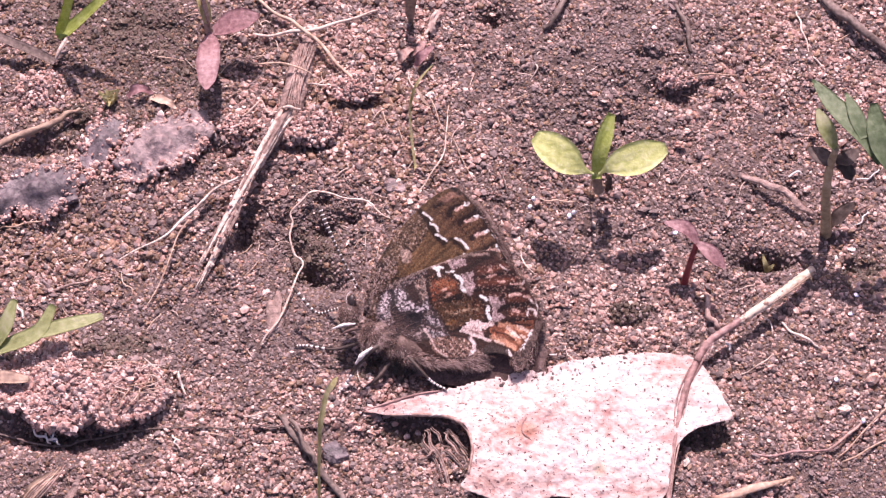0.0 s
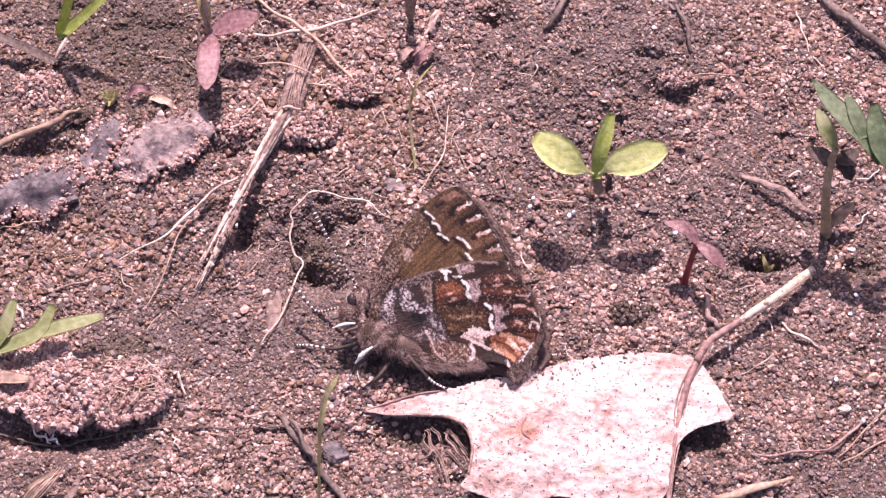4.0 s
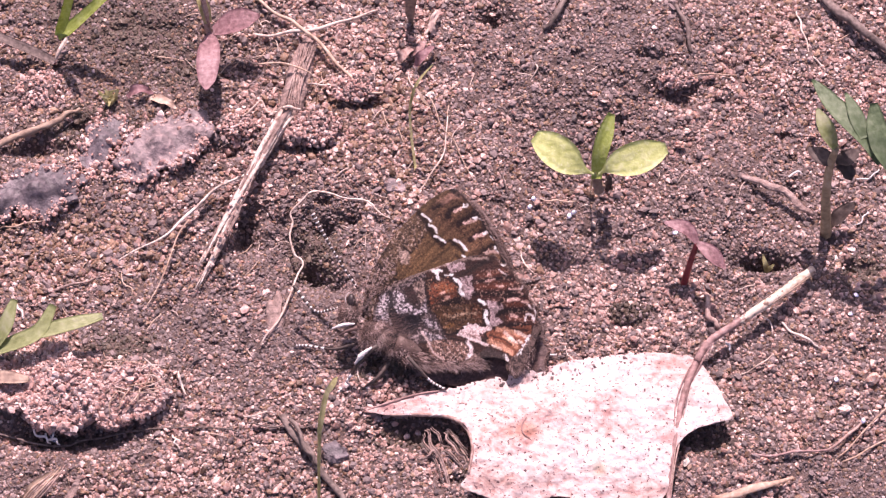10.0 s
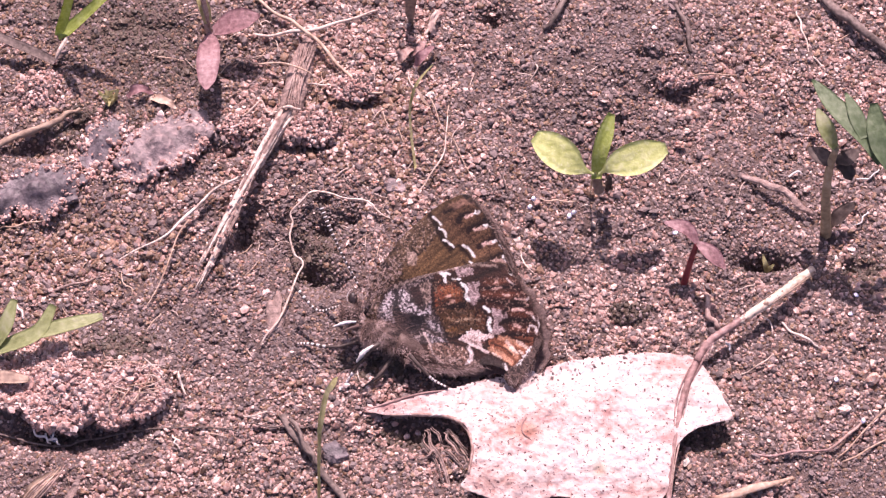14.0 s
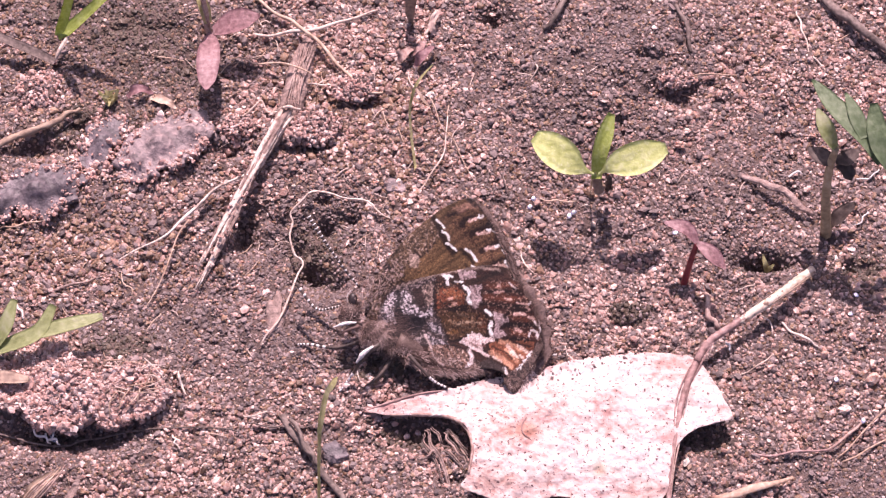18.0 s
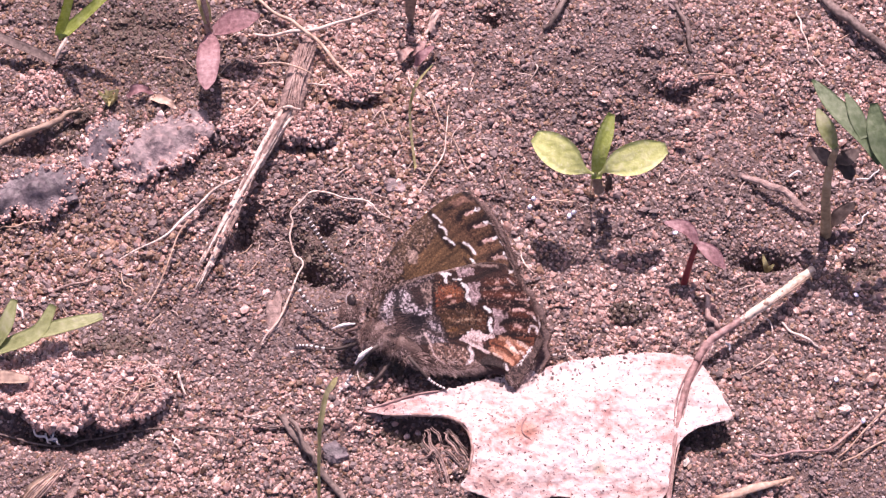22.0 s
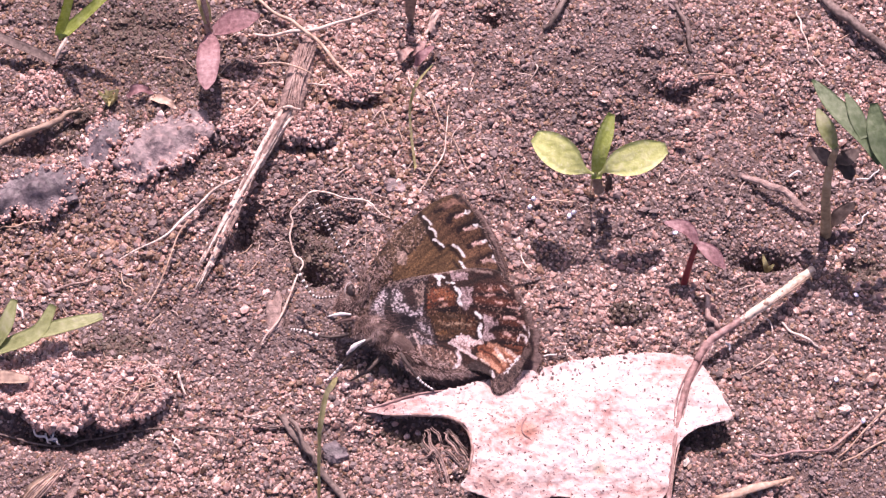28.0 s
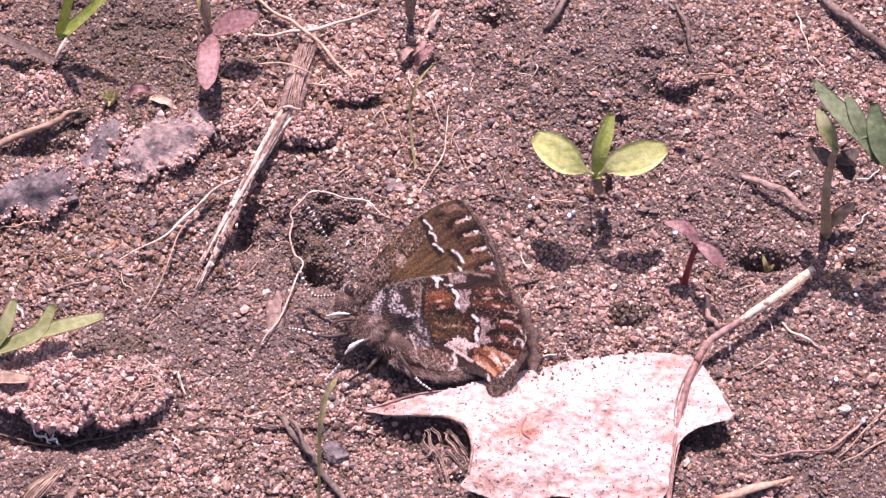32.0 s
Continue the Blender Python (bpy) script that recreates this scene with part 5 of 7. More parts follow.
NEAR_STONES = [((32.6, -12.68), 0.36), ((30.28, -9.22), 0.4), ((34.05, -10.08), 0.5), ((34, -11.35), 0.65), ((31.66, -14), 0.55), ((19.06, -18.41), 0.4), ((23.86, -19.91), 0.36), ((28.45, -15.95), 0.2),
    ((-1.88, -15.33), 0.26), ((-6.63, -15.3), 0.4), ((-5.61, -15.57), 0.36), ((-14.11, -17.96), 0.4), ((-13.66, -18.65), 0.36), ((-11.48, -17.28), 0.34), ((-7.62, -18.52), 0.42), ((-27.3, -10.14), 0.3),
    ((-29.13, -11.83), 0.34), ((-22.18, -16.48), 0.36)]
for k, (p, size) in enumerate(FAR_STONES + MID_STONES + NEAR_STONES):
    pebble(p[0], p[1], size * 0.85, k)
rng = np.random.RandomState(41)
for k in range(34):
    p = (-27.76, 8.78, 0.16)
    pebble(p[0] + rng.normal(0, 2.0), p[1] + rng.normal(0, 1.6), 0.15 + 0.1 * rng.uniform(), k + 400, None, 0.1)
rng = np.random.RandomState(31)
k = 0
while k < 200:
    x, y = rng.uniform(-37, 37), rng.uniform(-25, 25)
    if rng.uniform() < grain_mix(x, y)[0] * 1.1:
        pebble(x, y, 0.14 * rng.lognormal(0, 0.3) + 0.04, k + 60, None, 0.25)
        k += 1

pink_stone = part("stone", lump((0.7, 1.8, 0.35), 3, 0.5, 1.5, 27, 0.5), STICK, None, "", (-13.38, -5.84, -0.06))
tagged(pink_stone, "flat pinkish stone lying on the soil", "stone")
dark_stone = part("stone", lump((0.95, 0.8, 0.5), 3, 0.7, 1.5, 21, 0.4), SLATE_DARK, None, "", (-8.51, -17.54, -0.03))
tagged(dark_stone, "small dark grey stone on the soil", "stone")
dark_stone = part("stone", lump((0.9, 0.7, 0.4), 3, 0.7, 1.5, 25, 0.4), SLATE, None, "", (-3.84, 5.42, 0.29))
tagged(dark_stone, "bluish grey stone half sunk in soil", "stone")

flakes = []
for k, p in enumerate(((7.3, 4.17, 0.6), (7.02, 3.48, 0.58), (10.2, 2.8, 0.31), (32.95, -4.24, 0.54), (32.4, -5.91, 0.68), (18.65, 1.08, 0.81), (31.05, -11.52, 0.54), (33.04, -14.95, 0.38), (-30.86, -15.62, -1.21), (-30.59, -15.87, -1.31), (10.53, 3.1, 0.31))):
    v, f = lump((0.24, 0.2, 0.03), 2, 0.3, 1.2, k)
    m = pose(0, 0, 0, 6 + 3 * math.sin(k * 5), 4 * math.sin(k * 3), 40 * k)
    flakes.append(([tuple((m @ Vector(q)) + Vector(p)) for q in v], f))
part("mica_flakes", merge(*flakes), MICA, ground, "glittering mica flakes")["kind"] = "stuff"

# ---- fine plant fibres strewn over the soil ----
strands = []
rng = np.random.RandomState(77)
for k in range(260):
    x, y = (rng.normal(-9, 8), rng.normal(13, 7)) if k < 150 else (rng.uniform(-36, 36), rng.uniform(-24, 24))
    ang, size = rng.uniform(0, 6.28), rng.uniform(0.5, 2.2)
    bend = rng.uniform(-0.5, 0.5)
    pts = []
    for f in (0, 0.5, 1):
        px, py = x + math.cos(ang + bend * f) * size * f, y + math.sin(ang + bend * f) * size * f
        pts.append((px, py, float(fine_height(px, py)) + 0.14 + 0.15 * math.sin(f * 3.1)))
    r = rng.uniform(0.025, 0.06)
    strands.append((tube(pts, [r * 0.7, r, r * 0.4], n=8, sides=5), k % 3))
for tone, mat in enumerate((ROOT, STRAW, TWIG)):
    part("plant_fibre", merge(*[g for g, t in strands if t == tone]), mat, ground, "fine dry plant fibres")["kind"] = "stuff"


# ---- the butterfly ----
PIVOT = (-5.75, -7.31, 2.83)  # the wings' root; the wing plane leans back
LEAN = 20
rest = pose(*[c * MM for c in PIVOT], LEAN)
butterfly = thing("butterfly", PIVOT, "small brown butterfly with closed, white-lined scalloped wings, basking", "butterfly")
butterfly.matrix_basis = rest
back_home = rest.inverted()

CHALK = (1.0, 0.94, 0.91)


def home(p):
    """A place in the world (mm) in the butterfly's space (mm)."""
    return tuple((back_home @ (Vector(p) * MM)) / MM)


def near_line(x, y, pts):
    c = spline(pts, 12 * len(pts))
    return np.sqrt(((x[:, None] - c[None, :, 0]) ** 2 + (y[:, None] - c[None, :, 1]) ** 2).min(1))


def reach(ring, centre, ang):
    d = ring - np.array(centre)
    a, r = np.arctan2(d[:, 1], d[:, 0]), np.hypot(d[:, 0], d[:, 1])
    edges = np.linspace(-math.pi, math.pi, 361)
    best = np.array([r[np.abs(np.angle(np.exp(1j * (a - e)))) < 0.06].max(initial=r.min()) for e in edges])
    return np.interp(ang, edges, best)


def blend_in(col, w, colour):
    w = np.clip(w, 0, 1)[:, None]
    return col * (1 - w) + np.array(colour)[None] * w


def upper_side(x, y, ang, rho, jx, jy):
    col = np.tile(np.array((0.14, 0.085, 0.075)), (len(x), 1)) * (1 + 0.3 * jx[:, None])
    return blend_in(col, (rho - 0.93) * 25, (0.26, 0.18, 0.165))


def wing(name, outline, centre, painter, w, label):
    camber = lambda x, y: w + 0.012 * (x - 5) - 0.004 * (x - 6) ** 2 * 0.4 + 0.05 * np.sin(1.8 * np.arctan2(y - centre[1], x - centre[0] + 3) * 6)
    geo = sheet(outline, 0.06 if painter is not upper_side else 0.11, camber, 0.05, 10)
    ob = part(name, geo, WINGS, butterfly, label)
    v = np.array(geo[0])
    x, y = v[:, 0], v[:, 1]
    rng = np.random.RandomState(len(name))
    jx = np.array([noise.noise((a * 1.6, b * 1.6, 1.0)) for a, b in zip(x, y)])
    jy = np.array([noise.noise((a * 3.5, b * 3.5, 5.0)) for a, b in zip(x, y)])
    o = np.asarray(outline, float)
    ring = spline(np.vstack([o, o[:1]]), len(o) * 10)
    ang = np.arctan2(y - centre[1], x - centre[0])
    rho = np.hypot(x - centre[0], y - centre[1]) / reach(ring, centre, ang)
    jit = np.array([noise.noise((a * 7.0, b * 7.0, 8.0)) for a, b in zip(x, y)])
    col = painter(x + 0.08 * jx + 0.12 * jit, y + 0.08 * jy - 0.12 * jit, ang, rho + 0.03 * jx + 0.02 * jy, jx, jy)
    ray = np.array([noise.noise((t * 22.0, r * 3.0, 2.0)) for t, r in zip(ang, rho)])
    col = col * (1 + 0.55 * ray[:, None]) * (1 + 0.4 * jit[:, None]) * rng.lognormal(0, 0.16, len(x))[:, None]
    if painter is not upper_side:  # overlapping scales deepen the dark fields
        col = col * (0.56 if painter is fore_pattern else 0.5) * np.clip(col.mean(1, keepdims=True) / 0.32, 0.05, 3.0) ** 0.66
    layer = ob.data.color_attributes.new("pattern", "FLOAT_COLOR", "POINT")
    layer.data.foreach_set("color", np.hstack([np.clip(col, 0, 1), np.ones((len(x), 1))]).astype(np.float32).ravel())
    return ob


FORE_RIM = [(-0.67, 0.22), (-0.23, 2.9), (0.75, 4.91), (1.78, 6.48), (3.11, 8.04), (4.68, 9.48), (6.01, 10.24), (6.73, 10.33), (7.44, 9.7), (8.16, 8.89), (8.78, 8.18), (9.32, 7.15), (9.85, 6.39), (10.3, 5.27), (10.74, 4.6), (11.05, 3.57),
            (11.14, 2.01), (9.13, 0.45), (5.57, -0.67), (2.01, -0.89)]
HIND_RIM = [(0.4, -0.45), (0.76, 1.34), (1.73, 2.54), (3.56, 3.17), (6.01, 3.7), (8.69, 4.24), (10.61, 4.06), (11.01, 3.26), (11.81, 2.77), (12.08, 1.92), (12.79, 1.25), (12.87, 0.31), (13.41, -0.45), (13.23, -1.38), (13.49, -2.09), (13.05, -2.99), (12.6, -3.79),
            (12.02, -4.59), (11.26, -5.52), (10.6, -5.12), (10.55, -4.32), (9.13, -3.88), (6.9, -4.23), (3.79, -3.79), (1.56, -2.45)]


def stroke(col, x, y, pts, half, colour, strength=1.0, hard=14):
    """A mark of scales along a line."""
    if hard > 12:
        half = half * (0.62 + 0.45 * np.abs(np.sin(x * 5.3 + y * 3.7)))
    return blend_in(col, strength * np.clip((half - near_line(x, y, pts)) * hard, 0, 1), colour)


def patch(col, x, y, corners, colour, strength=1.0):
    """A filled field of scales."""
    return blend_in(col, strength * inside(np.array(corners), x, y), colour)


def dusted(col, x, y, corners, colour, share, seed):
    """Single pale or dark scales strewn over a field."""
    grit = np.array([noise.noise((p * 5.6 + seed * 9.1, q * 5.6, 3.3)) + 0.7 * noise.noise((p * 11.0, q * 11.0, seed)) for p, q in zip(x, y)])
    level = np.quantile(grit, 1 - share)
    return blend_in(col, 0.9 * inside(np.array(corners), x, y) * np.clip((grit - level) * 7 + 0.5, 0, 1), colour)


def fore_pattern(x, y, ang, rho, jx, jy):
    col = np.tile(np.array((0.3, 0.165, 0.082)), (len(x), 1)) * (1 + 0.16 * jx[:, None] + 0.12 * jy[:, None])
    root = [(-0.89, 0), (-0.23, 3.35), (1.55, 6.25), (3.56, 8.36), (4.77, 7.37), (4.01, 6.03), (2.98, 4.91), (2, 3.89), (1.56, 2.46), (1.2, 0.5)]
    col = patch(col, x, y, root, (0.28, 0.165, 0.1), 0.8)
    col = dusted(col, x, y, root, (0.1, 0.055, 0.045), 0.3, 1)
    col = dusted(col, x, y, root, (0.58, 0.4, 0.32), 0.2, 6)
    shoulder = [(-0.89, 0), (-0.23, 3.35), (1.11, 5.13), (2, 4.24), (2.23, 2.9), (2, -0.22)]
    col = dusted(col, x, y, shoulder, (0.64, 0.45, 0.4), 0.26, 2)
    col = dusted(col, x, y, shoulder, (0.07, 0.04, 0.04), 0.26, 21)
    # a pale smudge within dark dashes near the cell's end
    col = patch(col, x, y, [(2.27, 5.36), (2.81, 5.59), (3.21, 5.05), (3.07, 4.42), (2.45, 4.33)], (0.62, 0.45, 0.38), 0.6)
    col = stroke(col, x, y, [(2.67, 5.72), (3.07, 5.32), (3.34, 5.45)], 0.12, (0.08, 0.04, 0.035))
    col = stroke(col, x, y, [(2.98, 4.6), (3.34, 4.87)], 0.1, (0.1, 0.05, 0.04), 0.8)
    # the smooth brown field, darkening towards the zigzag
    col = patch(col, x, y, [(2.54, 3.48), (3.56, 4.6), (4.55, 5.72), (5.35, 5.94), (6.02, 6.03), (6.82, 6.12), (7.71, 5.32), (7.89, 4.42), (6.02, 3.98), (4.23, 3.53)], (0.33, 0.18, 0.083), 0.75)
    for pts, half in (([(3.83, 8.49), (4.32, 7.78), (4.9, 6.84), (5.66, 5.94)], 0.3), ([(6.33, 6.3), (7, 5.72), (7.44, 5.27)], 0.22), ([(6.82, 5.05), (7.44, 4.42)], 0.2), ([(5.71, 5.94), (6.33, 6.3)], 0.14)):
        col = stroke(col, x, y, pts, half, (0.09, 0.038, 0.025), 0.9, 6)
    # beyond the zigzag
    col = patch(col, x, y, [(4.32, 8.63), (6.01, 10.15), (7, 10.15), (9.5, 7.15), (11.1, 3.79), (7.89, 4.42), (7.71, 5.59), (6.73, 6.48), (6.02, 6.3), (4.9, 7.6)], (0.32, 0.16, 0.09), 0.7)
    col = dusted(col, x, y, [(4.68, 8.63), (6.46, 10.06), (8.7, 9.17), (10.92, 4.69), (10.03, 3.89), (8.25, 6.03)], (0.16, 0.065, 0.045), 0.28, 11)
    for pts, half in (([(4.14, 8.36), (4.41, 8.14), (4.77, 7.78)], 0.13), ([(4.68, 7.51), (4.99, 7.33), (5.26, 6.93)], 0.14), ([(5.13, 6.61), (5.48, 6.48), (5.88, 6.12)], 0.13), ([(6.69, 6.35), (7.04, 6.12), (7.31, 5.81), (7.62, 5.5)], 0.13), ([(7.27, 5.05), (7.53, 4.87), (7.8, 4.56)], 0.12)):
        col = stroke(col, x, y, pts, half, CHALK, 1.0, 20)
    for pts in ([(1.56, 2.46), (4.68, 4.24), (7.8, 5.36), (10.48, 5.59)],
                [(1.11, 2.9), (4.01, 6.03), (6.46, 7.6), (8.7, 8.9)],
                [(1.56, 2.68), (4.46, 5.14), (6.91, 6.48), (9.41, 7.55)],
                [(1.56, 2.37), (5.13, 3.8), (8.25, 4.42), (10.7, 4.6)],
                [(0.67, 3.35), (3.12, 7.15), (5.12, 9.08), (6.46, 9.84)]):
        col = stroke(col, x, y, pts, 0.07, (0.13, 0.06, 0.04), 0.55, 10)
    # chevrons: dark on the inner side of a pale bar
    for pts, half in (([(4.99, 8.81), (5.57, 9.08), (6.24, 9.39)], 0.2), ([(6.15, 8.18), (6.37, 8.67), (7, 8.9)], 0.3), ([(7, 7.55), (7.45, 7.91), (8.47, 8.45)], 0.3), ([(8.52, 8.36), (8.7, 8.9)], 0.3), ([(7.89, 6.3), (8.47, 6.75), (9.23, 7.2)], 0.28), ([(8.69, 5.14), (9.23, 5.59), (9.68, 5.94)], 0.22), ([(8.6, 4.07), (9.23, 4.33), (10.03, 4.6)], 0.18), ([(8.83, 7.46), (9.5, 7.55)], 0.2)):
        col = stroke(col, x, y, pts, half, (0.1, 0.035, 0.028), 0.95, 7)
    for pts, half in (([(5.75, 9.34), (6.46, 9.79), (7.13, 9.79)], 0.34), ([(5.17, 9.3), (5.66, 9.61)], 0.16)):
        col = stroke(col, x, y, pts, half, (0.62, 0.34, 0.25), 0.75, 5)
    for pts, half in (([(6.73, 8.58), (7.13, 8.81)], 0.2), ([(7.45, 7.64), (7.98, 7.82), (8.34, 7.91)], 0.18), ([(8.25, 6.52), (8.69, 6.7), (9.05, 6.79)], 0.2), ([(9.18, 5.23), (9.59, 5.41), (10.03, 5.36)], 0.2), ([(8.25, 3.84), (9.05, 3.98), (9.85, 4.11)], 0.13)):
        col = stroke(col, x, y, pts, half, (0.88, 0.58, 0.5), 0.9, 9)
    for pts, half in (([(7.36, 8.9), (7.67, 9.12)], 0.15), ([(8.16, 8), (8.47, 8.09)], 0.13), ([(8.56, 8.05), (8.83, 7.87)], 0.1), ([(9.01, 6.79), (9.41, 7.02)], 0.16), ([(9.5, 6.66), (9.68, 6.39)], 0.1), ([(9.85, 5.72), (10.17, 5.41)], 0.15), ([(10.25, 4.2), (10.74, 4.38)], 0.17), ([(10.39, 3.8), (10.74, 3.8)], 0.12)):
        col = stroke(col, x, y, pts, half, CHALK, 1.0, 16)
    col = stroke(col, x, y, [(2.01, 2.55), (3.57, 3.17), (5.13, 3.53), (6.46, 3.89), (7.8, 4.11)], 0.2, (0.58, 0.4, 0.33), 0.75)
    col = dusted(col, x, y, [(1.78, 2.23), (3.57, 3.44), (6.02, 4.07), (8.02, 4.33), (8.02, 3.8), (3.57, 2.73)], (0.14, 0.08, 0.065), 0.3, 13)
    return blend_in(col, (rho - 0.97) * 40, (0.1, 0.06, 0.055))


def hind_pattern(x, y, ang, rho, jx, jy):
    col = np.tile(np.array((0.17, 0.07, 0.05)), (len(x), 1)) * (1 + 0.3 * jy[:, None])
    # frosted root with its dark violet heart
    root = [(0.22, -1.11), (0.67, 1.12), (1.73, 2.54), (4.23, 3.17), (5.04, 3.35), (4.95, 0.9), (5.35, 0.23), (5.79, -0.89), (6.02, -2.09), (3.79, -2.09), (2.01, -2.67)]
    col = patch(col, x, y, root, (0.15, 0.1, 0.1))
    col = dusted(col, x, y, root, (0.5, 0.37, 0.36), 0.28, 3)
    col = patch(col, x, y, [(2.01, 0.9), (3.88, 0.58), (4.32, -0.31), (3.57, -1.11), (2.01, -1.02), (1.7, 0.14)], (0.075, 0.058, 0.075), 0.85)
    col = stroke(col, x, y, [(2.1, 2.14), (2.05, 1.12), (1.87, 0.4)], 0.24, (0.08, 0.06, 0.075), 0.9, 8)
    frost = [[(1.38, 1.88), (1.87, 2.23), (1.96, 1.34), (1.65, 0.67), (2.01, -0.44), (1.47, -0.75), (0.94, -0.31), (0.76, 0.58), (0.98, 1.3)], [(2.27, 2.1), (2.72, 2.28), (3.08, 1.83), (3.21, 1.21), (3.66, 0.85), (4.01, 0.54), (4.77, 0.67), (4.86, 0.32), (4.15, 0.05), (3.34, 0.32), (2.54, 0.32), (2.27, 1.12)],
             [(4.68, 1.12), (4.95, 0.58), (4.24, 0.4)], [(4.32, -0.31), (5.04, -0.22), (5.57, -0.8), (5.66, -1.29), (5.13, -1.11), (4.5, -0.84)], [(4.15, -1.11), (4.86, -1.47), (5.66, -1.74), (6.11, -1.91), (5.57, -2.23), (4.77, -2.09)]]
    for k, f in enumerate(frost):
        col = patch(col, x, y, f, (0.86, 0.74, 0.77), 0.8 if k < 2 else 0.6)
        col = dusted(col, x, y, f, (0.1, 0.07, 0.09), 0.48, 30 + k)
    col = stroke(col, x, y, [(2.54, -1.56), (3.57, -1.56), (4.32, -1.29)], 0.14, (0.7, 0.55, 0.53), 0.8)
    col = patch(col, x, y, [(3.21, 2.37), (3.88, 2.55), (4.06, 1.79), (4.24, 0.85), (3.61, 1.12), (3.3, 1.79)], (0.14, 0.06, 0.055), 0.95)
    col = patch(col, x, y, [(3.92, 2.64), (4.86, 2.9), (4.81, 1.3), (4.5, 0.94), (4.15, 1.48)], (0.55, 0.38, 0.32), 0.9)
    col = dusted(col, x, y, [(3.88, 2.73), (4.95, 2.99), (4.86, 1.12), (4.24, 0.85)], (0.16, 0.09, 0.08), 0.36, 14)
    # upper rust cell
    col = patch(col, x, y, [(4.95, 2.9), (5.71, 3.08), (6.73, 2.9), (7.4, 2.46), (7.62, 1.12), (6.91, 0.76), (6.02, 0.58), (5.04, 0.58), (4.81, 1.56)], (0.13, 0.042, 0.03))
    col = patch(col, x, y, [(5.04, 2.01), (5.66, 2.55), (6.69, 2.55), (7.27, 2.19), (7.4, 1.34), (6.73, 1.03), (5.93, 1.12), (5.22, 0.76)], (0.4, 0.115, 0.055))
    col = patch(col, x, y, [(5.57, 2.28), (6.46, 2.41), (7.13, 2.01), (7.09, 1.48), (6.46, 1.56), (5.84, 1.74)], (0.56, 0.18, 0.075), 0.8)
    col = patch(col, x, y, [(4.86, 0.76), (6.02, 0.9), (6.46, 0.58), (6.02, 0), (5.22, 0.23)], (0.36, 0.17, 0.1), 0.8)
    for pts, half in (([(6.06, 1.56), (6.37, 1.65)], 0.18), ([(6.24, 1.12), (6.64, 1.21)], 0.2)):
        col = stroke(col, x, y, pts, half, (0.85, 0.5, 0.4), 0.9)
    # lower cell, olive brown with tan lines
    col = patch(col, x, y, [(5.39, 0.23), (6.46, 0.67), (7.8, 0.54), (8.78, 0.4), (9.22, -0.22), (9.13, -1.2), (8.24, -1.02), (7.44, -1.2), (7, -1.56), (6.24, -1.56), (5.71, -0.89)], (0.26, 0.125, 0.06))
    col = patch(col, x, y, [(8.16, 0.4), (8.78, 0.4), (9.14, -0.22), (9.09, -1.11), (8.51, -1.02)], (0.28, 0.09, 0.045), 0.8)
    for pts, half, tone in (([(6.73, -0.4), (7.44, -0.22), (8.6, -0.31)], 0.16, (0.62, 0.43, 0.3)), ([(7.13, -0.58), (8.07, -0.71)], 0.1, (0.5, 0.33, 0.22)), ([(6.11, -0.13), (6.55, -0.31)], 0.14, (0.45, 0.29, 0.19)), ([(6.02, -1.11), (6.73, -0.93)], 0.18, (0.5, 0.23, 0.08)), ([(6.73, 0.4), (7.44, 0.23)], 0.12, (0.42, 0.28, 0.2))):
        col = stroke(col, x, y, pts, half, tone, 0.85, 9)
    for pts, half in (([(4.95, 2.99), (4.9, 1.56), (5.13, 0.4), (5.66, -0.44), (6.02, -1.56)], 0.11), ([(5.84, 0.76), (6.82, 0.67), (7.62, 0.9)], 0.16), ([(6.73, 2.9), (7.27, 2.55), (7.49, 1.83)], 0.14), ([(8.87, 0.58), (9.18, -0.13), (9.05, -1.11)], 0.12), ([(6.11, -1.65), (6.73, -1.74), (7.13, -1.47)], 0.14)):
        col = stroke(col, x, y, pts, half, (0.06, 0.022, 0.02), 0.9, 9)
    for pts in ([(2.01, 0.23), (5.13, 0.58), (8.78, 0.76), (11.14, 1.03)],
                [(2.01, -0.44), (6.02, -1.65), (9.22, -1.82), (10.92, -1.65), (12.92, -1.74)],
                [(2.23, 0.67), (4.9, 2.01), (8.69, 2.28), (12.26, 1.12)],
                [(2.01, -0.13), (5.57, -0.44), (9.22, -0.31), (13.14, -0.44)],
                [(3.79, -1.56), (7, -1.69), (9.4, -2.09), (11.14, -3.07)],
                [(2.23, 0.9), (4.9, 2.99), (8.47, 3.08), (10.92, 2.9)]):
        col = stroke(col, x, y, pts, 0.075, (0.06, 0.025, 0.022), 0.7, 10)
    col = dusted(col, x, y, [(4.95, 3.08), (7.62, 2.68), (7.8, 0.9), (9.23, 0.4), (9.13, -1.33), (6.24, -1.65), (5.13, 0.23)], (0.5, 0.29, 0.19), 0.13, 61)
    col = dusted(col, x, y, [(4.95, 3.08), (7.62, 2.68), (7.8, 0.9), (9.23, 0.4), (9.13, -1.33), (6.24, -1.65), (5.13, 0.23)], (0.08, 0.03, 0.025), 0.17, 62)
    # pale fields beyond the white lines
    fields = [[(6.73, 3.89), (8.25, 3.8), (8.16, 3.26), (7, 3.08)], [(7.71, 2.64), (8.69, 2.77), (8.6, 1.83), (8.74, 1.34), (8.16, 0.76), (7.76, 1.12)], [(9.54, 0.67), (10.74, 0.81), (10.61, 0.32), (10.87, -0.04), (10.29, -0.67), (10.65, -1.2), (10.02, -1.56), (9.49, -1.29), (9.76, -0.31)]]
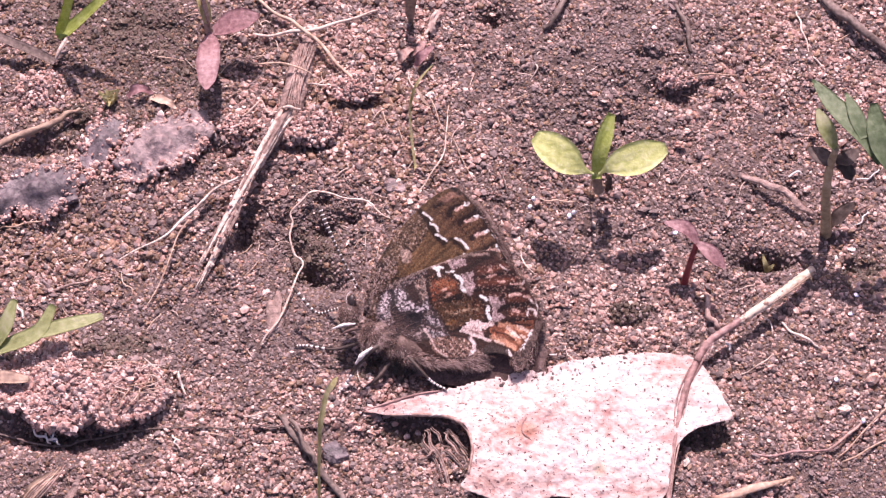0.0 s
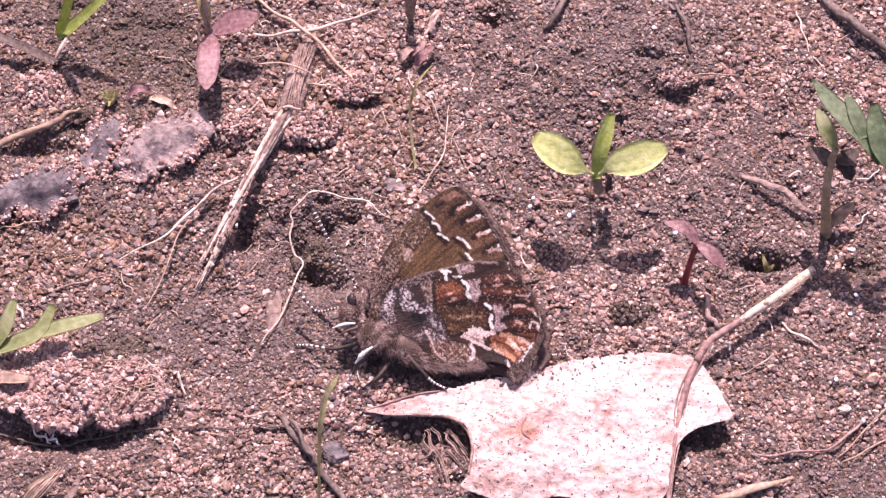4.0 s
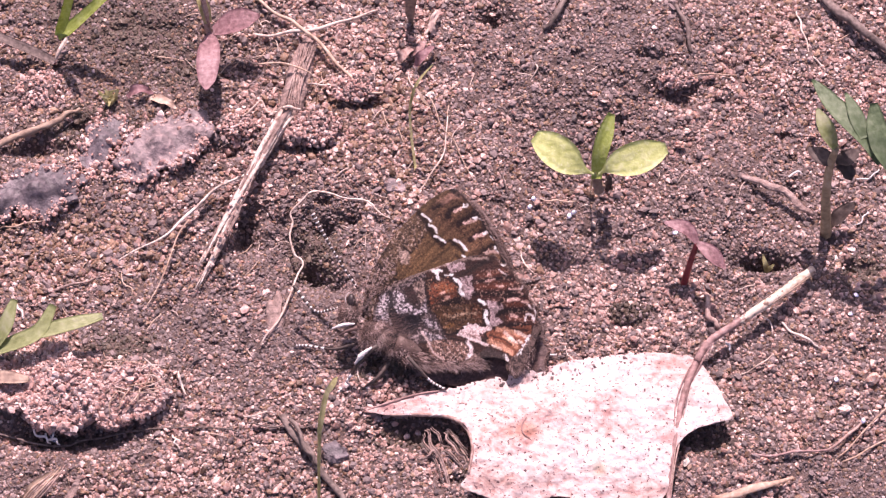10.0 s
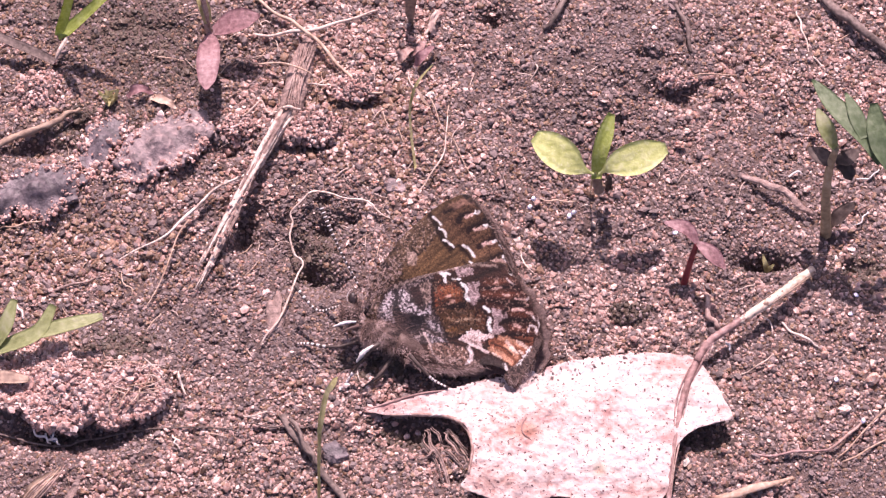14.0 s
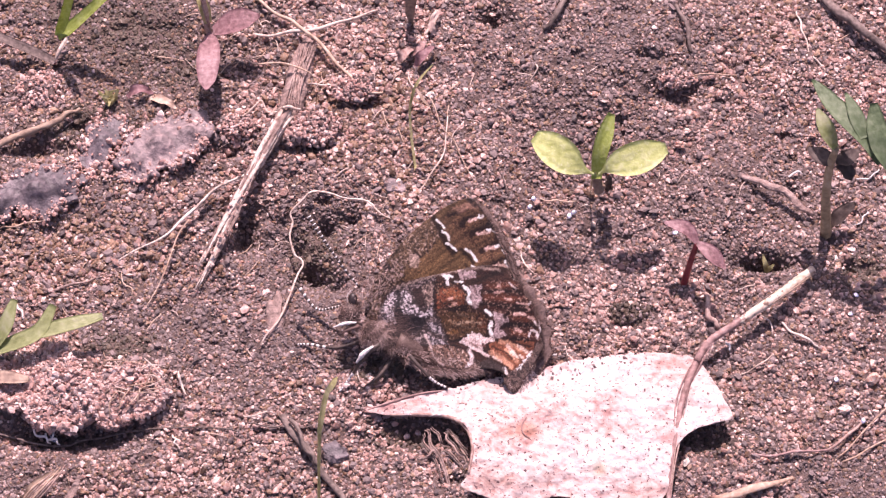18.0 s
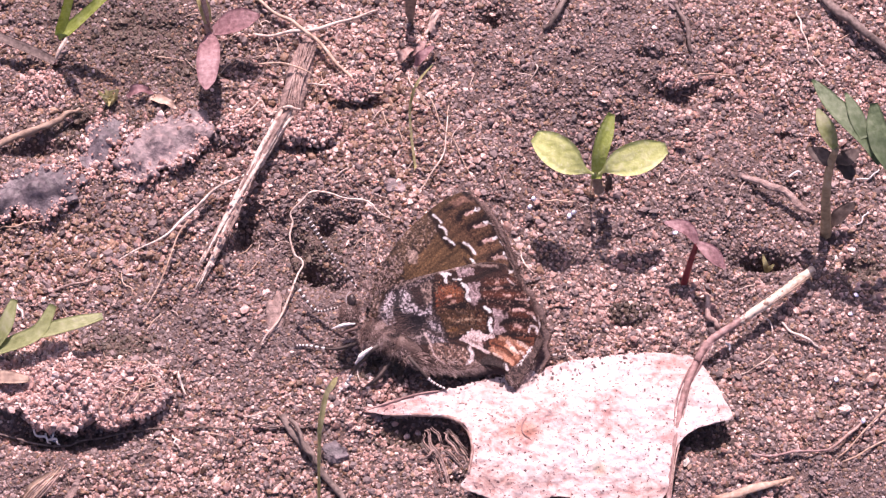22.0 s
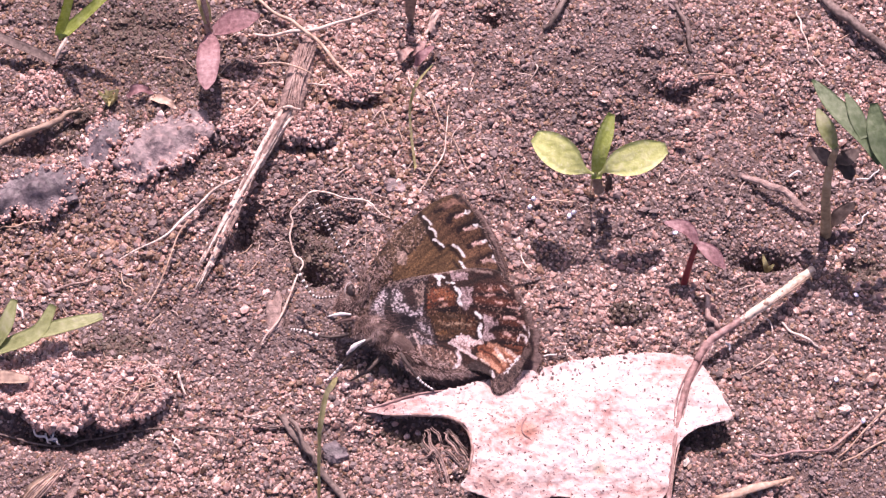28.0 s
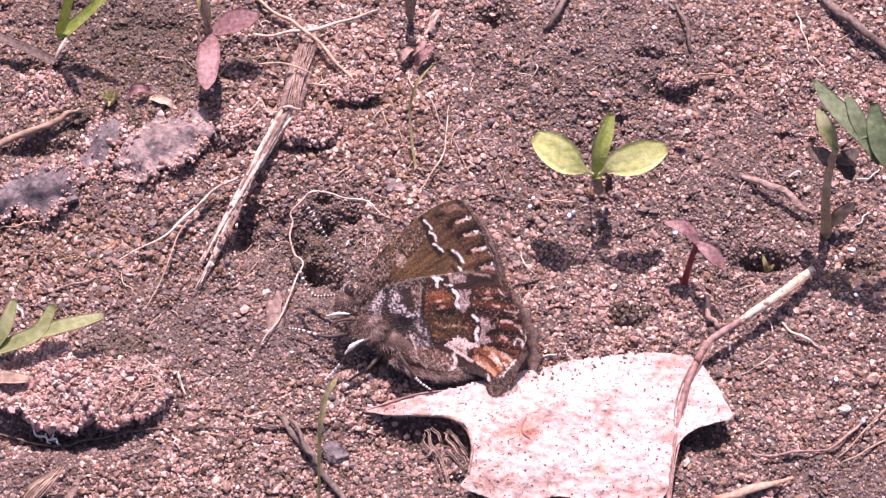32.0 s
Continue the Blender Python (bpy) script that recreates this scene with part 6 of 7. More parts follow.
    for k, f in enumerate(fields):
        col = patch(col, x, y, f, (0.68, 0.5, 0.5), 0.95)
        col = dusted(col, x, y, f, (0.36, 0.22, 0.22), 0.3, 40 + k)
    for pts, half in (([(5.66, 3.53), (5.97, 3.26), (5.93, 2.77)], 0.19), ([(6.6, 2.99), (7.13, 2.95)], 0.09), ([(7.27, 2.55), (7.62, 2.23), (7.62, 1.74), (7.76, 1.25)], 0.17), ([(9, 0.72), (9.4, 0.32)], 0.17), ([(9.45, -0.18), (9.31, -0.67), (9.45, -1.16)], 0.18), ([(5.48, 3.62), (6.33, 3.35)], 0.12)):
        col = stroke(col, x, y, pts, half, CHALK, 1.0, 18)
    col = stroke(col, x, y, [(8.47, 3.62), (9.23, 3.71), (10.25, 3.53)], 0.2, (0.12, 0.04, 0.035), 0.9, 8)
    # the pink patch, the pale tongue and the crescent
    pink = [(7.35, -1.47), (7.89, -1.02), (8.51, -1.11), (9.05, -1.47), (9.67, -1.38), (9.76, -1.74), (8.69, -1.91), (8.87, -2.63), (8.24, -2.54), (7.62, -2.18), (7.04, -1.82)]
    col = patch(col, x, y, pink, (1.0, 0.76, 0.72), 0.95)
    col = stroke(col, x, y, [(7.71, -1.87), (8.33, -2.05), (8.96, -2.09)], 0.1, (0.45, 0.2, 0.18), 0.8)
    col = dusted(col, x, y, pink, (0.5, 0.27, 0.25), 0.22, 8)
    col = stroke(col, x, y, [(7.09, -1.78), (8.07, -2.23), (9.22, -2.89)], 0.17, (1.0, 0.78, 0.74), 0.9)
    col = stroke(col, x, y, [(7.66, -2.45), (7.93, -2.98), (7.84, -3.43), (7.49, -3.78)], 0.2, (0.95, 0.78, 0.76), 1.0, 9)
    # outer cells: rust between dark bars
    col = patch(col, x, y, [(8.69, 2.9), (11.14, 3.35), (12.7, 1.56), (13.32, -0.22), (13.41, -1.65), (10.92, -1.65), (10.83, 0.23), (8.78, 0.9)], (0.2, 0.06, 0.042), 0.9)
    for pts, half in (([(9.23, 2.73), (10.03, 2.68), (11.14, 2.9)], 0.3), ([(9.05, 1.79), (10.03, 1.7), (11.14, 1.56)], 0.26), ([(10.03, 2.01), (11.72, 1.65)], 0.18), ([(11.14, 0.14), (12.25, -0.04)], 0.22), ([(11.14, -1.02), (12.25, -1.2)], 0.2)):
        col = stroke(col, x, y, pts, half, (0.36, 0.105, 0.055), 0.75, 7)
    for pts, half in (([(8.6, 2.28), (9.23, 2.19), (10.21, 2.28), (11.01, 2.19)], 0.18), ([(8.69, 1.25), (9.94, 1.12), (11.14, 1.03), (12.03, 1.12)], 0.25), ([(10.47, 0.23), (10.92, 0.58), (11.81, 0.72), (12.61, 0.58)], 0.22), ([(10.2, -0.67), (10.83, -0.4), (11.9, -0.4), (12.88, -0.49)], 0.24), ([(10.83, -1.65), (11.27, -1.47), (12.7, -1.74)], 0.2), ([(11.14, 2.37), (11.81, 2.01)], 0.2)):
        col = stroke(col, x, y, pts, half, (0.085, 0.028, 0.024), 0.95, 7)
    for pts, half in (([(9.9, 2.55), (10.12, 2.9)], 0.13), ([(9.72, 2.1), (10.39, 2.19)], 0.13), ([(10.47, 1.65), (10.96, 1.56)], 0.12), ([(11.45, 1.3), (12.26, 1.21)], 0.13), ([(11.27, 0.4), (11.81, 0.49), (12.08, 0.4)], 0.17), ([(11.36, -0.75), (11.72, -0.93)], 0.2), ([(12.43, 0.18), (12.79, 0.14)], 0.16), ([(12.08, 0.98), (12.43, 0.85)], 0.12)):
        col = stroke(col, x, y, pts, half, (0.9, 0.56, 0.48), 0.9, 10)
    for pts, half in (([(10.92, 2.86), (11.41, 2.37)], 0.1), ([(12.34, 1.12), (12.57, 1.43)], 0.1), ([(12.39, -1.29), (12.61, -0.84), (13.05, -1.02), (13.1, -1.42)], 0.13), ([(12.79, -0.04), (13.06, -0.4)], 0.11), ([(13.15, 0.45), (13.28, -1.11)], 0.09)):
        col = stroke(col, x, y, pts, half, (0.95, 0.82, 0.79), 0.95, 14)
    col = dusted(col, x, y, [(8.69, 2.99), (11.14, 3.35), (12.7, 1.56), (13.41, -1.65), (10.92, -1.65), (10.83, 0.23), (8.78, 0.9)], (0.6, 0.36, 0.28), 0.12, 63)
    # the glowing cells by the tail
    tail = [(9.22, -1.87), (10.47, -1.65), (12.92, -1.74), (12.61, -2.67), (12.03, -3.56), (11.13, -4.01), (10.25, -3.34), (9.4, -2.63)]
    col = patch(col, x, y, tail, (0.5, 0.17, 0.09))
    for pts, half in (([(9.49, -2.63), (10.38, -3.16), (11, -3.69)], 0.3), ([(10.2, -1.74), (11, -1.91), (11.72, -2.36)], 0.26), ([(10.56, -2.45), (11.18, -2.98), (11.54, -3.34)], 0.22)):
        col = stroke(col, x, y, pts, half, (1.0, 0.5, 0.32), 0.85, 6)
    for pts, half in (([(10.74, -2.09), (11.36, -2.8), (11.89, -2.98)], 0.2), ([(9.67, -2.98), (10.2, -3.34)], 0.14), ([(11.67, -2.09), (12.25, -2.54)], 0.2)):
        col = stroke(col, x, y, pts, half, (1.0, 0.74, 0.62), 0.85, 8)
    for pts, half in (([(9.49, -2.18), (10.47, -2.54), (11.14, -3.07)], 0.13), ([(11.14, -1.74), (11.89, -2), (12.52, -2.09)], 0.15), ([(10.02, -3.47), (10.73, -3.78)], 0.12), ([(11.45, -2.63), (11.89, -3.34)], 0.09)):
        col = stroke(col, x, y, pts, half, (0.13, 0.04, 0.03), 0.9, 9)
    col = stroke(col, x, y, [(12.56, -2.54), (12.25, -3.07), (11.85, -3.56), (11.4, -4.05)], 0.14, CHALK, 1.0, 16)
    col = stroke(col, x, y, [(10.47, -3.87), (10.6, -4.23)], 0.2, (0.95, 0.82, 0.78), 1.0, 12)
    col = patch(col, x, y, [(10.6, -4.41), (11.18, -4.05), (11.89, -3.78), (12.61, -2.8), (13.05, -1.82), (13.68, -2), (13.36, -3.78), (12.25, -5.56), (10.91, -5.65)], (0.34, 0.22, 0.19))
    col = dusted(col, x, y, [(10.6, -4.41), (12.61, -2.8), (13.68, -2), (13.36, -3.78), (12.25, -5.56), (10.91, -5.65)], (0.13, 0.085, 0.08), 0.36, 18)
    # lower edge: a tan, speckled lobe, then grey-brown
    lobe = [(4.5, -2.09), (5.35, -2), (6.46, -2.18), (7.53, -2.54), (7.75, -3.34), (7.13, -3.87), (6.02, -3.78), (5.04, -3.34), (4.55, -2.8)]
    col = patch(col, x, y, lobe, (0.42, 0.23, 0.17))
    col = dusted(col, x, y, lobe, (0.75, 0.52, 0.44), 0.3, 4)
    col = dusted(col, x, y, lobe, (0.13, 0.06, 0.05), 0.28, 44)
    col = stroke(col, x, y, [(4.24, -1.2), (4.59, -2.09), (4.95, -2.98), (5.75, -3.69)], 0.12, (0.85, 0.65, 0.6), 0.85, 10)
    col = stroke(col, x, y, [(6.24, -1.82), (6.73, -2.09), (7.62, -2.36)], 0.1, (0.1, 0.05, 0.045), 0.8)
    col = patch(col, x, y, [(3.34, -3.3), (5.57, -3.87), (7.26, -3.96), (8.15, -3.52), (9.04, -3.25), (10.11, -3.69), (10.6, -4.32), (7.8, -4.76), (4.01, -4.58)], (0.3, 0.18, 0.15))
    col = dusted(col, x, y, [(3.34, -3.3), (5.57, -3.87), (9.04, -3.25), (10.6, -4.32), (7.8, -4.76), (4.01, -4.58)], (0.55, 0.38, 0.33), 0.25, 45)
    col = patch(col, x, y, [(8.51, -3.34), (9.22, -3.07), (10.56, -3.78), (10.47, -4.41), (8.69, -4.41)], (0.13, 0.09, 0.085), 0.8)
    # pale dusted leading edge
    col = stroke(col, x, y, [(2.01, 2.46), (3.57, 3.04), (5.13, 3.48), (6.46, 3.8), (8.25, 4.07), (10.03, 3.89)], 0.17, (0.58, 0.42, 0.36), 0.75)
    return blend_in(col, (rho - 0.975) * 30, (0.28, 0.18, 0.15))


forewing = wing("forewing", FORE_RIM, (-0.22, 0.22), fore_pattern, 0.0, "ochre-brown forewing with a white zigzag line")
hindwing = wing("hindwing", HIND_RIM, (0.89, 0), hind_pattern, 0.22, "rust-brown hindwing with white and lilac bands")


far_forewing = wing("forewing", FORE_RIM, (-0.22, 0.22), upper_side, 0.0, "plain dark upper side of the far forewing")
far_hindwing = wing("hindwing", HIND_RIM, (0.89, 0), upper_side, 0.0, "plain dark upper side of the far hindwing")


def fringe(parent, rim, seed, colours=(BODY, FUR), longest=0.4):
    """Short hair scales along a wing's outer edge, in two tones by turns."""
    rng = np.random.RandomState(seed)
    c = spline(rim, 420)
    mid = c.mean(0) - np.array((4.0, 0.0))
    tones = ([], [])
    for k in range(len(c) - 1):
        p, d = c[k], c[k] - mid
        d = d / np.linalg.norm(d) + rng.normal(0, 0.15, 2)
        size = rng.uniform(0.5, 1) * longest
        q = p + d * size
        s = np.array((-d[1], d[0])) * 0.035
        z = parent.get("plane", 0.0) + rng.uniform(-0.04, 0.04)
        tones[1 if (k // 16) % 3 == 1 else 0].append(([(*(p - d * 0.1 + s), z + 0.03), (*(p - d * 0.1 - s), z + 0.03), (*(p - d * 0.1), z - 0.03), (*q, z)], [(0, 1, 3), (1, 2, 3), (2, 0, 3), (0, 2, 1)]))
    for strands, mat in zip(tones, colours):
        part("fringe", merge(*strands), mat, parent)


fringe(forewing, FORE_RIM[7:16], 1)
fringe(hindwing, HIND_RIM[6:21], 2)
for ob in (far_forewing, far_hindwing):
    rim = FORE_RIM[7:16] if ob is far_forewing else HIND_RIM[6:21]
    fringe(ob, rim, 3, (FUR, FUR), 0.2)


def wing_hair(name, parent, centre, spread, toward, count, length, seed, shades):
    """Long hairs lying over a wing from its root or along its inner edge."""
    rng = np.random.RandomState(seed)
    tufts = [[] for _ in shades]
    for k in range(count):
        f = rng.uniform()
        c = spline(centre, 40)[int(f * 39)]
        p = np.array((c[0] + rng.normal(0, spread), c[1] + rng.normal(0, spread), 0.26 + rng.uniform(0, 0.15)))
        g = np.array((toward[0] + rng.normal(0, 0.35), toward[1] + rng.normal(0, 0.35), rng.uniform(0.0, 0.2)))
        g = g / np.linalg.norm(g) * length * rng.uniform(0.5, 1.4)
        s = np.array((-g[1], g[0], 0)) / np.hypot(g[0], g[1]) * 0.013
        tufts[int(rng.uniform() * len(shades))].append(([p + s, p - s, p + g * 0.55 + s * 0.8, p + g * 0.55 - s * 0.8, p + g + (0, -0.08, 0)], [(0, 1, 3, 2), (2, 3, 4)]))
    for tuft, shade in zip(tufts, shades):
        part(name, merge(*tuft), shade, parent)


wing_hair("root_hair", hindwing, [(1.56, 0.23), (2.01, -0.89), (3.12, -2)], 0.35, (1.0, 0.1), 200, 0.9, 51, (FUR_DARK, FUR, FUR_DARK))
wing_hair("edge_hair", hindwing, [(2.68, -3.34), (4.01, -4.01), (5.79, -4.23), (7.35, -4.23), (8.91, -4.01)], 0.15, (0.8, -0.5), 480, 0.42, 52, (FUR, FUR_PALE, FUR_DARK, FUR_PALE))
wing_hair("edge_hair", hindwing, [(10.69, -4.58), (11.13, -5.21), (12.02, -4.9), (12.78, -3.56)], 0.15, (0.3, -0.8), 200, 0.3, 53, (FUR, FUR_PALE, FUR_DARK))
wing_hair("shoulder_hair", forewing, [(0.22, 1.12), (0.31, 2.68), (1.11, 4.24)], 0.5, (0.5, 0.9), 130, 0.45, 54, (FUR, FUR_PALE))


# the body
def fur(name, geo_list, count, length, lean, seed, parent=butterfly, pale=0.0):
    """Tapered hairs standing on the surfaces of the given (centre, radii) ellipsoids."""
    rng = np.random.RandomState(seed)
    strands = ([], [], [])
    for centre, radii, share in geo_list:
        for _ in range(int(count * share)):
            d = rng.normal(size=3)
            d /= np.linalg.norm(d)
            if d[2] < -0.5:
                continue
            p = np.array(centre) + d * np.array(radii)
            g = d * 0.6 + np.array(lean) + rng.normal(0, 0.38, 3)
            g = g / np.linalg.norm(g) * length * rng.uniform(0.5, 1.3)
            s = np.cross(g, (0.3, 0.2, 1.0))
            s = s / np.linalg.norm(s) * 0.015
            m = p + g * 0.55
            bend = np.array((0, -0.12, -0.05)) * length
            tone = noise.noise((p[0] * 1.5, p[1] * 1.5, p[2] * 1.5 + seed)) + rng.normal(0, 0.12) + pale
            strands[0 if tone < -0.1 else 1 if tone < 0.16 else 2].append(([p + s, p - s, m + s * 0.8, m - s * 0.8, p + g + bend], [(0, 1, 3, 2), (2, 3, 4)]))
    for tuft, shade in zip(strands, (FUR_DARK, FUR, FUR_PALE)):
        part(name, merge(*tuft), shade, parent)


THORAX, HEAD = (0.5, -1.2, -0.25), (-1.65, 0.4, 0.1)
TAIL_A, TAIL_B = (2, -1.82, -0.2), (9.49, -3.67, -0.7)
part("thorax", ([tuple(np.array(q) + THORAX) for q in lump((1.35, 1.05, 0.85), 3, 0.1)[0]], BALL[3][1].tolist()), BODY, butterfly, "furry dark thorax")
part("abdomen", tube([TAIL_A, (4.68, -2.87, -0.7), (7.35, -3.31, -0.8), TAIL_B], [0.9, 0.85, 0.7, 0.3], sides=14, wobble=0.04), BODY, butterfly, "dark brown abdomen")
head = part("head", ([tuple(np.array(q) + HEAD) for q in lump((0.9, 0.95, 0.9), 3, 0.08)[0]], BALL[3][1].tolist()), BODY, butterfly)
part("eye", ([tuple(np.array(q) + np.array((-1.46, 1.44, 0.55))) for q in lump((0.36, 0.55, 0.34), 3, 0.02)[0]], BALL[3][1].tolist()), EYE, head, "dark oval eye")
ring = [((-1.47, 1.47)[0] + 0.45 * math.cos(a), (-1.47, 1.47)[1] + 0.66 * math.sin(a), 0.72) for a in np.linspace(1.5, 3.8, 9)]
part("eye_rim", tube(ring, [0.015, 0.035, 0.015], sides=5, n=20), WHITE, head, "white rim of the eye")
part("palp", tube([(-1.18, -0.41, 1), (-2.06, -0.5, 1.2), (-3.04, -0.81, 1.1)], [0.05, 0.13, 0.11, 0.03], sides=9, wobble=0.45, n=22), WHITE, head, "white palp")
part("palp", tube([(-1.01, -0.7, 0.7), (-1.89, -0.98, 0.9), (-2.42, -1.33, 0.8)], [0.18, 0.16, 0.06], sides=7, wobble=0.15), FUR, head)
fur("thorax_fur", [(THORAX, (1.35, 1.05, 0.85), 0.6), ((2.1, -2.1, -0.3), (1.4, 0.7, 0.6), 0.4)], 5200, 0.52, (0.45, -0.5, 0.1), 4, pale=0.16)
fur("head_fur", [(HEAD, (0.85, 0.9, 0.85), 0.55), ((-0.94, 1.92, 0), (0.9, 1.1, 0.7), 0.45)], 2600, 0.34, (-0.3, -0.1, 0.2), 5, pale=0.2)
fur("shoulder_fur", [((0.22, 1.66, -0.2), (0.8, 1.7, 0.5), 0.6), ((0.75, 3.37, -0.3), (0.6, 1.5, 0.3), 0.4)], 260, 0.4, (0.1, 0.4, 0.3), 9)
fur("abdomen_fur", [((3.79, -3.06, -0.4), (1.6, 0.6, 0.9), 0.35), ((5.79, -3.37, -0.5), (1.6, 0.5, 0.8), 0.35), ((7.8, -3.59, -0.5), (1.5, 0.4, 0.6), 0.3)], 3200, 0.5, (0.9, -0.35, 0.1), 6)


def limb(name, pts, radii, label, bands=0, parent=butterfly, start=0.45):
    radii = [(1.0 if name == "antenna" else 0.85) * r for r in radii]
    ob = part(name, tube(pts, radii, sides=7, n=30), BANDS, parent, label)
    if bands:
        c = spline(pts, 200)
        rings = []
        for k in range(bands):
            i = int((start + (0.98 - start) * k / bands) * 199)
            r = np.interp(i / 199, np.linspace(0, 1, len(radii)), radii) * 1.12
            rings.append(tube([c[i], c[min(199, i + max(2, int(60 / bands)))]], [r, r], n=3, sides=7))
        part("white_bands", merge(*rings), WHITE, ob, "white rings")
    return ob


limb("foreleg", [(0.6, -2.13, 0.9), (-0.28, -2.77, 1.2), (-1, -3.73, 0.8), home((-7.67, -11.83, 0.58)), home((-8.38, -12.6, 0.24))], [0.24, 0.26, 0.15, 0.11, 0.08], "dark foreleg with white rings", 6, start=0.62)
part("leg_scales", tube([(0.16, -2.28, 1.3), (-0.28, -2.6, 1.45), (-0.72, -2.99, 1.3), (-1.17, -3.6, 1)], [0.05, 0.16, 0.2, 0.07], sides=9, wobble=0.5, n=22), WHITE, butterfly, "white scales on the foreleg")
limb("foreleg", [(-1.12, -1.9, -0.4), home((-8.66, -9.29, 1.45)), home((-10.7, -8.69, 0.69)), home((-11.83, -8.54, 0.33))], [0.18, 0.13, 0.11, 0.08], "dark foreleg with white rings", 7)
limb("middle_leg", [(3, -3.02, 0.9), (3.97, -4.09, 1), home((-0.89, -12.07, 1.42)), home((0.27, -12.63, 1.17))], [0.2, 0.15, 0.11, 0.08], "dark leg with white rings", 6, start=0.55)
limb("hind_leg", [(1.55, -3.32, -0.6), home((-5.17, -11.47, 0.9)), home((-6.42, -12.27, 0.25))], [0.24, 0.18, 0.1], "dark leg in shade", 0)
NEAR_ROOT = (-0.93, 2.34, 0.5)
antenna = limb("antenna", off([NEAR_ROOT, (-2.42, 4.51, 1.4), (-3.65, 6.55, 2), (-4.71, 8.45, 2.2)], NEAR_ROOT), [0.09, 0.09, 0.1, 0.16, 0.17], "long antenna with white rings and a dark club", 17, start=0.05)
antenna.location = [c * MM for c in NEAR_ROOT]
FAR_ROOT = (-1.92, 1.13, -0.2)
far_antenna = limb("antenna", off([FAR_ROOT, (-3.12, 0.76, 0), (-4.42, 0.72, -0.2), (-6.04, 2.7, -0.4)], FAR_ROOT), [0.09, 0.09, 0.1, 0.16], "long antenna with white rings and a dark club", 14, start=0.05)
far_antenna.location = [c * MM for c in FAR_ROOT]


# ---- what moves: rows of seconds, degrees of turn in the wing plane, and a shift in it (mm) ----
BODY_ROWS = [
    (0, 0.0, 0.05, -0.01), (0.5, 0.0, 0.05, -0.01), (1, 0.0, 0.01, -0.05), (1.5, 0.0, 0.05, 0.03),
    (2, 0.0, 0.05, -0.01), (2.5, 0.0, 0.01, -0.01), (3, 0.0, 0.01, -0.05), (3.5, 0.0, 0.05, -0.01),
    (5.5, 0.0, 0.04, 0.06), (6, 0.0, 0.02, -0.04), (6.5, 0.0, 0.00, -0.10), (7, 0.0, 0.00, -0.04),
    (7.5, 0.0, 0.04, 0.02), (8, 0.0, 0.00, 0.00), (8.5, 0.0, 0.00, 0.00), (9, 0.0, 0.00, 0.00),
    (9.5, 0.0, 0.00, 0.00), (10, 0.0, 0.00, 0.00), (10.5, 0.0, 0.00, 0.02), (11, 0.0, 0.00, 0.02),
    (11.5, 0.0, 0.00, 0.04), (12, 0.0, 0.00, 0.06), (12.5, 0.0, 0.00, 0.06), (13, 0.0, 0.00, 0.04),
    (13.5, 0.0, 0.04, 0.10), (14, 0.0, 0.12, 0.16), (14.5, 0.0, 0.04, 0.12), (16.5, 0.0, 0.04, 0.04),
    (17, 0.0, 0.04, 0.04), (17.5, 0.0, 0.08, 0.06), (18, 0.0, 0.12, 0.10), (18.5, 0.0, 0.08, 0.08),
    (19, 0.0, 0.08, 0.04), (19.5, 0.0, 0.04, -0.02), (20, 0.0, 0.04, -0.04), (20.5, 0.0, 0.04, -0.02),
    (21, 0.0, 0.06, -0.02), (21.5, 0.0, 0.19, 0.08), (22, 0.0, 0.04, 0.00), (22.5, 0.0, 0.00, -0.08),
    (23, 0.0, 0.02, -0.06), (23.5, 0.0, 0.08, 0.00), (24, 0.0, 0.08, 0.02), (24.5, 0.0, 0.08, 0.02),
    (25, 0.0, 0.08, 0.04), (25.5, 0.0, 0.08, 0.08), (27.5, -7.1, -0.18, 0.64), (28, -6.8, -0.23, 0.59),
    (28.5, -7.2, -0.16, 0.63), (29, -7.3, -0.17, 0.64), (29.5, -7.5, -0.16, 0.63), (30, -7.5, -0.16, 0.63),
    (30.5, -7.6, -0.18, 0.63), (31, -7.6, -0.18, 0.63), (31.5, -8.0, -0.19, 0.68), (32, -7.2, -0.35, 0.61),
]
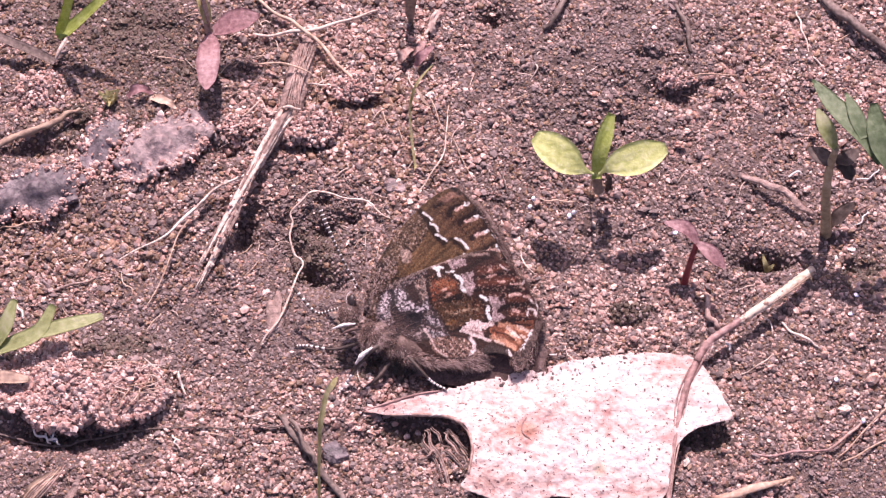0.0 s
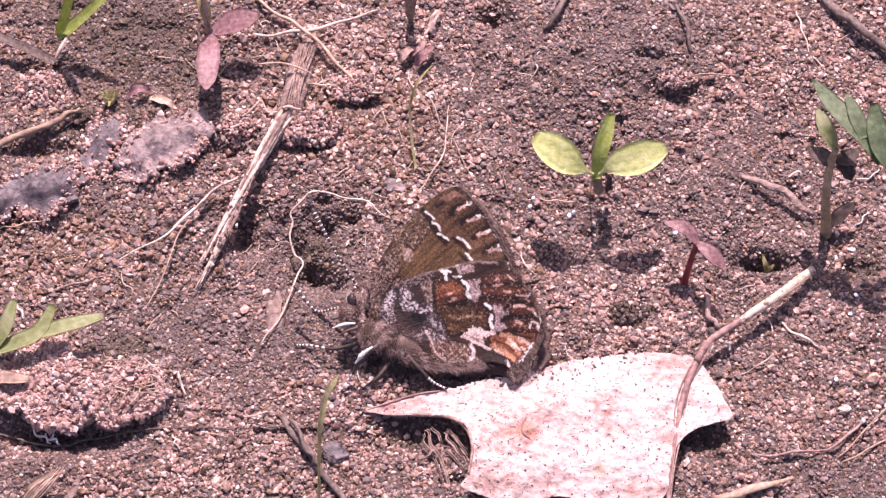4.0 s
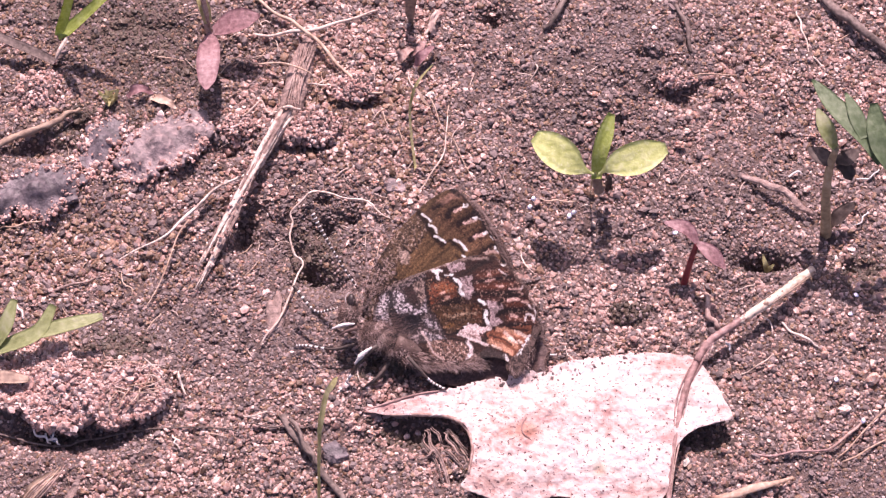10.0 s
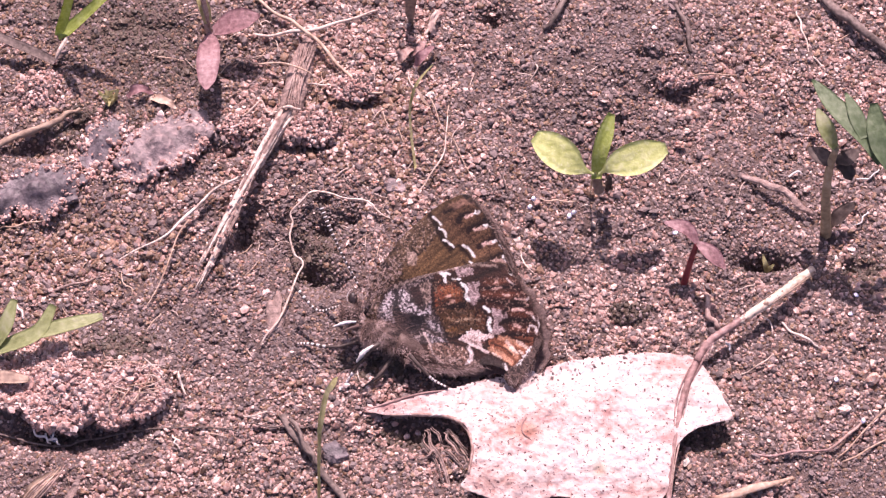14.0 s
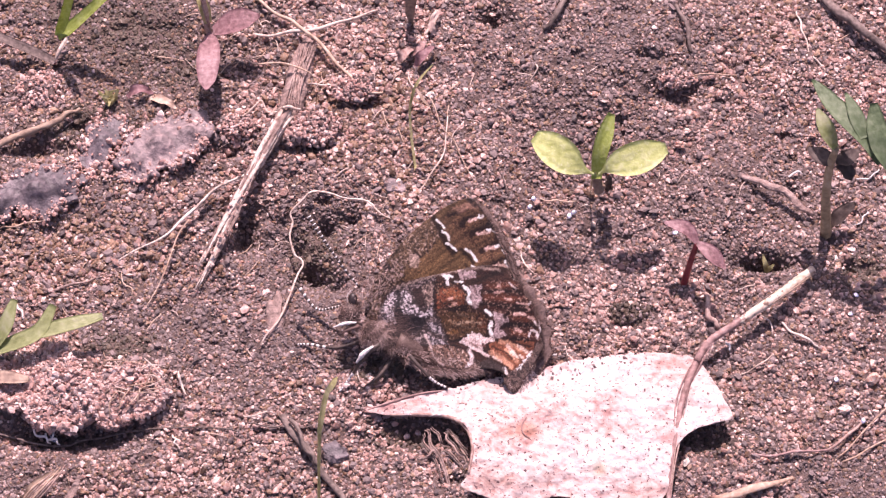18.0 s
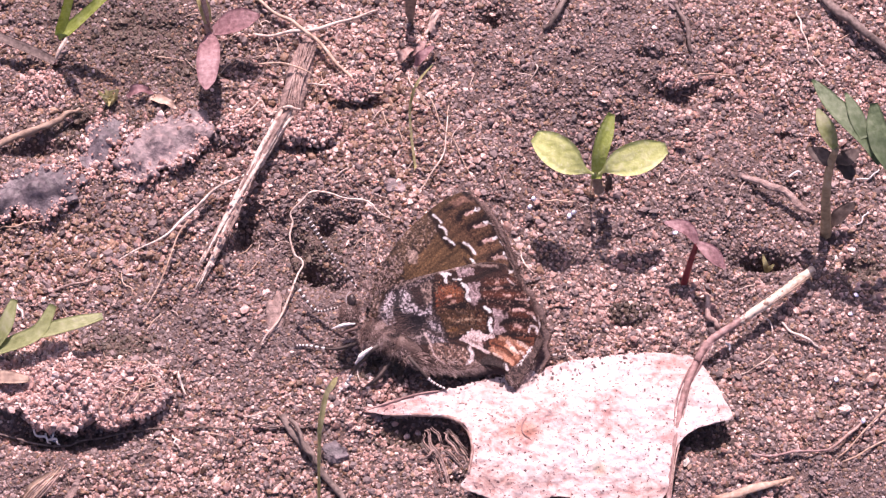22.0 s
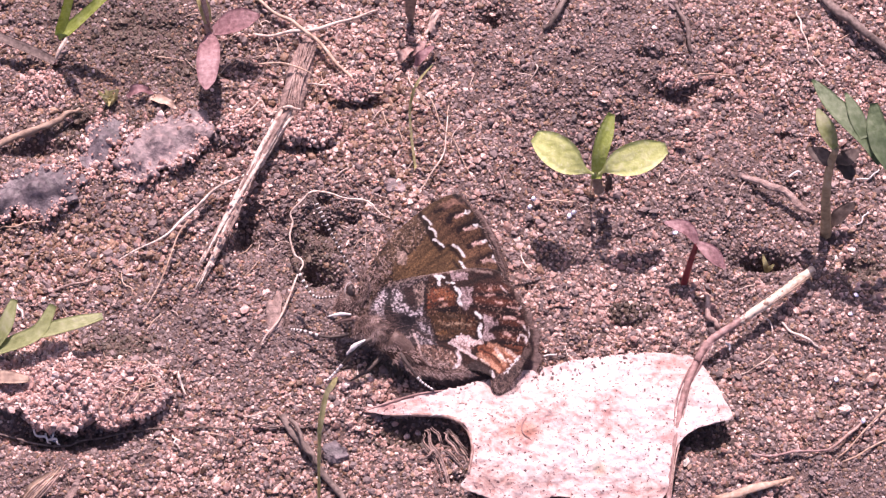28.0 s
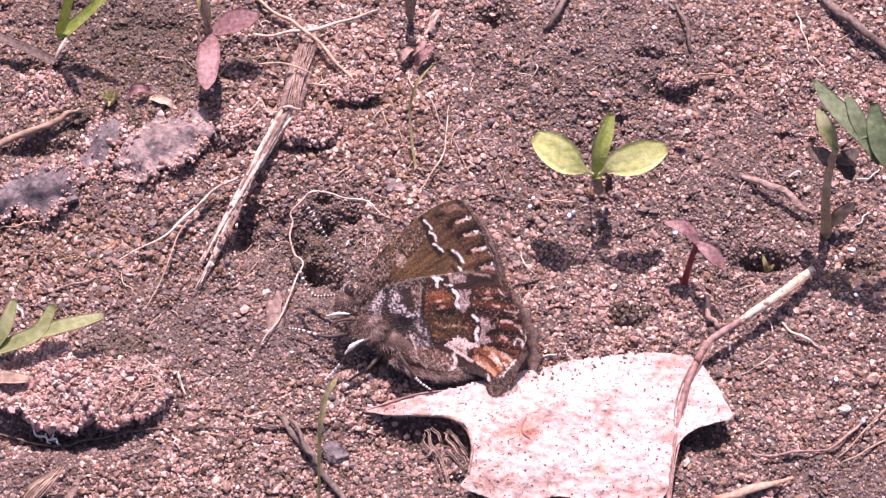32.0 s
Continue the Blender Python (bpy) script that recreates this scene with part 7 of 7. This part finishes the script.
FORE_ROWS = [
    (0, 0.2, 0.07, 0.05), (0.5, 0.5, 0.20, 0.19), (1, 2.7, 0.17, 0.18), (1.5, 0.4, 0.22, 0.22), (2, 1.0, 0.17, 0.15),
    (2.5, 1.2, 0.19, 0.19), (3, 0.9, 0.14, 0.14), (3.5, 0.2, 0.13, 0.11), (5.5, -1.0, 0.33, 0.26),
    (6, 1.4, -0.06, 0.01), (6.5, 3.8, -0.11, -0.03), (7, 1.7, -0.05, -0.01), (7.5, 0.1, 0.04, 0.06),
    (8, 0.7, 0.05, 0.06), (8.5, 0.5, 0.05, 0.08), (9, 0.0, 0.00, 0.00), (9.5, -0.3, -0.03, -0.02),
    (10, -0.1, -0.02, -0.05), (10.5, 0.2, -0.03, -0.03), (11, -0.1, 0.02, 0.02), (11.5, -1.0, 0.08, 0.05),
    (12, -1.1, 0.06, 0.06), (12.5, -1.6, 0.04, 0.04), (13, -1.5, 0.03, 0.02), (13.5, -2.5, -0.03, -0.05),
    (14, -5.1, 0.02, -0.04), (14.5, -3.6, -0.00, -0.05), (16.5, -4.5, -0.03, -0.09), (17, -4.3, 0.00, -0.09),
    (17.5, -4.3, -0.02, -0.11), (18, -6.9, 0.05, -0.06), (18.5, -5.1, 0.02, -0.05), (19, -6.1, 0.05, -0.05),
    (19.5, -5.7, 0.05, -0.10), (20, -5.6, 0.04, -0.08), (20.5, -5.7, 0.03, -0.09), (21, -5.9, 0.05, -0.07),
    (21.5, -8.5, 0.14, -0.04), (22, -4.0, 0.26, 0.19), (22.5, -2.5, 0.02, -0.04), (23, -2.9, 0.05, -0.00),
    (23.5, -4.3, 0.09, -0.00), (24, -4.9, 0.07, -0.02), (24.5, -4.9, 0.06, -0.02), (25, -5.0, 0.07, -0.03),
    (25.5, -4.9, 0.01, -0.04), (27.5, 1.5, -0.36, -0.33), (28, 1.3, -0.41, -0.45), (28.5, -0.9, -0.33, -0.34),
    (29, -0.9, -0.38, -0.39), (29.5, -0.6, -0.37, -0.36), (30, -0.4, -0.37, -0.38), (30.5, -0.6, -0.37, -0.39),
    (31, -0.9, -0.40, -0.39), (31.5, -0.7, -0.38, -0.35), (32, -0.9, -0.56, -0.58),
]
HIND_ROWS = [
    (0, 8.1, -0.12, -0.15), (0.2, 8.3, -0.12, -0.15), (0.4, 1.8, 0.11, 0.10), (0.5, 1.5, 0.12, 0.11), (0.7, 0.2, 0.14, 0.12), (1, 12.5, -0.31, -0.22), (1.1, 11.5, -0.28, -0.2), (1.3, 0.0, 0.08, 0.1), (1.5, -2.1, 0.11, 0.16), (1.7, -2.4, 0.12, 0.16),
    (2, -0.0, 0.17, 0.15), (2.1, 0.8, 0.13, 0.12), (2.3, 7.0, -0.10, -0.07), (2.4, 9.8, -0.21, -0.14), (2.5, 10.1, -0.22, -0.15), (2.6, 9.8, -0.20, -0.14), (2.8, 1.5, 0.08, 0.07), (3, -0.4, 0.15, 0.10), (3.5, 0.2, 0.13, 0.07),
    (5.5, 8.0, -0.18, 0.31), (6, 4.1, -0.27, -0.11), (6.2, 4.6, -0.28, -0.13), (6.3, 10.0, -0.45, -0.38), (6.5, 14.0, -0.56, -0.53), (6.7, 12.0, -0.50, -0.46), (6.9, 6.0, -0.34, -0.25), (7, 5.0, -0.31, -0.20),
    (7.5, 1.3, -0.05, -0.02), (7.7, 2.5, -0.1, -0.06), (8, 11.8, -0.45, -0.40), (8.2, 10.8, -0.42, -0.37), (8.3, 4.5, -0.2, -0.14), (8.5, 2.9, -0.15, -0.08), (9, 0.0, 0.00, 0.00),
    (9.5, 0.6, -0.05, -0.01), (9.8, 1.2, -0.06, -0.03), (10, 6.7, -0.25, -0.27), (10.5, 5.5, -0.23, -0.21), (11, 5.3, -0.20, -0.19),
    (11.5, 4.3, -0.14, -0.12), (12, 3.9, -0.15, -0.10), (12.5, 3.5, -0.14, -0.10), (13, 3.6, -0.15, -0.13),
    (13.5, 2.4, -0.17, -0.13), (14, 1.2, -0.11, -0.11), (14.5, 2.1, -0.13, -0.12), (16.5, 1.2, -0.07, -0.12),
    (17, 1.1, -0.04, -0.11), (17.5, 1.1, -0.08, -0.12), (18, -0.4, -0.00, -0.07), (18.5, 0.5, -0.05, -0.08),
    (19, 0.3, 0.00, -0.07), (19.5, 0.6, 0.04, -0.07), (20, 0.6, 0.04, -0.06), (20.5, 0.5, 0.04, -0.07),
    (21, 0.4, 0.05, -0.06), (21.5, -1.4, 0.08, -0.01), (22, 1.2, 0.03, 0.03), (22.5, 2.4, -0.08, -0.10),
    (23, 1.9, -0.06, -0.06), (23.5, 0.6, 0.00, -0.04), (24, 0.4, 0.00, -0.05), (24.5, 0.3, 0.00, -0.07),
    (25, 0.1, -0.00, -0.05), (25.5, -0.1, -0.04, -0.07), (27.5, 3.8, -0.40, -0.34), (28, 3.6, -0.41, -0.35),
    (28.5, 2.6, -0.31, -0.29), (29, 2.7, -0.32, -0.31), (29.5, 2.9, -0.33, -0.31), (30, 3.1, -0.36, -0.33),
    (30.5, 2.7, -0.37, -0.32), (31, 2.6, -0.39, -0.31), (31.5, 2.3, -0.40, -0.25), (32, 2.5, -0.51, -0.38),
]

FEELER = [(0, -6), (2, -4), (3.5, -2), (6, 0), (9, 0), (12, -4), (14, -6), (17, 2), (18.5, 4), (20, 2), (22, 4), (23, 26), (24, 6), (25.5, 2), (27.5, 4), (30, 4), (31, 9), (32, 10)]


def motions():
    def turn(d, x, y, z=0.0):
        return pose(x * MM, y * MM, z * MM, 0, 0, d)

    walk(butterfly, [(t, rest @ turn(d, x, y)) for t, d, x, y in BODY_ROWS])
    walk(forewing, [(t, turn(d, x, y)) for t, d, x, y in FORE_ROWS])
    walk(hindwing, [(t, turn(d, x, y)) for t, d, x, y in HIND_ROWS])
    walk(far_forewing, [(t, turn(-6.0 + 0.5 * d, x + 0.5, y - 0.2, -0.45)) for t, d, x, y in FORE_ROWS])
    walk(far_hindwing, [(t, turn(-2.0 - 0.8 * d, 0.9, y, -0.75)) for t, d, x, y in HIND_ROWS])
    walk(antenna, [(t, turn(d, *NEAR_ROOT)) for t, d in FEELER])
    walk(far_antenna, [(t, turn(-0.4 * d, *FAR_ROOT)) for t, d in FEELER])


motions()
